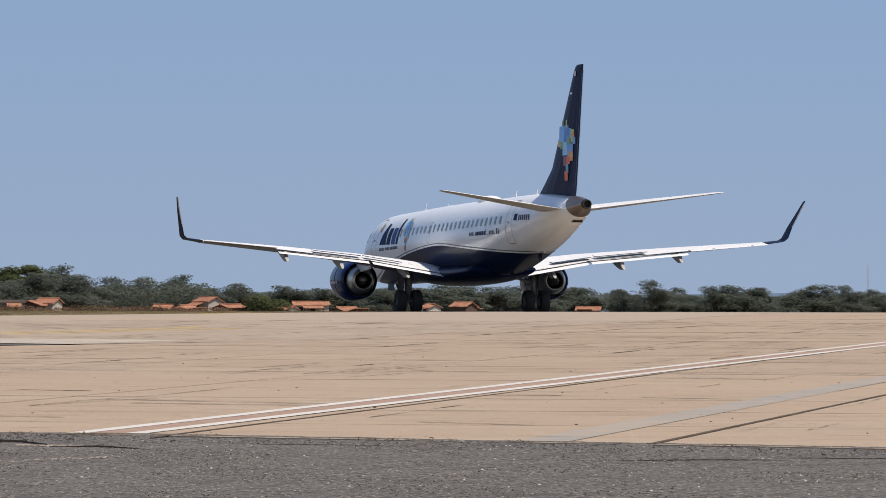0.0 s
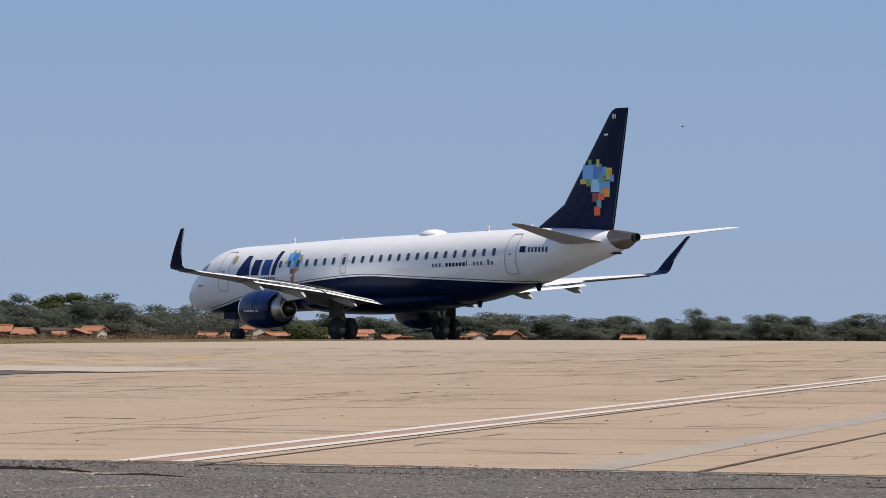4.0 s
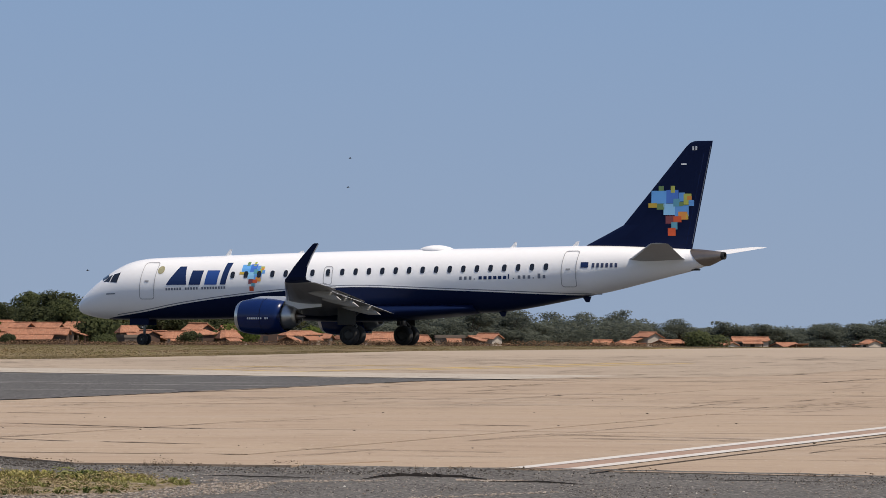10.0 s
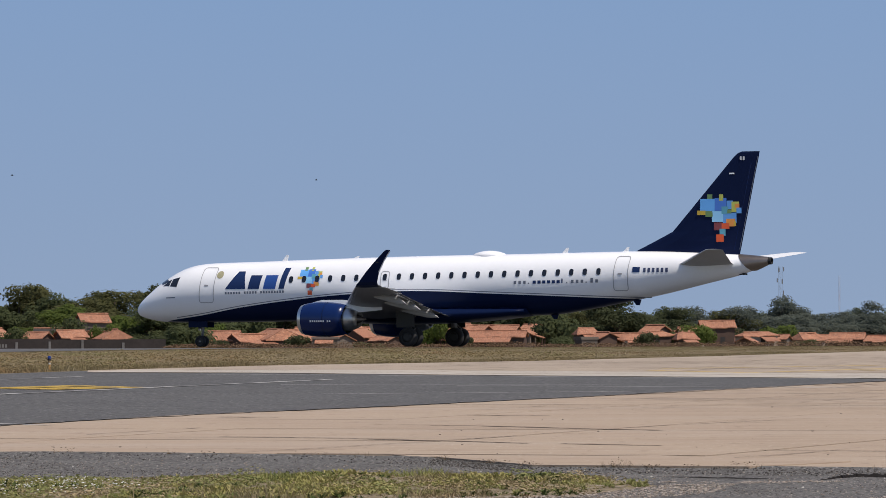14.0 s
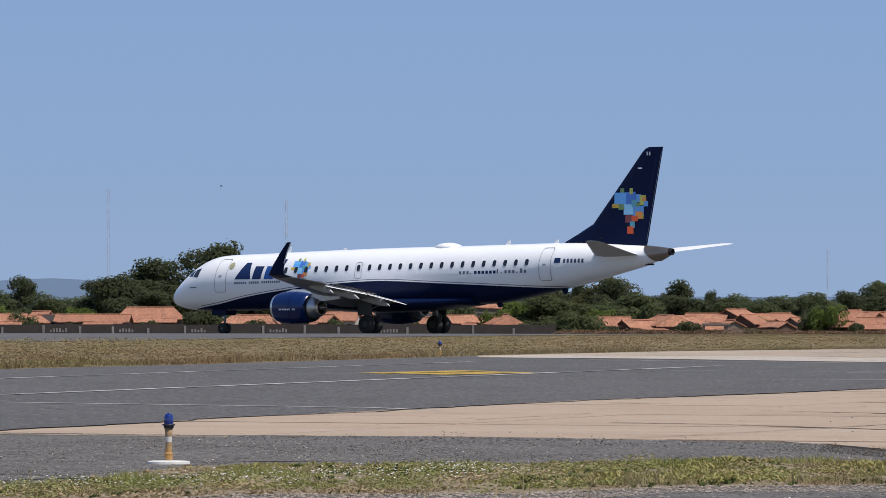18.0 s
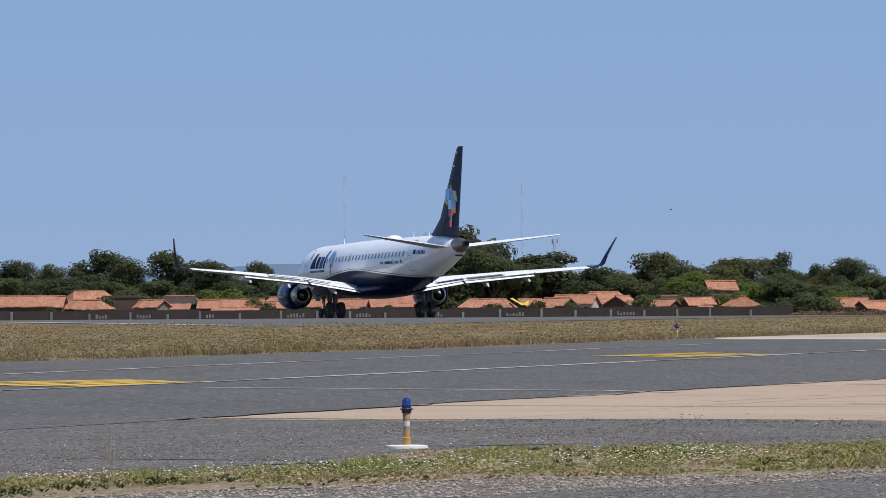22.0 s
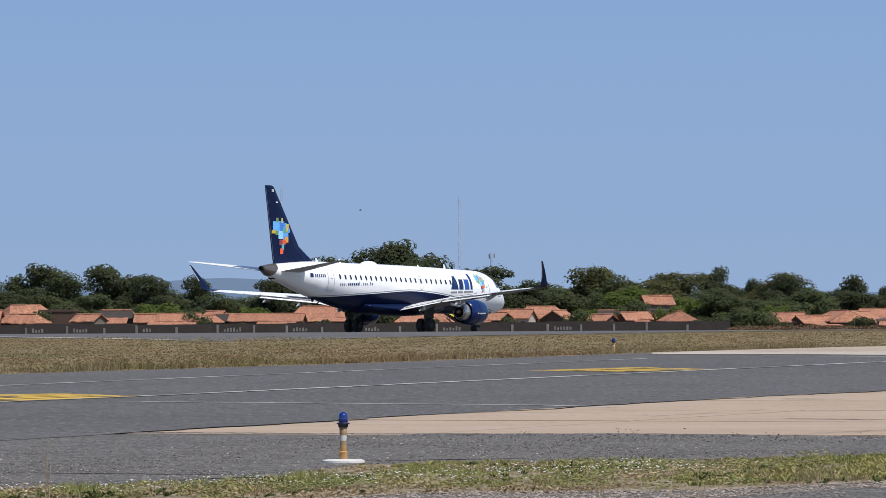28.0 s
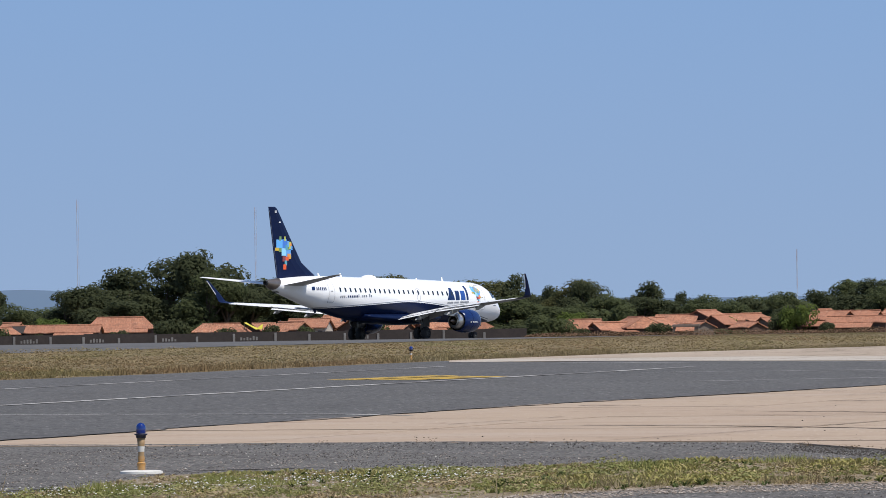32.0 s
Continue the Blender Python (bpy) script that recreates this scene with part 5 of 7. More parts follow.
def bush_model(seed, leaf, label):
    rng = random.Random(seed)
    bush = thing("bush", label, "bush")
    bm = bmesh.new()
    for k in range(6):
        a = rng.uniform(0, 6.28)
        tube((0, 0, -0.2), (1.4 * math.cos(a), 1.4 * math.sin(a), 1.6), 0.07, 0.03, 5, bm)
    part("stems", bm, M_bark, bush)
    vs, fs = [], []
    lobes = [(Vector((rng.uniform(-1.9, 1.9), rng.uniform(-1.5, 1.5), rng.uniform(0.9, 2.3))), rng.uniform(0.8, 1.3)) for _ in range(8)]
    for k in range(1500):
        c, r = lobes[rng.randrange(8)]
        d = Vector((rng.gauss(0, 1), rng.gauss(0, 1), rng.gauss(0, 1))).normalized()
        p = c + d * r * rng.uniform(0.7, 1.08)
        p.z = max(p.z, 0.05)
        n = (d + Vector((rng.gauss(0, 0.5), rng.gauss(0, 0.5), 0.4))).normalized()
        u = Matrix.Rotation(rng.uniform(0, 6.28), 3, n) @ n.orthogonal().normalized()
        v = n.cross(u)
        s = rng.uniform(0.14, 0.32)
        o = len(vs)
        vs += [tuple(p - u * s), tuple(p + v * s), tuple(p + u * s)]
        fs.append((o, o + 1, o + 2))
    raw("foliage", vs, fs, leaf, bush)
    return bush


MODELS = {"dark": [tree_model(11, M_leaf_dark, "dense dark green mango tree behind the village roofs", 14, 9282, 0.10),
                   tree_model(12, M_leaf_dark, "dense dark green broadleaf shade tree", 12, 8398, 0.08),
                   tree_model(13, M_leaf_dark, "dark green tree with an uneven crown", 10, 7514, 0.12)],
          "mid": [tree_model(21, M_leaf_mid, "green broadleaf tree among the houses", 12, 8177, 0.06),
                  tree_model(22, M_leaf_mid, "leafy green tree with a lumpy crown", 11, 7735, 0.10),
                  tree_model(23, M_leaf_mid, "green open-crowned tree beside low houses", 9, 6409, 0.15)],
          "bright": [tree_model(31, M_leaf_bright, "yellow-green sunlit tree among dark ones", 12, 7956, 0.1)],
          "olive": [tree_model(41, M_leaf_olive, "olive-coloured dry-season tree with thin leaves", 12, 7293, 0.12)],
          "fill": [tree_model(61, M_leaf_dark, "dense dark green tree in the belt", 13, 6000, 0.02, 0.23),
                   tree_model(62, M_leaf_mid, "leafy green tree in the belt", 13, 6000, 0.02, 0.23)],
          "grey": [tree_model(71, M_leaf_hazed, "distant tree of the scrub belt, greyed for haze", 13, 7000, 0.0, 0.21),
                   tree_model(72, M_leaf_hazed, "distant broad tree on the horizon, greyed for haze", 12, 7000, 0.03, 0.21)]}
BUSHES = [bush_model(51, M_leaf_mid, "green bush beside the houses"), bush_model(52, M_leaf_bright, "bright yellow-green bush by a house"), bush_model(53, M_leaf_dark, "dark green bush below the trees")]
used_models = set()
tree_rng = random.Random(77)


def plant(model, x, y, h, w, unit=10.0):
    """Stand a copy of a model, h high and w wide; the first use moves the model itself."""
    m = pose(x, y, land(y) - 0.1, 0, 0, tree_rng.uniform(0, 360))
    if model.name in used_models:
        ob = copy_thing(model, m)
    else:
        used_models.add(model.name)
        ob = model
        ob.matrix_basis = m
    k = w / unit * (1.35 if unit > 5 else 0.95)
    ob.scale = (k, k, h / (unit if unit > 5 else 3.2) * (1.03 if unit > 5 else 0.95))
    return ob


def tree_row(rows, kinds, back=1.0):
    for k, (x, y, h, w) in enumerate(rows):
        x, y, h, w = (q * (back if y < 1100 else 1.0) for q in (x, y, h, w))
        h = h * 0.9 if x > 105 else h * 1.05 if x > 24 else h
        kind = kinds[k % len(kinds)]
        plant(tree_rng.choice(MODELS[kind]), x, y, h, w)


# the skyline, west to east: x, y, height, width
tree_row([(-219.6, 1010, 12.6, 14.7), (-209.3, 1000, 10.9, 9.7), (-207.4, 1020, 9.9, 7.9), (-201.6, 1030, 13.2, 10), (-190.3, 1000, 10.8, 8.7), (-184.1, 1010, 12.7, 11.7),
          (-176.3, 1000, 10.6, 7.8), (-174.5, 1040, 10.8, 6), (-207, 970, 7.7, 10.3), (-195.3, 975, 7.7, 9.4), (-181.6, 975, 7.2, 10.4), (-168.1, 970, 6.8, 8.5)],
         ("dark", "dark", "mid", "dark", "mid", "dark"))
tree_row([(-154.3, 1000, 9.8, 7.8), (-147.6, 990, 10.6, 9.6), (-142.8, 1000, 13.4, 12.6), (-138, 1010, 15, 13.7), (-129.5, 1000, 16.5, 12.6), (-124.6, 990, 12.9, 9.0),
          (-140.5, 965, 7.7, 11.2)], ("dark",))
tree_row([(-127.5, 985, 13.2, 10.0)], ("mid",))
tree_row([(-116, 1010, 12, 14.7), (-108, 1000, 9.2, 8.7), (-102, 1030, 12.1, 11), (-94.8, 1010, 10.2, 8.8), (-79.9, 1060, 12.1, 7.2), (-74.1, 1050, 9.4, 6.1),
          (-68.7, 1030, 10.8, 8), (-101, 970, 7.2, 10.3), (-121.8, 1000, 9.7, 7.8)], ("dark", "dark", "olive", "mid"))
tree_row([(-82.8, 990, 10.5, 14.4), (-87.3, 975, 8.1, 10.4), (-74.5, 970, 7.1, 10.3)], ("olive", "bright", "mid"))
tree_row([(-73, 1040, 9.7, 4.5), (-64.5, 1000, 10, 6.8), (-60, 985, 7.6, 9.5), (-66, 960, 5.6, 10.2), (-54.2, 1020, 10, 7.4), (-53.6, 990, 7.1, 8.6), (-49.5, 1060, 8.6, 3.6),
          (-43.8, 1030, 7.5, 8), (-31.2, 1010, 7.8, 8.8), (-26.2, 960, 5.1, 7), (-25.1, 1020, 8, 6.9), (-21.3, 1040, 7.9, 6), (-16.8, 1000, 9.8, 7.8), (-13.2, 980, 7.7, 7.6),
          (-39.4, 1060, 7.3, 8.2)], ("dark", "dark", "mid", "mid", "dark"))
tree_row([(-29.2, 1000, 7.2, 6.8), (-14.1, 990, 9.5, 10.6), (-8.9, 1050, 7.4, 5.1), (-5, 1000, 6.8, 5.8), (-2.3, 1060, 8, 4.1), (3.8, 985, 9.6, 9.4), (11.7, 1030, 7.2, 5),
          (14.4, 1010, 7.2, 7.8), (-6.7, 965, 4.6, 8.4), (23.0, 1020, 7.0, 8.0)], ("mid", "dark", "dark", "olive", "mid", "dark"))
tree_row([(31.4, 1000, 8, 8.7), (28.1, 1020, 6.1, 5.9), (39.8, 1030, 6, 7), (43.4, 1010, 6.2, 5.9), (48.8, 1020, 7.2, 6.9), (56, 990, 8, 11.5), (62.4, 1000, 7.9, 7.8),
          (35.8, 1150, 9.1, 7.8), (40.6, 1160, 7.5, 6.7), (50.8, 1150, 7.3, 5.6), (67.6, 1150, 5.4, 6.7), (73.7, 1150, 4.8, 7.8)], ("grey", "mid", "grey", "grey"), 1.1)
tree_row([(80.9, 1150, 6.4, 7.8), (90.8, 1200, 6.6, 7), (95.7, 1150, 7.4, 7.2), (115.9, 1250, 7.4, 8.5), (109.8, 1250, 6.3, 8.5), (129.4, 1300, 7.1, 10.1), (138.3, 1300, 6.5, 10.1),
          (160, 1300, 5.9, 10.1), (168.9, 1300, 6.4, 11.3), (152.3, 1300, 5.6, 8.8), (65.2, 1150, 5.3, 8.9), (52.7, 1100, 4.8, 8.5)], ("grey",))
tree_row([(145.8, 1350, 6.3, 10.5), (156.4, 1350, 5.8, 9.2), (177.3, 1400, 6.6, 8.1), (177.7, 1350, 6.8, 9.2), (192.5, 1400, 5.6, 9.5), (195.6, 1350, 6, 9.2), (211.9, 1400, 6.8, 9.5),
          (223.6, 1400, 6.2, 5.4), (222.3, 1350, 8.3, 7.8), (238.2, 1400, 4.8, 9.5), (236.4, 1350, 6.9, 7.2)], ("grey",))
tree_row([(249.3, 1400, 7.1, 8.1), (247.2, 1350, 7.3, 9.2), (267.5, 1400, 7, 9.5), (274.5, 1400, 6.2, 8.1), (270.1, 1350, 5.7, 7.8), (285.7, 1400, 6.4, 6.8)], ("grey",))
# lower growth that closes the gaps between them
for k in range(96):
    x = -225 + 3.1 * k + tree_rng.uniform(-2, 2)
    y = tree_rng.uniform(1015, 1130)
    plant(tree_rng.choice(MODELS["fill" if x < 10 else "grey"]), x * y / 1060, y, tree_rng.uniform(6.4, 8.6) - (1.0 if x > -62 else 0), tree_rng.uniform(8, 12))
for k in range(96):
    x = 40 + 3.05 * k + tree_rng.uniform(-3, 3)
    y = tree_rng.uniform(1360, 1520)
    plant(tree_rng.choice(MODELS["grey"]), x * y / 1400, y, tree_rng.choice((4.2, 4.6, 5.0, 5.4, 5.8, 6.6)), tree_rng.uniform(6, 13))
for k in range(60):
    x = -214 + 4.75 * k + tree_rng.uniform(-2, 2)
    y = tree_rng.uniform(955, 990) if x < 24 else 1020 + tree_rng.uniform(-20, 120)
    if k % 3 != 2 or x < 60:
        plant(BUSHES[k % 3], x, y, tree_rng.uniform(2.4, 4.8), tree_rng.uniform(4, 7), 4.6)


def scrub(name, x0, x1, y0, y1, count, h0, h1, size, material, label, seed):
    """A continuous belt of low growth behind the trees: leaf clumps up to an uneven top; one object."""
    rng = random.Random(seed)
    vs, fs = [], []
    for k in range(count):
        x, y = rng.uniform(x0, x1), rng.uniform(y0, y1)
        lump = noise.noise(Vector((x * 0.12, y * 0.05, seed))) + 0.5 * noise.noise(Vector((x * 0.4, y * 0.1, seed)))
        z = (h0 + (h1 - h0) * max(0.0, min(1.0, 0.5 + 0.8 * lump))) * rng.random() ** 0.6
        a, tip = rng.uniform(0, 6.28), rng.uniform(-0.3, 1.2)
        s = size * rng.uniform(0.6, 1.2)
        u = Vector((math.cos(a), math.sin(a), 0)) * s
        v = Vector((-math.sin(a) * math.cos(tip), math.cos(a) * math.cos(tip), math.sin(tip))) * s
        p = Vector((x, y, land(y) + z))
        o = len(vs)
        vs += [tuple(p - u), tuple(p + u), tuple(p + v)]
        fs.append((o, o + 1, o + 2))
    raw(name, vs, fs, material, None, label, "stuff")


scrub("dry_brush", -68, 84, 905, 928, 26000, 0.5, 1.25, 0.15, M_brush, "reddish-brown dry brush before the eastern houses", 8)
scrub("scrub_belt", 70, 330, 1440, 1475, 90000, 3.6, 5.9, 0.30, M_leaf_hazed, "scrub belt along the horizon, greyed for haze", 5)
scrub("scrub_belt", 12, 100, 1125, 1150, 26000, 4.2, 6.6, 0.36, M_leaf_hazed, "scrub behind the houses, greyed for haze", 6)
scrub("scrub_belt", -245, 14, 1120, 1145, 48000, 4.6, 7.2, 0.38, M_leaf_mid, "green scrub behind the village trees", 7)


# ---- the village ----
def house(x, y, w, top, wall_mat, depth=None, label="", rz=0.0, pitch=None):
    """A low house with a two-pitched tiled roof; top is the ridge's height."""
    depth = depth or 6.5
    rise = pitch or min(1.5, top * 0.36)
    eave = top - rise
    h = thing("house", label or "low brick house with a terracotta tiled roof", "house", pose(x, y, land(y), 0, 0, rz))
    t = 0.2
    a, b = w / 2, depth / 2
    ring = lambda o, z: [(-a + o, -b + o, z), (a - o, -b + o, z), (a - o, b - o, z), (-a + o, b - o, z)]
    walls = part("wall", loft([ring(0, -0.4), ring(0, eave), ring(t, eave), ring(t, -0.4)], cap=False), wall_mat, h)
    hip = 0.45 if rise > 1.9 else 0.3 if rise >= 0.5 and w > 3 and int(abs(x) * 7) % 5 < 2 else 0.0
    for sx in (-1, 1) if rise >= 0.5 and not hip else ():
        bm = loft([[(sx * (a - o), yy, zz) for yy, zz in ((-b, eave), (b, eave), (0, top - 0.08))] for o in (0.0, t)])
        part("gable", bm, wall_mat, h)
    over = 0.3
    slope = rise / (depth / 2)
    if rise < 0.5:
        part("roof", box(-w / 2 - 0.15, -depth / 2 - 0.15, eave + 0.01, w / 2 + 0.15, depth / 2 + 0.15, top, 0.02), wall_mat, h, "flat parapet roof")
    for sy in (-1, 1) if rise >= 0.5 else ():
        bm = bmesh.new()
        n = max(3, int(w / 0.8))
        ring0, ring1 = [], []
        ye, ze = sy * (depth / 2 + over), eave - over * slope
        lift = 0.14
        cols = []
        step = 0.0
        for i in range(n + 1):
            xx = -w / 2 - 0.35 + (w + 0.7) * i / n
            step = tree_rng.uniform(-0.16, 0.16) if tree_rng.random() < 0.2 else step
            wob = step + tree_rng.uniform(-0.06, 0.06)
            cols.append([bm.verts.new(p) for p in ((xx, ye, ze + wob), (xx * (1 - hip), 0, top + wob * 0.6), (xx * (1 - hip), 0, top + lift + wob * 0.6), (xx, ye, ze + lift + wob))])
        for a, b in zip(cols, cols[1:]):
            for i in range(4):
                bm.faces.new((a[i], a[(i + 1) % 4], b[(i + 1) % 4], b[i]))
        bm.faces.new(cols[0])
        bm.faces.new(list(reversed(cols[-1])))
        bmesh.ops.recalc_face_normals(bm, faces=bm.faces)
        part("roof_slope", bm, wall_mat if wall_mat is M_wall_dark else M_tile, h, "dark roof slope" if wall_mat is M_wall_dark else "terracotta tiled roof slope")
    if hip:
        for sx in (-1, 1):
            u, ye, ze = w / 2 + 0.34, depth / 2 + over - 0.02, eave - over * slope
            low = [(sx * u, -ye, ze), (sx * u, ye, ze), (sx * u * (1 - hip), 0, top)]
            part("hip_slope", loft([low, [(p, q, r + 0.12) for p, q, r in low]]), M_tile, h, "terracotta tiled hip end")
    if rise >= 0.5:
        u = (w / 2 + 0.35) * (1 - hip)
        part("ridge", tube((-u, 0, top + 0.16), (u, 0, top + 0.16), 0.13, n=6), M_tile, h)
    # lean-to roof on the near side
    if w < 12 and tree_rng.random() < 0.7:
        u = tree_rng.uniform(0.4, 0.8) * w
        off = tree_rng.uniform(-1, 1) * (w - u) / 2
        ln, zt = tree_rng.uniform(2.0, 3.5), eave - 0.15
        zl = max(zt - ln * 0.28, 1.0)
        bm = loft([[(off - u / 2, -depth / 2 - 0.03, z0), (off + u / 2, -depth / 2 - 0.03, z0), (off + u / 2, -depth / 2 - 0.03, z0 + 0.12), (off - u / 2, -depth / 2 - 0.03, z0 + 0.12)] if k == 0 else
                   [(off - u / 2, -depth / 2 - ln, zl), (off + u / 2, -depth / 2 - ln, zl), (off + u / 2, -depth / 2 - ln, zl + 0.12), (off - u / 2, -depth / 2 - ln, zl + 0.12)] for k, z0 in ((0, zt), (1, zl))])
        lean = part("lean_to_roof", bm, M_tile, h, "low lean-to tiled roof")
        for sx in (-1, 1):
            part("lean_to_post", box(off + sx * (u / 2 - 0.2) - 0.09, -depth / 2 - ln + 0.1, -0.3, off + sx * (u / 2 - 0.2) + 0.09, -depth / 2 - ln + 0.28, zl + 0.02), M_brick, lean)
    k = 0
    xx = -w / 2 + 1.1
    while xx < w / 2 - 0.8 and eave > 1.2:
        if k % 3 == 1:
            part("door", box(xx - 0.4, -depth / 2 - 0.03, 0, xx + 0.4, -depth / 2 + 0.05, min(2.0, eave - 0.2)), M_opening, walls, "dark doorway")
        else:
            win = part("window", box(xx - 0.4, -depth / 2 - 0.03, eave * 0.42, xx + 0.4, -depth / 2 + 0.05, eave * 0.78), M_opening, walls, "dark window opening")
            part("sill", box(xx - 0.5, -depth / 2 - 0.08, eave * 0.42 - 0.08, xx + 0.5, -depth / 2 - 0.005, eave * 0.42 - 0.01), M_plaster, win)
        xx += 2.3
        k += 1
    return h


HOUSE_LABELS = {M_brick: "low brick house with a weathered terracotta tiled roof", M_plaster: "low stained plaster house with a terracotta tiled roof", M_plaster_pale: "small pale plastered house with a tiled roof",
                M_wall_dark: "dark outhouse behind the boundary wall"}


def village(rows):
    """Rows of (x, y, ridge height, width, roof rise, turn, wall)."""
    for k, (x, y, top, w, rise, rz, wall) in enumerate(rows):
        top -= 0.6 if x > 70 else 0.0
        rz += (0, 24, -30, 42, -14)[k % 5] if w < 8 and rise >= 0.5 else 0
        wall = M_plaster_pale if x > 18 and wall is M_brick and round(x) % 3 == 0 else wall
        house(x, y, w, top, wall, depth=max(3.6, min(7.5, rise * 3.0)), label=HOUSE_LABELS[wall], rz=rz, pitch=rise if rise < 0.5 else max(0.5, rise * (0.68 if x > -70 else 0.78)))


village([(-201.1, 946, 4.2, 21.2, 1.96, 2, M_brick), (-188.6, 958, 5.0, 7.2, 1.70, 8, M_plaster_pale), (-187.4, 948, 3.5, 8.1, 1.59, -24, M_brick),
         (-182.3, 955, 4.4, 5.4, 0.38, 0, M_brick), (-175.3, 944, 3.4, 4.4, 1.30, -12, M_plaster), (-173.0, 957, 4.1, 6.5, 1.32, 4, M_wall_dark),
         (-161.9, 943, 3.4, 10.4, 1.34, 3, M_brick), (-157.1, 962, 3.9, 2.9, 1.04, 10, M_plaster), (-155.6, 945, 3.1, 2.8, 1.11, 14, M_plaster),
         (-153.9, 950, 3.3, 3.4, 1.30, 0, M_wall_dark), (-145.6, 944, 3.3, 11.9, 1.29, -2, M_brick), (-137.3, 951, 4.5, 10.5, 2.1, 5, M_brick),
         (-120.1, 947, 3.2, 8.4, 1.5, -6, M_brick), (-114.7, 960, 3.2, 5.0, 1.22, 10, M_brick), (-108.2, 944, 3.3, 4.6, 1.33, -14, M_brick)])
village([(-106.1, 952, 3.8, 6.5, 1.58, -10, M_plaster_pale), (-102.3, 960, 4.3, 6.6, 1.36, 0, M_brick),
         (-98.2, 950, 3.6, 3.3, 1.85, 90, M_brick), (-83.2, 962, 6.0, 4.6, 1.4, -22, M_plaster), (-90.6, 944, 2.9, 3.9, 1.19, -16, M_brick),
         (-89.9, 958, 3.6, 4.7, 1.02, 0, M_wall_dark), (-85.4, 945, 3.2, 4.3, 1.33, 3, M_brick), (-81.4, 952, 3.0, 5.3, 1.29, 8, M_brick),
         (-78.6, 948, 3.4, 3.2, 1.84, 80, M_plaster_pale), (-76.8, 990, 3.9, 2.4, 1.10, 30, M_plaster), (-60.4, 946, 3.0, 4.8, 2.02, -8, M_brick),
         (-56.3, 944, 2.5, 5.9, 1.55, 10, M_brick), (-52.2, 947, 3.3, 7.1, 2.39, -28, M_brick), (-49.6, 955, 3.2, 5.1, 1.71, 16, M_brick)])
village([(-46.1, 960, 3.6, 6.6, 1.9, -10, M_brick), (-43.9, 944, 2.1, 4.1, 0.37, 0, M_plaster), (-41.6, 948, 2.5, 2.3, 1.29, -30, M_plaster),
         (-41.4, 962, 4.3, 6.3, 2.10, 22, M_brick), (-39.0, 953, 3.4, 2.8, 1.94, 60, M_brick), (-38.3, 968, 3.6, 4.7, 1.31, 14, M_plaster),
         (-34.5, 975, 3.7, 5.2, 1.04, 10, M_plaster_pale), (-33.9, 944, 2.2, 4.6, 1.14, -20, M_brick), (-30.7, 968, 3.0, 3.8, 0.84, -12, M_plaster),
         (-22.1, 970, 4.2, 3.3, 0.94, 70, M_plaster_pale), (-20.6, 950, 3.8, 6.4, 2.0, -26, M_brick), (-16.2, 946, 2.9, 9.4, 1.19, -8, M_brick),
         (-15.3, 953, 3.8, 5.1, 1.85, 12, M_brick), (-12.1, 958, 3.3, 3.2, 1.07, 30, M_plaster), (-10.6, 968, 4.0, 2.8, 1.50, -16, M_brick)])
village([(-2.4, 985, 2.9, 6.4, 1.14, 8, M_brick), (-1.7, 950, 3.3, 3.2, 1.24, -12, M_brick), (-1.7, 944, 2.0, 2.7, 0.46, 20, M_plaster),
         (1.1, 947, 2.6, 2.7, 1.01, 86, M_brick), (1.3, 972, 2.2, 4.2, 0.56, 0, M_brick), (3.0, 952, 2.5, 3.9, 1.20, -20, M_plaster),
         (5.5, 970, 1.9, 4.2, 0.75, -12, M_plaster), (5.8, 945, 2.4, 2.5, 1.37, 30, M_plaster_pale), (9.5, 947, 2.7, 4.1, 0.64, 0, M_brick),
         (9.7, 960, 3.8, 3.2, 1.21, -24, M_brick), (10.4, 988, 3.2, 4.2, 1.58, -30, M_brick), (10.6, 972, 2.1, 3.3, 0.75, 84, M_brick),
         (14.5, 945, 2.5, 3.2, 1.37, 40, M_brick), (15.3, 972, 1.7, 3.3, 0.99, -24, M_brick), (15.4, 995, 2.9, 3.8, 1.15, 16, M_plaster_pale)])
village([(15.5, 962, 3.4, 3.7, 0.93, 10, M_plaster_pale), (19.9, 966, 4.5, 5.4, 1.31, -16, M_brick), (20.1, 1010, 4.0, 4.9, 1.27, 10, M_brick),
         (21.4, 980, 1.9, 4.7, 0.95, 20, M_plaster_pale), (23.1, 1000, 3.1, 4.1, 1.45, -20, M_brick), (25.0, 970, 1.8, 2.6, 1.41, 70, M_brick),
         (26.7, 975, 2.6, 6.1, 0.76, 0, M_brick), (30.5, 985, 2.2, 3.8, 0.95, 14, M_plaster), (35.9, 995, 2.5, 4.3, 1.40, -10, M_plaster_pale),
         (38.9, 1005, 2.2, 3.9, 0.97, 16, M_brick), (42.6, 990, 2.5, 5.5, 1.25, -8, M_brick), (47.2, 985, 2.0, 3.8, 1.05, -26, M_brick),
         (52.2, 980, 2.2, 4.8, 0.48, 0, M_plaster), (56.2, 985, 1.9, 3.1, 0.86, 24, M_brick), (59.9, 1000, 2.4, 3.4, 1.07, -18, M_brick)])
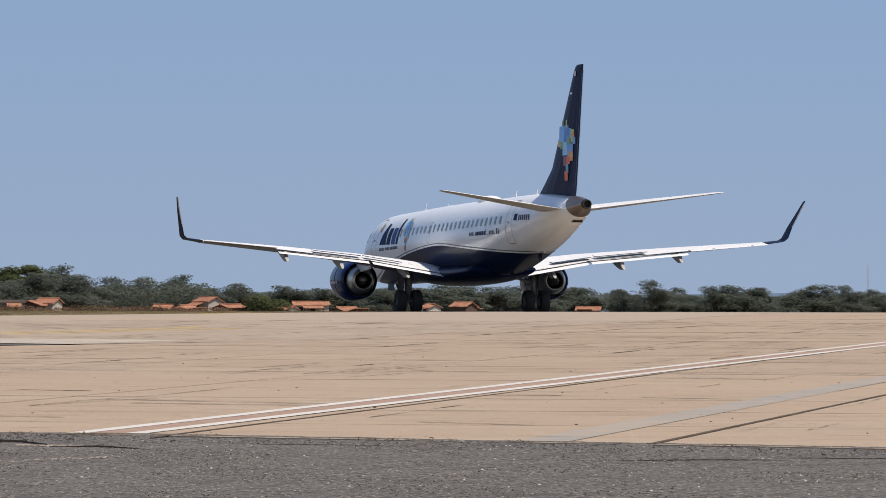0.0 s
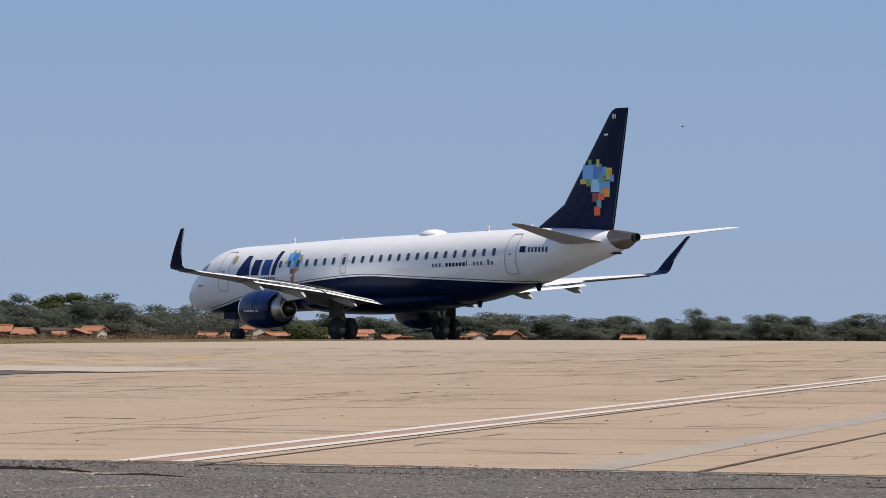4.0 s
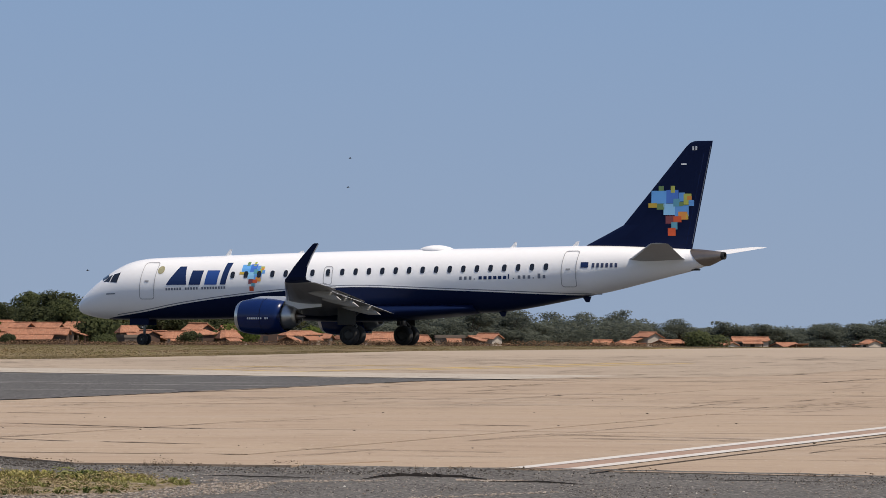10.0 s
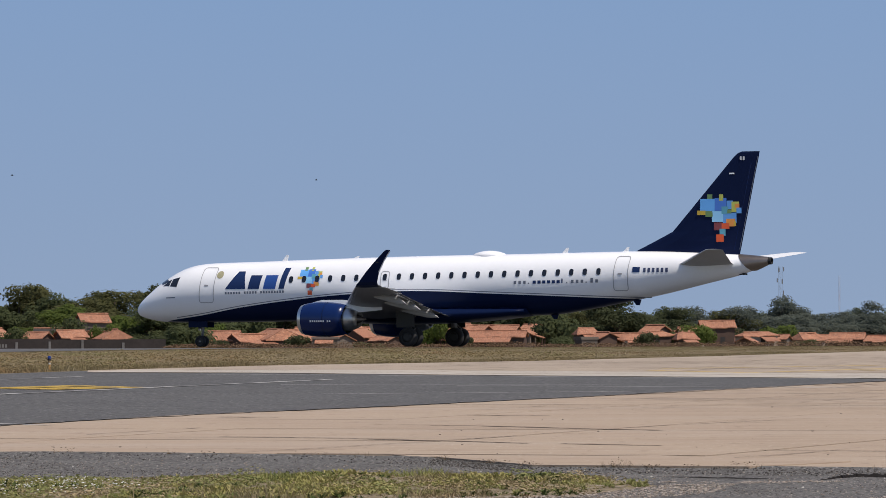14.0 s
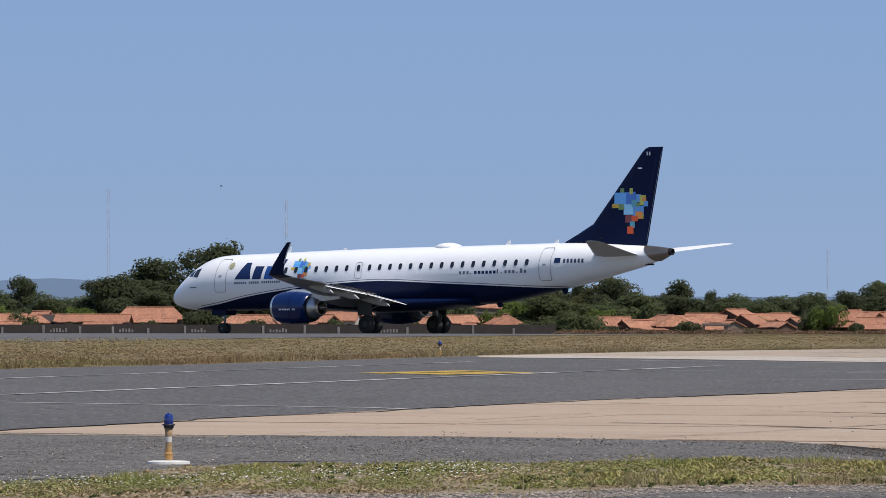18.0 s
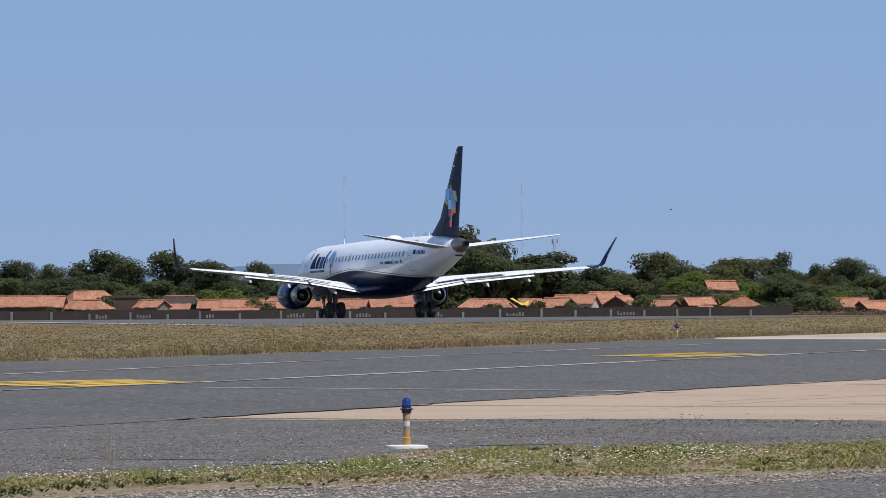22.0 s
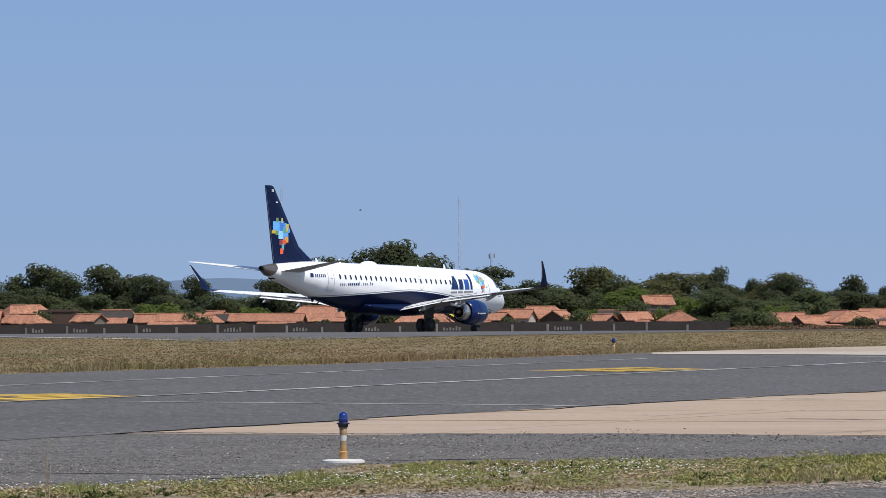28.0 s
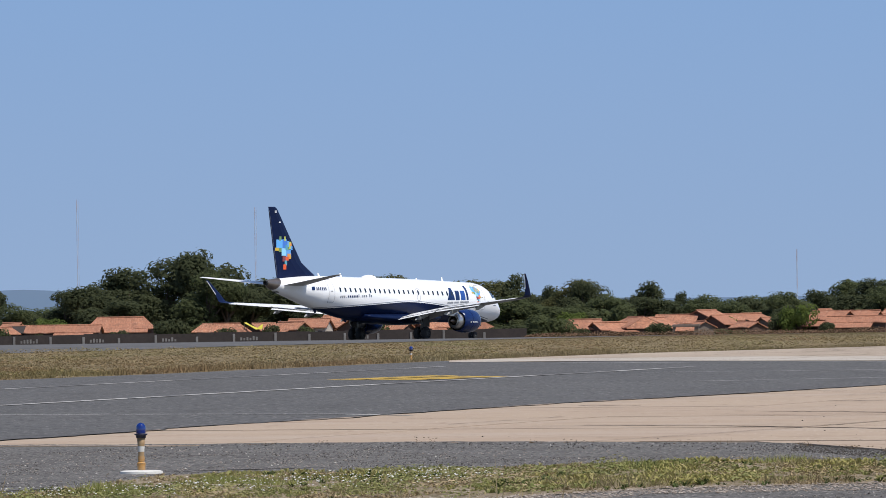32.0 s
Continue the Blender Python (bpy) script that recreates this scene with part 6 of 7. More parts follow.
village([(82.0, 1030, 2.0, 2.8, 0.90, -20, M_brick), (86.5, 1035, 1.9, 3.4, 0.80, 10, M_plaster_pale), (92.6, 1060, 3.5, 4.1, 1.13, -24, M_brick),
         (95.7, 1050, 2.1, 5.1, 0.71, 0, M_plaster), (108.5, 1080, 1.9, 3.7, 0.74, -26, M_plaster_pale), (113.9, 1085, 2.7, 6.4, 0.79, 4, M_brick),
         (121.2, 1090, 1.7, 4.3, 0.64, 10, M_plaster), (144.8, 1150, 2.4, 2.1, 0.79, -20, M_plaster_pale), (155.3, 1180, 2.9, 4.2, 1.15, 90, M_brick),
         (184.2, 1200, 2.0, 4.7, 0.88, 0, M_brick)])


def awning():
    """A bright yellow tarpaulin stretched between poles among the roofs."""
    x, y = -114.6, 945.0
    z = land(y)
    t = thing("awning", "bright yellow tarpaulin awning between the tiled roofs", "awning", pose(x, y, z))
    cloth = [[(-1.5, 0, 3.4), (-0.6, 0, 2.9), (0.4, 0, 2.3), (1.5, 0, 2.35)], [(-1.3, 1.4, 3.5), (-0.5, 1.4, 3.0), (0.5, 1.4, 2.55), (1.4, 1.4, 3.2)]]
    part("cloth", loft([[p + Vector((0, 0, o)) for p in map(Vector, row) for o in (0, 0.03)] for row in zip(*cloth)]), M_tarp, t)
    for px, py, h in ((-1.45, 0.05, 3.4), (1.45, 0.05, 2.35), (-1.25, 1.35, 3.5), (1.35, 1.35, 3.2)):
        part("pole", tube((px, py, -0.3), (px, py, h), 0.04, n=6), M_bark, t)


awning()
# shrubs and garden trees between and before the houses: x, y, height, width, model
for x, y, h, w, k in ((-127.8, 941, 4.6, 6.5, 2), (-111.1, 942, 3.4, 3.4, 2), (-65.3, 941, 4.2, 6.5, 0), (-166.6, 958, 5.6, 9.0, 1), (-156.7, 942, 4.0, 4.0, 0), (-150.1, 960, 4.9, 5.5, 1), (-25.9, 946, 5.3, 5.5, 1),
                      (-6.3, 960, 6.4, 8.5, 0), (-94.7, 942, 3.9, 5.0, 0), (-58.1, 962, 5.8, 8.0, 0), (-78.7, 975, 6.2, 9.0, 1), (-29.2, 948, 3.6, 3.4, 2), (-181.9, 985, 5.4, 6.5, 0), (-71.5, 941, 2.6, 11.0, 2),
                      (-63.0, 950, 4.6, 6.0, 1), (-86.6, 951, 5.6, 5.5, 0), (-80.2, 950, 4.6, 4.6, 1), (-186.0, 953, 4.4, 5.0, 0), (28.5, 985, 3.0, 4.0, 2), (102.0, 1045, 3.4, 7.0, 0), (-212.0, 955, 4.6, 6.0, 2)):
    plant(BUSHES[k], x, y, h, w, 4.6)
for k in range(20):
    x = -219 + 14.2 * k + tree_rng.uniform(-2.6, 2.6)
    y = tree_rng.uniform(935, 942) if x < 22 else tree_rng.uniform(972, 998)
    plant(BUSHES[(0, 2, 2, 0, 2)[k % 5]], x, y, tree_rng.uniform(1.3, 3.0), tree_rng.uniform(2.6, 5.0), 4.6)

def boundary_wall():
    """Sooty block wall with whitewashed posts in front of the village."""
    w = thing("boundary_wall", "long sooty grey block wall with whitewashed posts", "wall")
    rng = random.Random(5)
    x, y = -226.0, 930.0
    while x < -70:
        step = rng.uniform(5.2, 6.8)
        part("wall_panel", box(x, y, land(y) - 0.5, x + step, y + 0.2, land(y) + rng.uniform(1.75, 1.95)), M_wall_dark, w)
        part("post", box(x - 0.2, y - 0.12, land(y) - 0.3, x + 0.16, y - 0.004, land(y) + rng.uniform(1.2, 1.75)), M_post, w, "whitewashed post")
        if rng.random() < 0.45:
            n = rng.randint(3, 6)
            for k in range(n):
                h = rng.uniform(0.35, 0.7)
                part("painted_bar", box(x + 1.0 + 0.5 * k, y - 0.02, land(y) + 0.55, x + 1.3 + 0.5 * k, y - 0.004, land(y) + 0.55 + h), M_post, w, "faded whitewash patch")
        x += step


boundary_wall()


def mast(x, y, h, wide, label, bands=True):
    """A guyed lattice mast: three legs and cross bracing."""
    m = thing("radio_mast", label, "mast", pose(x, y, land(min(y, 1500))))
    legs = [(wide * math.cos(a), wide * math.sin(a)) for a in (0.3, 2.4, 4.5)]
    n = int(h / 4)
    for k in range(n):
        z0, z1 = h * k / n, h * (k + 1) / n
        bm = bmesh.new()
        for i in range(3):
            (ax, ay), (bx, by) = legs[i], legs[(i + 1) % 3]
            tube((ax, ay, z0), (ax, ay, z1), 0.03, n=4, bm=bm)
            tube((ax, ay, z0), (bx, by, z1), 0.018, n=3, bm=bm)
        part("lattice_section", bm, (M_mast_red if k % 2 else M_steel) if bands else M_strut, m)
    return m


mast(-273.0, 1800, 43.5, 0.36, "tall thin guyed lattice radio mast")
mast(-217.2, 1800, 40.2, 0.36, "tall thin guyed lattice radio mast")
mast(74.9, 1800, 20.3, 0.26, "thin lattice radio mast above the trees")
mast(365.0, 1800, 14.4, 0.26, "thin lattice radio mast above the trees")
mast(-49.3, 1800, 24.5, 0.16, "very thin distant mast")
for x, h, wide in ((56.8, 23.2, 0.75), (-207.3, 23.0, 0.4)):
    m = mast(x, 1800, h, wide, "lattice telephone tower with antenna panels", False)
    for k, (a, z) in enumerate(((0.0, h - 0.8), (2.1, h - 1.1), (4.2, h - 0.9), (1.0, h - 4.5), (3.1, h - 4.2), (5.2, h - 4.6), (0.4, h - 8))[:7 if wide > 0.5 else 3]):
        part("antenna_panel", box(1.0 * math.cos(a) - 0.16, 1.0 * math.sin(a) - 0.1, z - 0.8, 1.0 * math.cos(a) + 0.16, 1.0 * math.sin(a) + 0.1, z + 0.5, 0.03), M_strut, m)


def hills():
    rng = random.Random(4)
    verts, faces = [], []
    n = 160
    ph = [rng.uniform(0, 6.28) for _ in range(5)]
    for i in range(n + 1):
        x = -1500 + 3000 * i / n
        t = x / 1000
        h = -16 + 15.5 / (1 + math.exp((x - 60) / 90)) + 1.2 * math.sin(6.3 * t + ph[1]) + 0.5 * math.sin(21 * t + ph[2])
        h += 8.0 / (1 + math.exp((x + 600) / 40)) + 3.5 * math.exp(-((x + 715) / 45) ** 2)
        verts += [(x, 4400, -50), (x, 4420, h), (x, 4560, -50)]
    for i in range(n):
        for k in (0, 1):
            a = 3 * i + k
            faces.append((a, a + 3, a + 4, a + 1))
    raw("backdrop", verts, faces, M_hill, label="low wooded hills on the horizon, blued for haze", kind="structure", smooth=True)


hills()


def sky_backdrop():
    """A plain clear sky far behind everything, paler towards the horizon."""
    verts, faces = [], []
    n = 48
    for i in range(n + 1):
        a = radians(-50 + 100 * i / n)
        for z in (-120.0, 60.0, 240.0, 900.0):
            verts.append((4800 * math.sin(a), 4800 * math.cos(a), z))
    for i in range(n):
        for k in range(3):
            o = 4 * i + k
            faces.append((o, o + 4, o + 5, o + 1))
    raw("sky_backdrop", verts, faces, M_sky, label="clear blue sky above the horizon", kind="structure", smooth=True)


sky_backdrop()


# ---- grass, gravel and the taxiway lights ----
def blades(name, outline, count, h0, h1, width, material, label, seed, lean=0.35, tuft=1, clump=0.0, parent=None, ragged=0.35):
    """Grass blades scattered over an outline: one object."""
    rng = np.random.default_rng(seed)
    xs, ys = [p[0] for p in outline], [p[1] for p in outline]
    vs, fs = [], []
    made = 0
    while made < count:
        x, y = rng.uniform(min(xs), max(xs)), rng.uniform(min(ys), max(ys))
        if not inside(x, y, outline):
            continue
        if clump and noise.noise(Vector((x * clump, y * clump, seed))) < rng.uniform(-0.1 - ragged, ragged - 0.1):
            continue
        z = land(y)
        for k in range(tuft):
            a, b = rng.uniform(0, 6.28), rng.uniform(0, 6.28)
            h = rng.uniform(h0, h1) * (0.4 + 1.5 * max(0.0, noise.noise(Vector((x * 0.35, y * 0.2, 3.0))) + 0.5 * noise.noise(Vector((x * 1.6, y * 0.8, 5.0))) + 0.3))
            h *= 1.0 if y < 108 else max(0.22, 1.0 - (y - 108) / 75)
            dx, dy = math.cos(a) * width, math.sin(a) * width
            ox, oy = x + rng.normal(0, 0.05) * (tuft > 1), y + rng.normal(0, 0.05) * (tuft > 1)
            lx, ly = math.cos(b) * h * lean * rng.random(), math.sin(b) * h * lean * rng.random()
            o = len(vs)
            vs += [(ox - dx, oy - dy, z), (ox + dx, oy + dy, z), (ox + lx, oy + ly, z + h)]
            fs.append((o, o + 1, o + 2))
        made += 1
    return raw(name, vs, fs, material, parent, label, "stuff")


VISIBLE_FIELD = [(-40.0, 100.0), (-50.0, 218.0), (-33.9, 187.3), (-29.6, 177.0), (-26.8, 181.0), (-24.6, 195.5), (-20.0, 209.5), (-10.8, 257.5), (10.0, 271.5), (33.0, 247.5), (13.4, 199.0),
                 (9.0, 191.2), (3.4, 172.0), (-1.8, 157.5), (-8.5, 147.0), (-12.2, 136.6), (-16.8, 119.0), (-22.6, 102.5)]
blades("dry_grass", VISIBLE_FIELD, 100000, 0.025, 0.11, 0.009, M_grass_dry, "dry brown and olive grass between taxiway and runway", 7, lean=0.9, tuft=4, clump=0.6)
FIELD_EDGE = [(-40.0, 99.0), (-22.9, 102.3), (-17.1, 118.8), (-12.5, 136.6), (-8.8, 147.0), (-2.1, 157.5), (3.1, 172.0), (8.7, 191.2)]
for (x0, y0), (x1, y1) in zip(FIELD_EDGE, FIELD_EDGE[1:]):
    blades("field_tufts", [(x0, y0), (x1, y1), (x1 - 2.4, y1 + 2.0), (x0 - 2.4, y0 + 2.0)], int(70 * math.hypot(x1 - x0, y1 - y0)), 0.06, 0.20, 0.010, M_grass_dry, "taller straw tufts along the taxiway's edge", int(y0), lean=0.9, tuft=4, clump=0.9, ragged=0.12)
sheet("verge", VERGE, 0.016, M_verge_soil, label="stony soil verge beside the asphalt")
blades("verge_grass", VERGE, 5000, 0.015, 0.05, 0.005, M_grass_near, "short green and straw-coloured verge grass", 9, lean=1.6, clump=2.2, ragged=0.08)


def herbs(name, outline, count, z1, size, material, label, seed, clump=1.2, bias=0.0):
    """Low broad-leaved weeds: small leaves at all angles, in patches; one object."""
    rng = np.random.default_rng(seed)
    xs, ys = [p[0] for p in outline], [p[1] for p in outline]
    vs, fs = [], []
    made = 0
    while made < count:
        x, y = rng.uniform(min(xs), max(xs)), rng.uniform(min(ys), max(ys))
        if not inside(x, y, outline):
            continue
        patch = noise.noise(Vector((x * clump, y * clump * 0.5, seed))) + 0.5 * noise.noise(Vector((x * clump * 3, y * clump, seed)))
        if patch + bias < rng.uniform(-0.28, 0.16):
            continue
        made += 1
        z = land(y) + 0.018 + rng.random() * z1 * max(0.25, 0.6 + patch)
        a, tip = rng.uniform(0, 6.28), rng.uniform(-0.5, 0.9)
        s = size * rng.uniform(0.5, 1.3)
        u = Vector((math.cos(a), math.sin(a), 0)) * s
        v = Vector((-math.sin(a) * math.cos(tip), math.cos(a) * math.cos(tip), math.sin(tip))) * s * 0.6
        p = Vector((x, y, z))
        o = len(vs)
        vs += [tuple(p - u), tuple(p - v), tuple(p + u), tuple(p + v)]
        fs.append((o, o + 1, o + 2, o + 3))
    raw(name, vs, fs, material, None, label, "stuff")


herbs("field_growth", [(-40.0, 100.0), (-46.0, 190.0), (-33.0, 186.0), (-24.0, 180.0), (-8.0, 200.0), (3.0, 172.0), (-2.0, 157.5), (-8.7, 147.0), (-12.4, 136.6), (-17.0, 119.0), (-22.8, 102.5)], 80000, 0.13, 0.030, M_grass_dry,
      "clumpy dry field growth in straw and olive", 17, 0.5, -0.05)
GREEN_STRIP = [(-11.5, 37.5), (-9.3, 42.9), (-8.28, 44.3), (-7.1, 46.3), (-6.9, 48.6), (-6.3, 50.2), (-4.75, 50.9), (-3.2, 51.6), (-2.2, 51.8), (-2.4, 45.4), (-4.6, 44.1), (-5.7, 43.7), (-6.55, 42.8), (-7.75, 41.4),
               (-8.7, 40.0), (-10.5, 37.0)]
herbs("verge_weeds", GREEN_STRIP, 9000, 0.04, 0.012, M_herb, "low green broad-leaved weeds in the verge", 15, 1.0, -0.12)
herbs("sparse_weeds", [(-2.4, 45.4), (-2.2, 51.8), (-0.6, 51.4), (0.0, 50.4), (0.5, 48.4), (-0.3, 46.0)], 3000, 0.05, 0.012, M_grass_near, "sparse straw and green weeds in the verge", 16, 1.6, -0.05)


def weeds(name, outline, count, reach, height, wide, material, label, seed, clump=1.6, bias=0.0):
    """Single low plants, each a rosette of spreading leaves, thick in some patches and missing in others; one object."""
    rng = random.Random(seed)
    xs, ys = [p[0] for p in outline], [p[1] for p in outline]
    vs, fs = [], []
    made = tries = 0
    while made < count and tries < 40 * count:
        tries += 1
        x, y = rng.uniform(min(xs), max(xs)), rng.uniform(min(ys), max(ys))
        patch = noise.noise(Vector((x * clump, y * clump * 0.3, seed))) + 0.6 * noise.noise(Vector((x * clump * 3.5, y * clump * 0.8, seed)))
        if not inside(x, y, outline) or patch + bias < rng.uniform(-0.05, 0.15):
            continue
        made += 1
        big = rng.choice((0.5, 0.7, 1.0, 1.0, 1.5)) * (0.8 + 0.8 * max(0.0, patch))
        for k in range(rng.randint(7, 13)):
            a, f = rng.uniform(0, 6.28), rng.uniform(0.4, 1.0)
            d = Vector((math.cos(a), math.sin(a), 0))
            q = Vector((-d.y, d.x, 0)) * wide * big * rng.uniform(0.6, 1.2)
            base = Vector((x, y, land(y) + 0.014)) + d * reach * big * 0.1
            tip = base + d * reach * big * f + Vector((0, 0, height * big * rng.uniform(0.25, 1.1)))
            mid = base.lerp(tip, 0.55) + Vector((0, 0, height * big * 0.15))
            o = len(vs)
            vs += [tuple(base), tuple(mid - q), tuple(tip), tuple(mid + q)]
            fs.append((o, o + 1, o + 2, o + 3))
    raw(name, vs, fs, material, None, label, "stuff")


EAST_VERGE = [(-3.6, 44.2), (-2.6, 51.9), (-0.6, 51.5), (0.0, 50.5), (0.5, 48.3), (-0.2, 46.6), (-1.2, 46.0), (-2.3, 45.4)]
weeds("weed_patch", GREEN_STRIP, 5600, 0.022, 0.017, 0.0042, M_herb, "low leafy green weeds with bare soil between", 61, 1.3, 0.10)
weeds("weed_patch", GREEN_STRIP, 2200, 0.026, 0.024, 0.0036, M_yellow_herb, "yellow-green weeds with bare soil between", 62, 1.1, 0.05)
weeds("weed_patch", VERGE, 4200, 0.026, 0.018, 0.0048, M_withered, "withered straw-coloured weeds on stony soil", 63, 1.2, 0.0)
weeds("weed_patch", VERGE, 1000, 0.032, 0.026, 0.0065, M_dark_herb, "dark green leafy weeds in the verge", 66, 1.0, -0.1)
weeds("weed_patch", EAST_VERGE, 1500, 0.036, 0.030, 0.0068, M_yellow_herb, "yellow-green weeds with bare soil between", 64, 1.1, -0.12)
weeds("weed_patch", EAST_VERGE, 700, 0.034, 0.028, 0.0070, M_herb, "low leafy green weeds with bare soil between", 65, 1.3, 0.0)
for x, y, n, h, w in ((-6.83, 46.0, 380, 0.09, 0.14), (-6.07, 47.8, 800, 0.20, 0.14), (-5.85, 47.5, 900, 0.17, 0.24), (-8.06, 43.0, 200, 0.11, 0.07), (-4.46, 49.4, 500, 0.12, 0.22), (-5.5, 47.0, 500, 0.15, 0.2), (-4.9, 46.4, 400, 0.12, 0.2), (-6.5, 45.2, 300, 0.09, 0.18), (-3.9, 46.2, 300, 0.09, 0.2), (-3.0, 51.1, 500, 0.09, 0.3), (-1.62, 51.3, 350, 0.07, 0.25),
                      (-5.2, 48.2, 500, 0.09, 0.3), (-2.58, 50.1, 500, 0.09, 0.3), (-0.1, 48.9, 700, 0.10, 0.2), (-9.1, 42.2, 250, 0.09, 0.12)):
    blades("grass_tuft", [(x - w, y - 0.35), (x + w, y - 0.35), (x + w * 1.2, y + 0.3), (x - w * 1.2, y + 0.3)], n, h * 0.3, h, 0.006, M_grass_tuft,
           "bright green grass tuft at the asphalt's edge", int(x * -100) + 20, lean=1.0)


straw_rng = random.Random(33)
for k in range(64):
    x, y = straw_rng.uniform(-9.0, 0.2), straw_rng.uniform(41.5, 51.4)
    if inside(x, y, VERGE):
        w = straw_rng.uniform(0.12, 0.34)
        herbs("weed_clump", [(x - w, y - 0.2), (x, y - 0.4), (x + w, y - 0.15), (x + w * 0.8, y + 0.3), (x, y + 0.4), (x - w * 0.9, y + 0.25)], int(1100 * w), straw_rng.uniform(0.05, 0.11), 0.015,
              M_herb if k % 3 else M_withered, "leafy green weed clump in the verge" if k % 3 else "withered brown weed clump in the verge", 200 + k, 2.0, 0.3)
for k in range(16):
    y = straw_rng.uniform(43.8, 50.6)
    x = straw_rng.uniform(-6.0, -0.2)
    if inside(x, y, VERGE):
        w = straw_rng.uniform(0.15, 0.4)
        blades("straw_tuft", [(x - w, y - 0.4), (x + w, y - 0.4), (x + w, y + 0.4), (x - w, y + 0.4)], int(1100 * w), 0.03, straw_rng.uniform(0.07, 0.14), 0.005, M_grass_dry,
               "dry straw-coloured tuft in the verge", 300 + k, lean=1.4)


def scatter(name, outline, count, r0, r1, material, label, seed, lift, flat=0.6):
    """Small stones or petals: one object."""
    rng = np.random.default_rng(seed)
    xs, ys = [p[0] for p in outline], [p[1] for p in outline]
    vs, fs = [], []
    made = 0
    while made < count:
        x, y = rng.uniform(min(xs), max(xs)), rng.uniform(min(ys), max(ys))
        if not inside(x, y, outline):
            continue
        r = r0 + (r1 - r0) * rng.random() ** 3
        z = lift + (rng.random() * 0.06 if name == "flowers" else 0)
        o = len(vs)
        for k in range(5):
            a = 1.257 * k + rng.uniform(-0.3, 0.3)
            vs.append((x + r * math.cos(a), y + r * math.sin(a), z + r * 0.1))
        vs += [(x, y, z + r * flat), (x, y, z - r * 0.3)]
        for k in range(5):
            fs += [(o + k, o + (k + 1) % 5, o + 5), (o + (k + 1) % 5, o + k, o + 6)]
        made += 1
    raw(name, vs, fs, material, None, label, "stuff")


scatter("flowers", [(-11.2, 38.0), (-9.2, 42.0), (-8.2, 43.4), (-7.0, 45.2), (-6.0, 46.8), (-4.5, 48.6), (-3.7, 48.4), (-3.7, 45.8), (-4.6, 44.9), (-6.0, 43.9), (-8.0, 41.6), (-10.2, 38.0)], 900, 0.006, 0.014, M_flower,
        "tiny white flowers in the verge", 21, 0.03)
scatter("gravel", [(-9.5, 36.0), (-7.2, 40.7), (-6.2, 41.6), (-5.5, 43.1), (-4.6, 43.2), (-3.4, 43.6), (-2.3, 45.2), (-0.2, 46.0), (0.6, 48.6), (1.2, 49.0), (0.9, 46.4), (-0.2, 44.0), (-2.3, 43.6), (-3.2, 41.6), (-4.4, 40.6), (-7.0, 36.0)], 19000, 0.003, 0.017, M_gravel,
        "pale loose gravel along the verge", 22, -0.004)
scatter("loose_stones", [(-12.0, 30.0), (14.0, 30.0), (14.0, 45.5), (9.0, 48.0), (3.0, 52.0), (-0.6, 53.6), (-6.0, 58.5), (-9.0, 58.0)], 14000, 0.003, 0.014, M_gravel, "loose stones on the worn asphalt", 23, -0.008)
for k, (x, y, dx, dy) in enumerate(((1.2, 49.2, 0.9, 0.3), (2.05, 45.0, 1.3, 1.6), (-0.6, 49.8, 1.6, -0.5), (2.7, 49.6, 0.6, -0.2))):
    scatter("gravel_trail", [(x, y - 0.25), (x + dx, y + dy - 0.18), (x + dx, y + dy + 0.18), (x, y + 0.25)], 260, 0.004, 0.018, M_gravel, "pale gravel washed along a crack", 40 + k, -0.006)
edge = [(-8.4, 59.9), (-5.2, 59.6), (-1.6, 57.3), (-0.6, 54.3), (3.4, 52.8), (9.9, 48.3), (13.0, 46.5)]
for k, ((x0, y0), (x1, y1)) in enumerate(zip(edge, edge[1:])):
    scatter("broken_asphalt", [(x0, y0 - 2.2), (x1, y1 - 2.2), (x1, y1 + 0.12), (x0, y0 + 0.12)], int((380 if k in (2, 3) else 90) * math.hypot(x1 - x0, y1 - y0)), 0.003, 0.014, M_debris, "crumbled dark asphalt along the concrete's edge", 50 + k, -0.006, 0.8)
scatter("dirt_specks", [(-6.0, 62.0), (3.5, 55.0), (12.0, 49.0), (40.0, 100.0), (30.0, 120.0), (2.0, 90.0)], 320, 0.006, 0.028, M_debris, "dark specks of dirt on the concrete", 77, 0.003, 0.15)


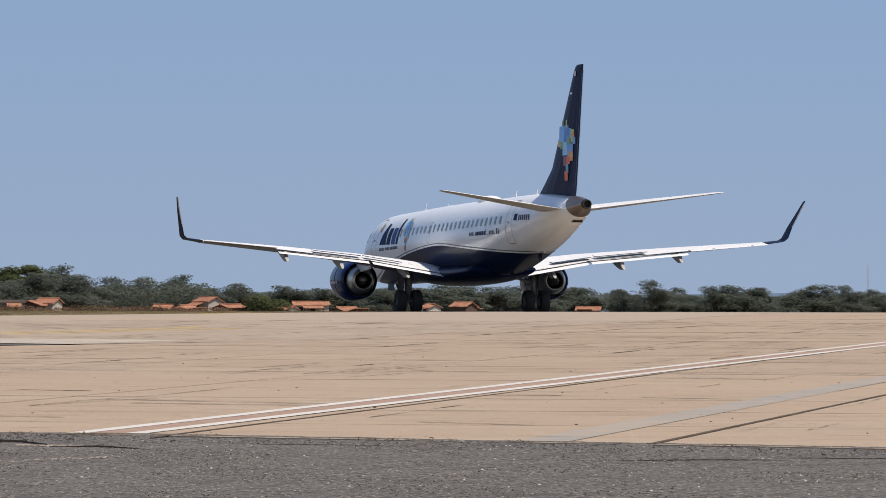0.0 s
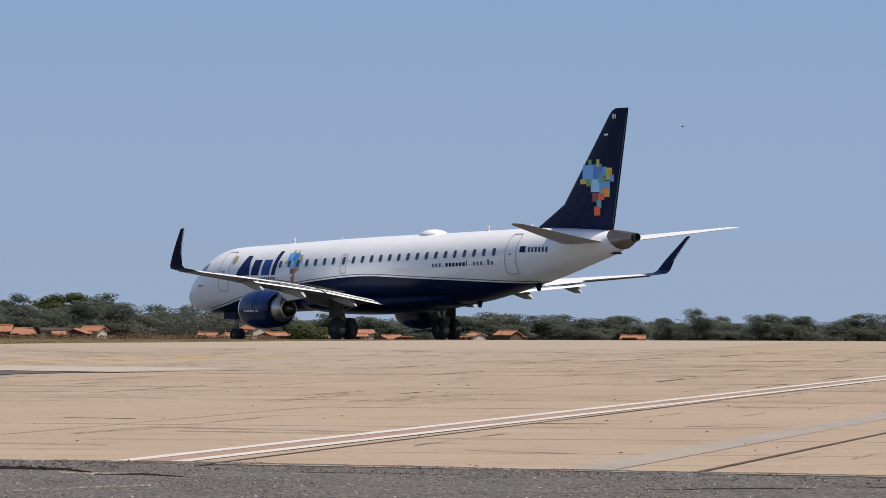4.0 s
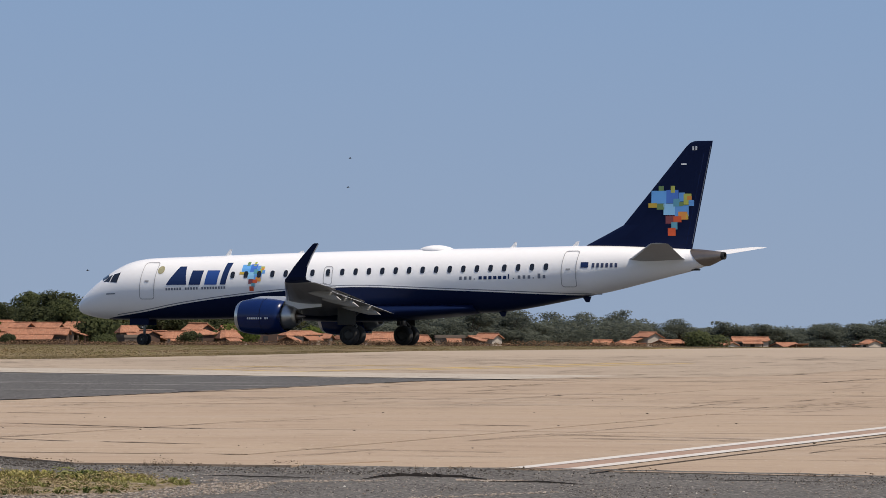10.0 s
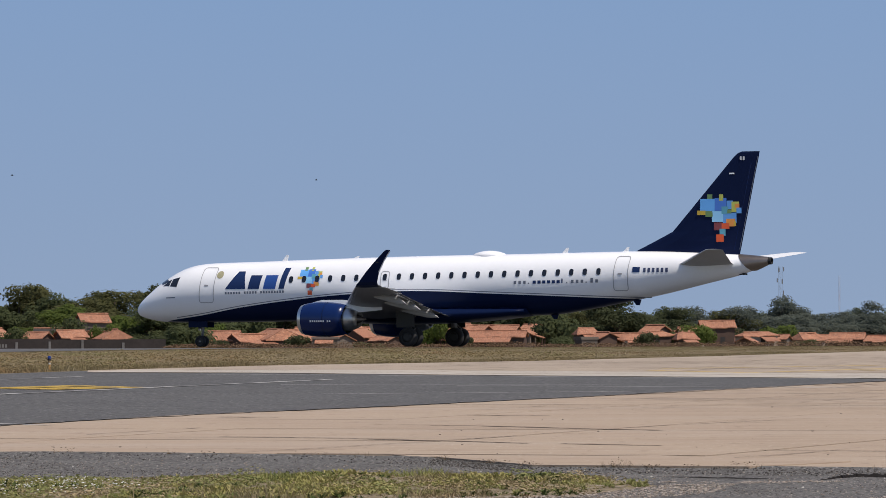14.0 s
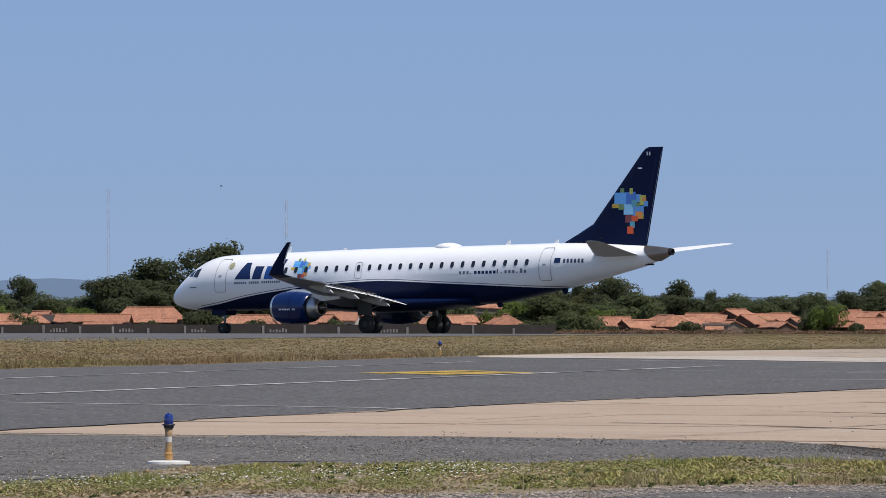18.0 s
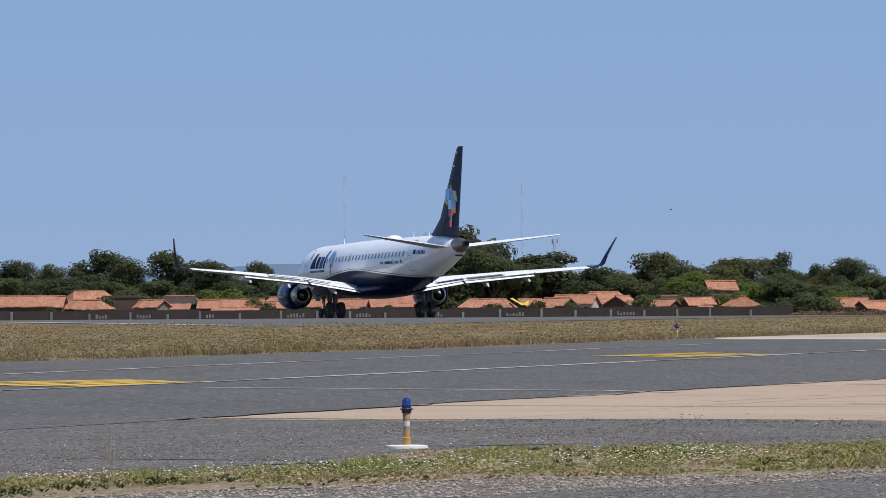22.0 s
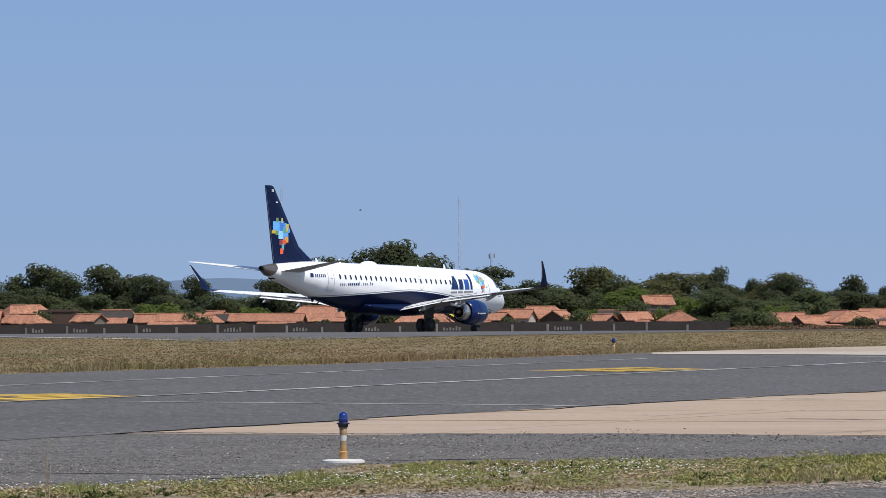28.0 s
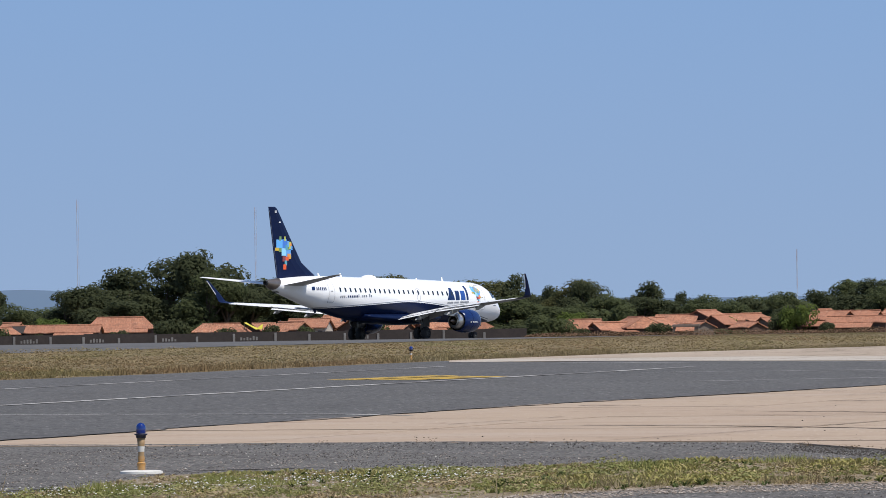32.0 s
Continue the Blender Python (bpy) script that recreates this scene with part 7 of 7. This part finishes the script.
def grit(name, outline, count, r0, r1, material, label, seed, patch=0.0):
    """Countless small chips proud of the worn asphalt: four-sided pyramids in one object."""
    rng = np.random.default_rng(seed)
    xs, ys = [p[0] for p in outline], [p[1] for p in outline]
    x, y = rng.uniform(min(xs), max(xs), count), rng.uniform(min(ys), max(ys), count)
    keep = np.array([inside(a, b, outline) and (not patch or noise.noise(Vector((a * 0.9, b * 0.35, seed))) + 0.4 * noise.noise(Vector((a * 4, b * 1.5, seed))) > patch * 0.1) for a, b in zip(x, y)])
    x, y = x[keep], y[keep]
    n = len(x)
    r = r0 + (r1 - r0) * rng.random(n) ** 2.5
    turn = rng.uniform(0, 6.28, n)
    v = np.zeros((n, 5, 3))
    for k in range(4):
        v[:, k, 0], v[:, k, 1], v[:, k, 2] = x + r * np.cos(turn + 1.571 * k) * 1.2, y + r * np.sin(turn + 1.571 * k), -0.011
    v[:, 4, 0], v[:, 4, 1], v[:, 4, 2] = x + rng.normal(0, 0.3, n) * r, y, -0.010 + r * rng.uniform(0.5, 1.1, n)
    f = (np.arange(n) * 5)[:, None, None] + np.array([(0, 1, 4), (1, 2, 4), (2, 3, 4), (3, 0, 4)])
    raw(name, v.reshape(-1, 3).tolist(), f.reshape(-1, 3).tolist(), material, None, label, "stuff")


NEAR_ASPHALT = [(-11.0, 37.0), (9.5, 37.0), (12.5, 46.5), (9.9, 48.1), (3.4, 52.6), (-0.6, 54.0), (-1.6, 57.0), (-5.2, 59.2), (-8.6, 59.4), (-12.0, 50.0)]
grit("dark_grit", NEAR_ASPHALT, 90000, 0.003, 0.010, M_debris, "dark stone chips of the worn asphalt", 81, 0.6)
grit("pale_grit", NEAR_ASPHALT, 26000, 0.003, 0.008, M_gravel, "pale stone chips of the worn asphalt", 82, 0.8)
grit("pale_stones", NEAR_ASPHALT, 1000, 0.004, 0.013, M_pale_stone, "scattered whitish stones on the worn asphalt", 83)
weed_rng = random.Random(12)
for k in range(30):
    i = weed_rng.choice((0, 1, 1, 2, 2, 3, 3, 3, 4, 4, 4, 4, 5))
    f = weed_rng.random()
    x, y = edge[i][0] + (edge[i + 1][0] - edge[i][0]) * f, edge[i][1] + (edge[i + 1][1] - edge[i][1]) * f
    w, h = weed_rng.uniform(0.03, 0.16), weed_rng.choice((0.025, 0.03, 0.035, 0.045, 0.08))
    herbs("edge_weeds", [(x - w, y - 0.15), (x + w, y - 0.15), (x + w, y + 0.2), (x - w, y + 0.2)], int(20 + w * 300), h, 0.010, M_straw, "dead brown weeds along the concrete's edge", 60 + k, 2.0, 0.4)
for k in range(26):
    i = weed_rng.choice((1, 2, 2, 3, 3, 3, 4, 4, 4, 5))
    f = weed_rng.random()
    x, y = edge[i][0] + (edge[i + 1][0] - edge[i][0]) * f, edge[i][1] + (edge[i + 1][1] - edge[i][1]) * f
    w = weed_rng.uniform(0.02, 0.09)
    blades("dead_weed", [(x - w, y - 0.05), (x + w, y - 0.05), (x + w, y + 0.05), (x - w, y + 0.05)], weed_rng.randint(5, 16), 0.02, weed_rng.choice((0.03, 0.04, 0.06)), 0.003, M_straw, "dead twiggy weed at the concrete's edge", 400 + k, lean=1.1)
for k, (x, y, h) in enumerate(((-4.0, 41.7, 0.42), (-4.05, 41.9, 0.36), (-5.1, 42.0, 0.42), (-8.0, 41.4, 0.40), (-3.55, 42.2, 0.30), (-3.3, 41.6, 0.36), (-6.4, 41.2, 0.2), (-5.8, 41.0, 0.18), (-4.6, 41.3, 0.24), (-2.9, 42.4, 0.28), (-7.3, 43.9, 0.22))):
    blades("grass_stalk", [(x - 0.02, y - 0.02), (x + 0.02, y - 0.02), (x + 0.02, y + 0.02), (x - 0.02, y + 0.02)], 3, h * 0.8, h * 1.1, 0.0055, M_withered, "thin dry grass stalk", 90 + k, lean=0.35)


def taxiway_light(x, y, h, label, pad=True):
    """Elevated edge light: white pad, taped tube and blue glass."""
    t = thing("taxiway_light", label, "airfield light", pose(x, y, land(y) + 0.026), "blue taxiway edge lights")
    k = h / 0.43
    if pad:
        part("pad", lathe([(-0.03, 0.0), (-0.03, 0.19 * k), (0.004, 0.185 * k), (0.010, 0.16 * k), (0.016, 0.0)], "Z", 28), M_pad, t, "round white concrete pad", smooth=False)
    part("coupling", lathe([(0.008, 0.034), (0.055, 0.036), (0.075, 0.040), (0.085, 0.028), (0.09, 0.0)], "Z", 18), M_amber, t, "amber frangible coupling", smooth=False)
    part("tube", lathe([(0.085, 0.024), (0.12, 0.026), (0.19 * k, 0.027), (0.24 * k, 0.031), (0.295 * k, 0.036), (0.3 * k, 0.0)], "Z", 18), M_tan_tube, t, "sun-bleached tan tube", smooth=True)
    part("tape", lathe([(0.088, 0.0285), (0.112, 0.0295), (0.135, 0.0285)], "Z", 18), M_amber, t, "torn amber tape band")
    part("white_tape", lathe([(0.175 * k, 0.0280), (0.205 * k, 0.0295), (0.222 * k, 0.0310)], "Z", 18), M_pad, t, "worn white tape band")
    part("collar", lathe([(0.295 * k, 0.0), (0.295 * k, 0.044), (0.318 * k, 0.044), (0.322 * k, 0.058), (0.332 * k, 0.058), (0.336 * k, 0.0)], "Z", 18), M_collar, t, "black lamp collar", smooth=True)
    part("lens", lathe([(0.335 * k, 0.042), (0.37 * k, 0.045), (0.40 * k, 0.041), (0.42 * k, 0.028), (0.43 * k, 0.0)], "Z", 20), M_lens_blue, t, "cobalt blue glass lens", smooth=True)
    return t


taxiway_light(-7.14, 50.6, 0.43, "blue elevated taxiway light on a round white pad")
taxiway_light(-12.82, 136.4, 0.34, "blue elevated taxiway light standing in dry grass", False)


def bird():
    """A small dark bird with spread wings, about a hand's length."""
    b = thing("bird", "small dark bird gliding over the airfield", "bird", group="birds over the airfield")
    part("body", lathe([(-0.08, 0.0), (-0.06, 0.010), (-0.01, 0.020), (0.035, 0.018), (0.055, 0.013), (0.075, 0.0)], "X", 8), M_bird, b, smooth=True)
    for sy in (1, -1):
        part("wing", loft([[(0.03, sy * 0.015, 0.01), (-0.03, sy * 0.015, 0.005), (-0.03, sy * 0.015, 0.012)], [(0.025, sy * 0.055, 0.03), (-0.025, sy * 0.055, 0.025), (-0.025, sy * 0.055, 0.03)], [(-0.01, sy * 0.09, 0.05), (-0.03, sy * 0.09, 0.047), (-0.03, sy * 0.09, 0.05)]]), M_bird, b)
    part("tail", loft([[(-0.065, -0.008, 0), (-0.065, 0.008, 0), (-0.065, 0.0, 0.006)], [(-0.105, -0.02, 0.0), (-0.105, 0.02, 0.0), (-0.105, 0.0, 0.006)]]), M_bird, b)
    return b


birds = [bird()]
birds += [copy_thing(birds[0], Matrix.Identity(4)) for _ in range(2)]
make_apron()


# ---- motion ----
def motions():
    # time, x, y, heading, then heave and pitch on its springs and the uneven pavement
    rows = [(0, 34.79, 261.27, 6.3, -0.08, 0.02), (1.25, 34.2, 266.08, 12.3, -0.08, 0.03), (2.25, 33.34, 270.16, 17.25, -0.05, 0.15),
            (3, 32.41, 273.48, 21.15, -0.04, 0.26), (3.5, 31.83, 275.85, 23.88, -0.03, 0.27), (6, 27.09, 289, 38.68, -0.05, 0.26),
            (9, 17.01, 302.93, 55.3, 0.01, 0.26), (11, 7.84, 310.61, 62.42, 0.03, -0.05), (13, -3.04, 317.47, 66.22, 0.05, -0.2),
            (16, -21.3, 328.58, 64.11, 0.05, 0.15), (17, -27.62, 332.78, 59.9, 0.05, 0.12), (17.5, -30.66, 335.03, 57.15, 0.04, 0.06),
            (18, -33.77, 337.5, 54.05, 0.02, 0.04), (19, -39.5, 343.22, 47.12, -0.02, -0.15), (20.5, -47.17, 354.23, 35.62, -0.05, -0.38),
            (22, -53.3, 366.34, 23.24, 0, -0.32), (23, -56.31, 375.36, 14.86, 0.02, -0.2), (24.5, -58.48, 386.73, 2.96, 0.02, -0.04),
            (26.5, -58.64, 407.93, -12.13, 0, 0), (28, -56.5, 425.05, -19.25, 0, 0), (30, -51.47, 445.37, -22.1, 0, 0), (32, -45.45, 465.25, -22.83, 0, 0)]

    def at(x, y, heading, heave, pitch):
        slope = FALL if y > 240 else FALL * 0.7
        a = radians(heading)
        return pose(x, y, land(y) + 0.012 + heave, math.degrees(slope * math.sin(a)), math.degrees(slope * math.cos(a)) + pitch, 90 + heading)

    walk(airliner, [(row[0], at(*row[1:])) for row in rows])
    # the crew try the roll controls: one wing's aileron and spoilers up, then the other's
    for side, aileron, spoiler in ((1, ((0, 5), (0.35, 8), (0.7, 25), (1.4, 25), (1.75, 8), (2.1, -10), (3.5, -10), (4.4, 0), (32, 0)), ((0, 0), (0.4, 4), (0.75, 26), (1.35, 26), (1.75, 0), (32, 0))),
                                   (-1, ((0, -3), (0.7, -10), (1.4, -10), (1.75, 0), (2.2, 24), (3.5, 24), (4.4, 0), (32, 0)), ((0, 0), (1.8, 0), (2.25, 26), (3.5, 24), (4.4, 0), (32, 0)))):
        for k, panel in enumerate(CONTROLS[side]):
            base = panel.matrix_basis.copy()
            walk(panel, [(t, base @ Matrix.Rotation(radians(a), 4, "Y")) for t, a in (aileron if k == 0 else spoiler)])
    # birds crossing westwards: time, x and height there, then metres a second
    for b, (t0, x0, z0, vx, vz) in zip(birds, ((7.5, 2.71, 2.77, -2.15, 0.14), (8.5, 26.0, 7.15, -10.2, 0.2), (16, -27.0, 7.45, -6.3, -0.25))):
        walk(b, [(t, pose(x0 + vx * (t - t0), 300, max(1.0, z0 + vz * (t - t0)), 8, 0, 180)) for t in (0, 8, 16, 24, 32)])
    for hub, r in airliner_wheels:
        spin, turns = [], 0.0
        place = hub.location.copy()
        step = 0.1
        last = None
        for (t0, x0, y0, *_), (t1, x1, y1, *_) in zip(rows, rows[1:]):
            n = max(1, round((t1 - t0) / step))
            d = math.hypot(x1 - x0, y1 - y0) / n
            for k in range(n):
                spin.append((t0 + (t1 - t0) * k / n, pose(*place, 0, math.degrees(turns), 0)))
                turns += d / r
        spin.append((32.0, pose(*place, 0, math.degrees(turns), 0)))
        walk(hub, spin)


motions()
